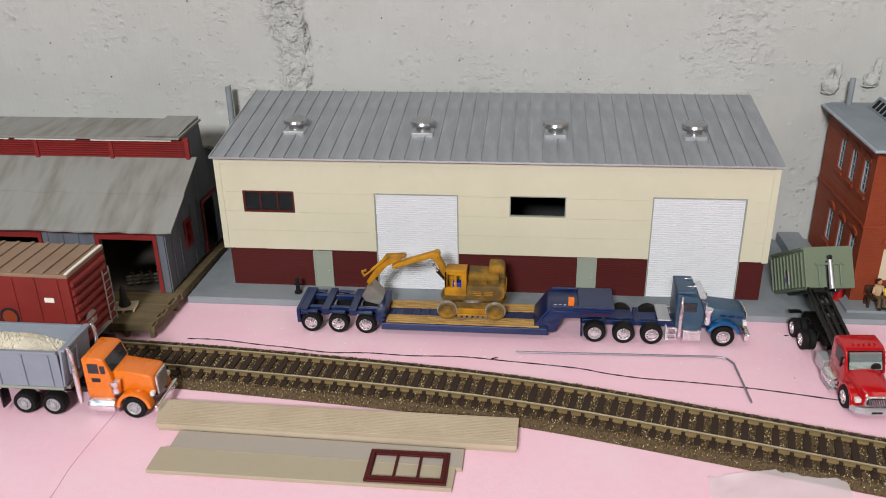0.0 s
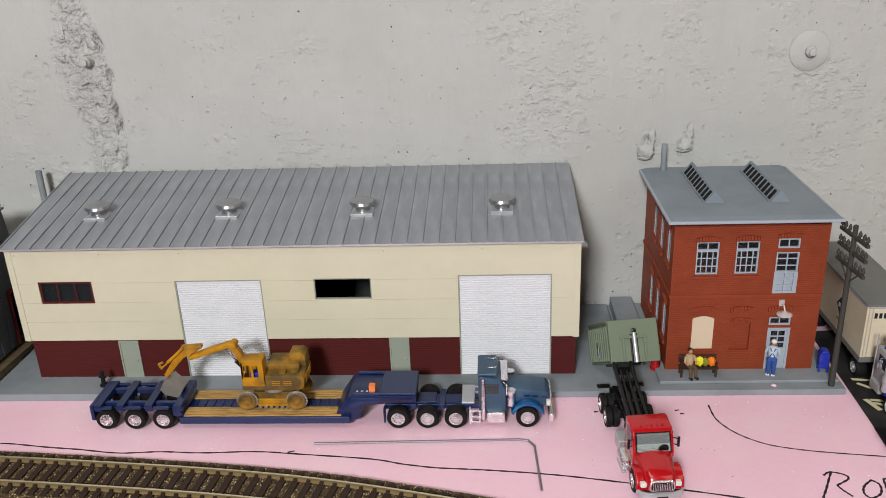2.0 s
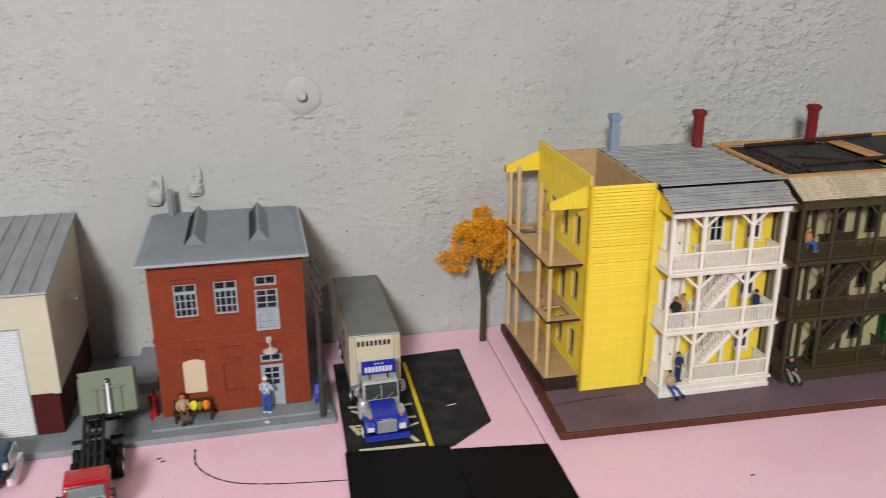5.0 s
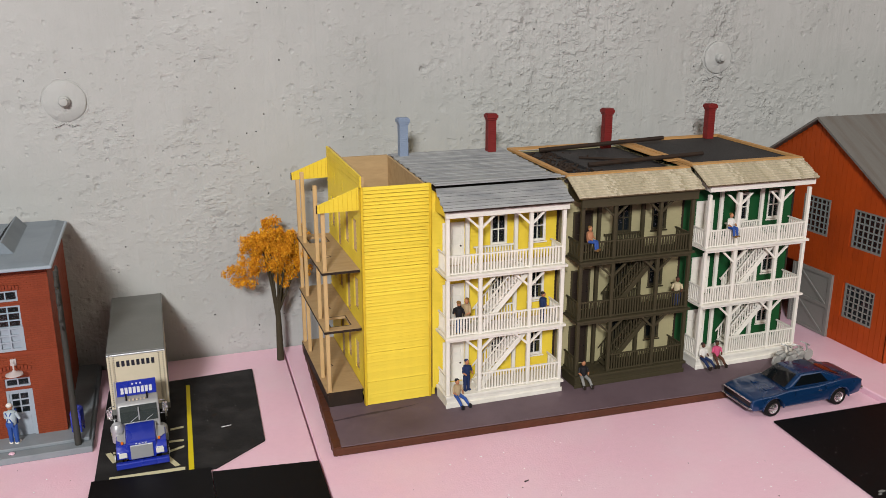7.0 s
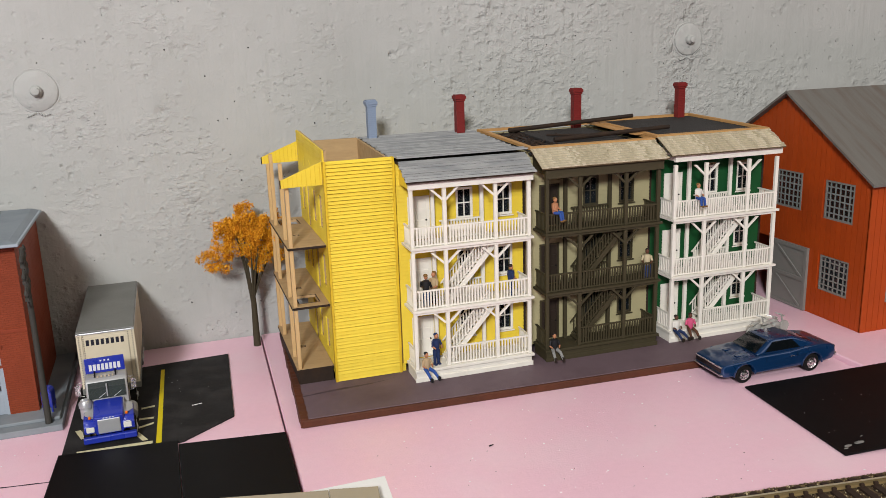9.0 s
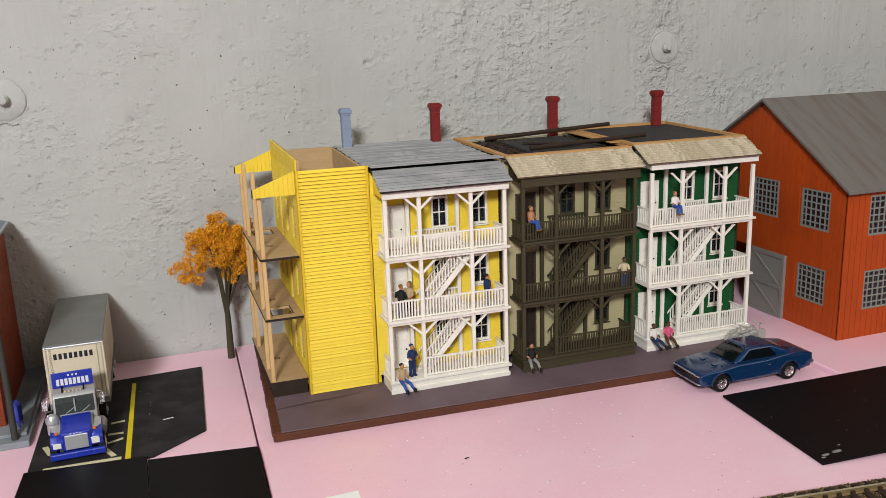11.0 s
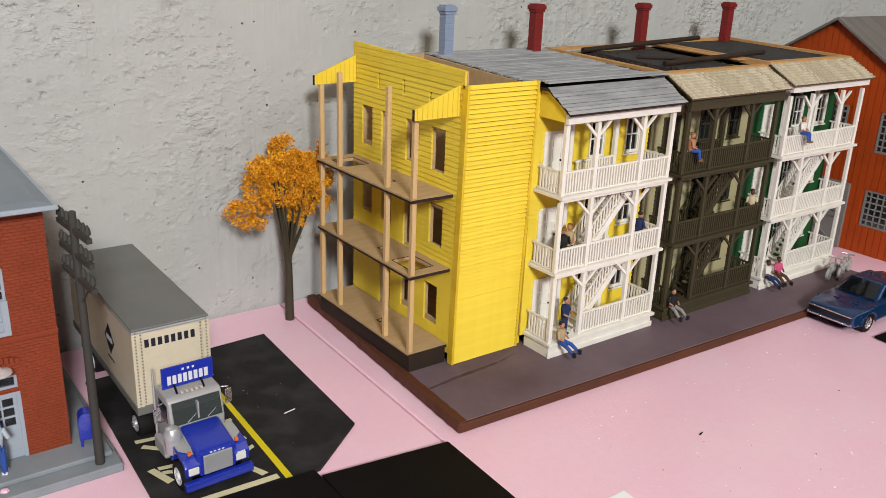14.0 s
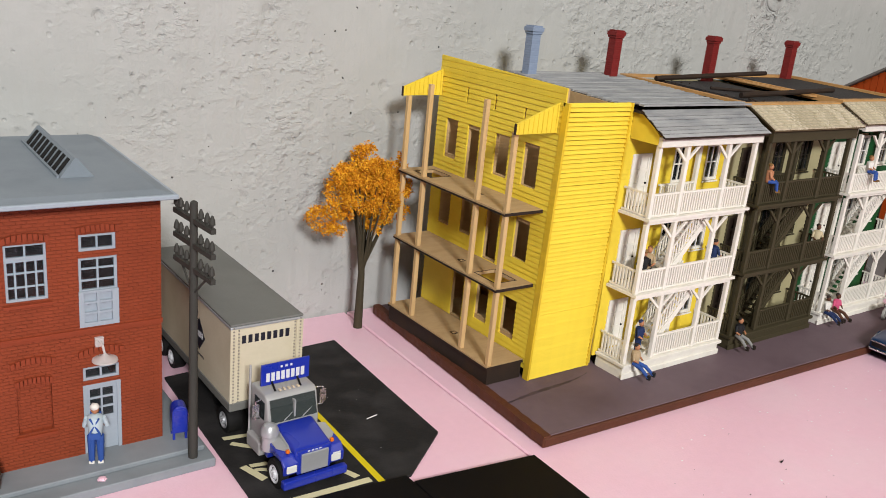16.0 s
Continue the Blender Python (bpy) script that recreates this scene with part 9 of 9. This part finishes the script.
figurine("black-shirted figurine seated on the dark porch step", 59.25, 38.6, 1.15, -5, True, "black", "grey", sprawl=True)
figurine("bare-shouldered figurine seated on the top dark rail", 59.4, 38.85, 8.8, 40, True, "skin", "blue", hair="straw", s=0.8)
figurine("figurine in a pale shirt standing on the dark porch", 65.3, 39.15, 4.42, -30, False, "cream", "blue", "dark")
figurine("seated figurine in a white shirt on the white porch step", 67.0, 38.6, 1.15, 10, True, "white", "navy", "dark", sprawl=True)
figurine("figurine in a pink dress seated on the porch step", 67.95, 38.6, 1.15, -10, True, "pink", "dark", "dark", sprawl=True)
figurine("figurine in a white shirt seated on the top white rail", 68.3, 38.85, 8.8, 10, True, "white", "blue", hair="straw", s=0.8)


# ---------------------------------------------------------------- clear plastic motorcycles
CLEAR = glass("clear_grey_plastic", "a9a8a3", 0.2, 0.88)
for k, (x, y, rz) in enumerate(((72.0, 37.7, 14), (72.65, 37.5, 20), (73.3, 37.7, 8))):
    bk = thing("toy_motorcycle", "unpainted clear grey plastic motorcycle casting", "motorcycle", x, y, 0.45, rz, group="motorcycle castings")
    for wx in (-0.62, 0.62):
        bm = bmesh.new()
        lathe(bm, [(0.2, 0.06), (0.34, 0.07), (0.36, 0.0), (0.34, -0.07), (0.2, -0.06)], (wx, 0, 0.36), "y", 16)
        part("wheel", bm, CLEAR, bk, smooth=True)
    bm = bmesh.new()
    lump(bm, -0.05, 0, 0.55, 0.35, 0.14, 0.2, k)
    part("engine", bm, CLEAR, bk, smooth=True)
    bm = bmesh.new()
    lump(bm, -0.3, 0, 0.85, 0.4, 0.12, 0.09, k + 4)
    part("saddle", bm, CLEAR, bk, smooth=True)
    bm = bmesh.new()
    tube(bm, [(0.62, 0.0, 0.36), (0.4, 0, 0.95), (0.35, 0.0, 1.1)], 0.05, 8)
    tube(bm, [(0.2, -0.35, 1.15), (0.36, -0.1, 1.1), (0.36, 0.1, 1.1), (0.2, 0.35, 1.15)], 0.04, 8)
    part("fork", bm, CLEAR, bk, smooth=True)

# ---------------------------------------------------------------- the autumn tree
BARK = surface("olive_brown_bark", "40392a", 0.8, var=0.15, grain=500, bump=0.4)


def leaf_material():
    m = surface("orange_foliage", "d08a12", 0.8, var=0.2, bump=0.0)
    n, l = m.node_tree.nodes, m.node_tree.links
    g = n.new("ShaderNodeNewGeometry")
    r = n.new("ShaderNodeValToRGB")
    for e, (p, c) in zip((r.color_ramp.elements[0], r.color_ramp.elements[1]), ((0.0, "a85f06"), (1.0, "f6bc32"))):
        e.position, e.color = p, (*rgb(c), 1)
    e = r.color_ramp.elements.new(0.5)
    e.color = (*rgb("dd9416"), 1)
    l.new(g.outputs["Random Per Island"], r.inputs[0])
    l.new(r.outputs[0], n["Principled BSDF"].inputs["Base Color"])
    return m


tree = thing("autumn_tree", "model tree with orange-yellow foam leaves and a bare olive trunk", "tree", 44.1, 49.2, 0)
rng = random.Random(21)
bm = bmesh.new()
rod(bm, (0, 0, 0), (0.02, 0.02, 2.6), 0.22, 0.17, 12)
rod(bm, (0.02, 0.02, 2.58), (0.0, 0.0, 3.6), 0.17, 0.13, 12)
tips = []
for k in range(15):
    a = k * 2.4
    spread = 0.4 + 1.0 * rng.random()
    p0 = Vector((0.08 * math.cos(a), 0.08 * math.sin(a), 2.9 + 0.5 * rng.random()))
    p1 = Vector((0.45 * spread * math.cos(a), 0.35 * spread * math.sin(a), 4.3 + 0.4 * rng.random()))
    p2 = Vector((1.25 * spread * math.cos(a), 0.75 * spread * math.sin(a), 5.4 + (2.1 - spread) * 1.3 + 0.6 * rng.random()))
    rod(bm, p0, p1, 0.085, 0.06, 7)
    rod(bm, p1, p2, 0.06, 0.03, 6)
    tips.append(p2)
part("trunk", bm, BARK, tree, smooth=True)
for s in ((0, 0, 8.2), (-0.7, 0, 7.7), (0.8, 0.1, 7.5), (1.6, 0.1, 7.0), (-1.9, -0.1, 5.7), (-2.2, 0, 5.9), (0.5, -0.4, 6.2), (-0.6, -0.4, 6.4), (1.5, -0.2, 6.0), (0.9, -0.3, 5.3), (-0.2, 0.2, 8.7), (1.7, 0.2, 7.6), (-1.25, -0.1, 5.95), (-1.4, 0.0, 6.7), (-0.9, -0.2, 7.1), (0.1, -0.3, 7.1), (1.0, -0.2, 6.7), (0.3, 0.1, 5.6), (-1.6, 0.1, 7.5)):
    tips.append(Vector(s))
bm = bmesh.new()
for c in tips:
    if c.y > 1.0:
        c.y = 1.0
    r0 = rng.uniform(0.55, 0.8)
    for q in range(7):
        o = c + Vector((rng.gauss(0, 0.45), rng.gauss(0, 0.32), rng.gauss(0, 0.4))) * r0
        for k in range(100):
            v = Vector((rng.gauss(0, 1), rng.gauss(0, 1), rng.gauss(0, 1))).normalized() * r0 * 0.42 * rng.uniform(0.4, 1.1)
            p = o + v
            e = rng.uniform(0.04, 0.085)
            t = [bm.verts.new(p + e * Vector((rng.uniform(-1, 1), rng.uniform(-1, 1), rng.uniform(-1, 1)))) for _ in range(4)]
            for f in ((0, 1, 2), (0, 2, 3), (0, 3, 1), (1, 3, 2)):
                bm.faces.new([t[j] for j in f])
part("crown", bm, leaf_material(), tree, "clumps of orange and yellow foam leaves")
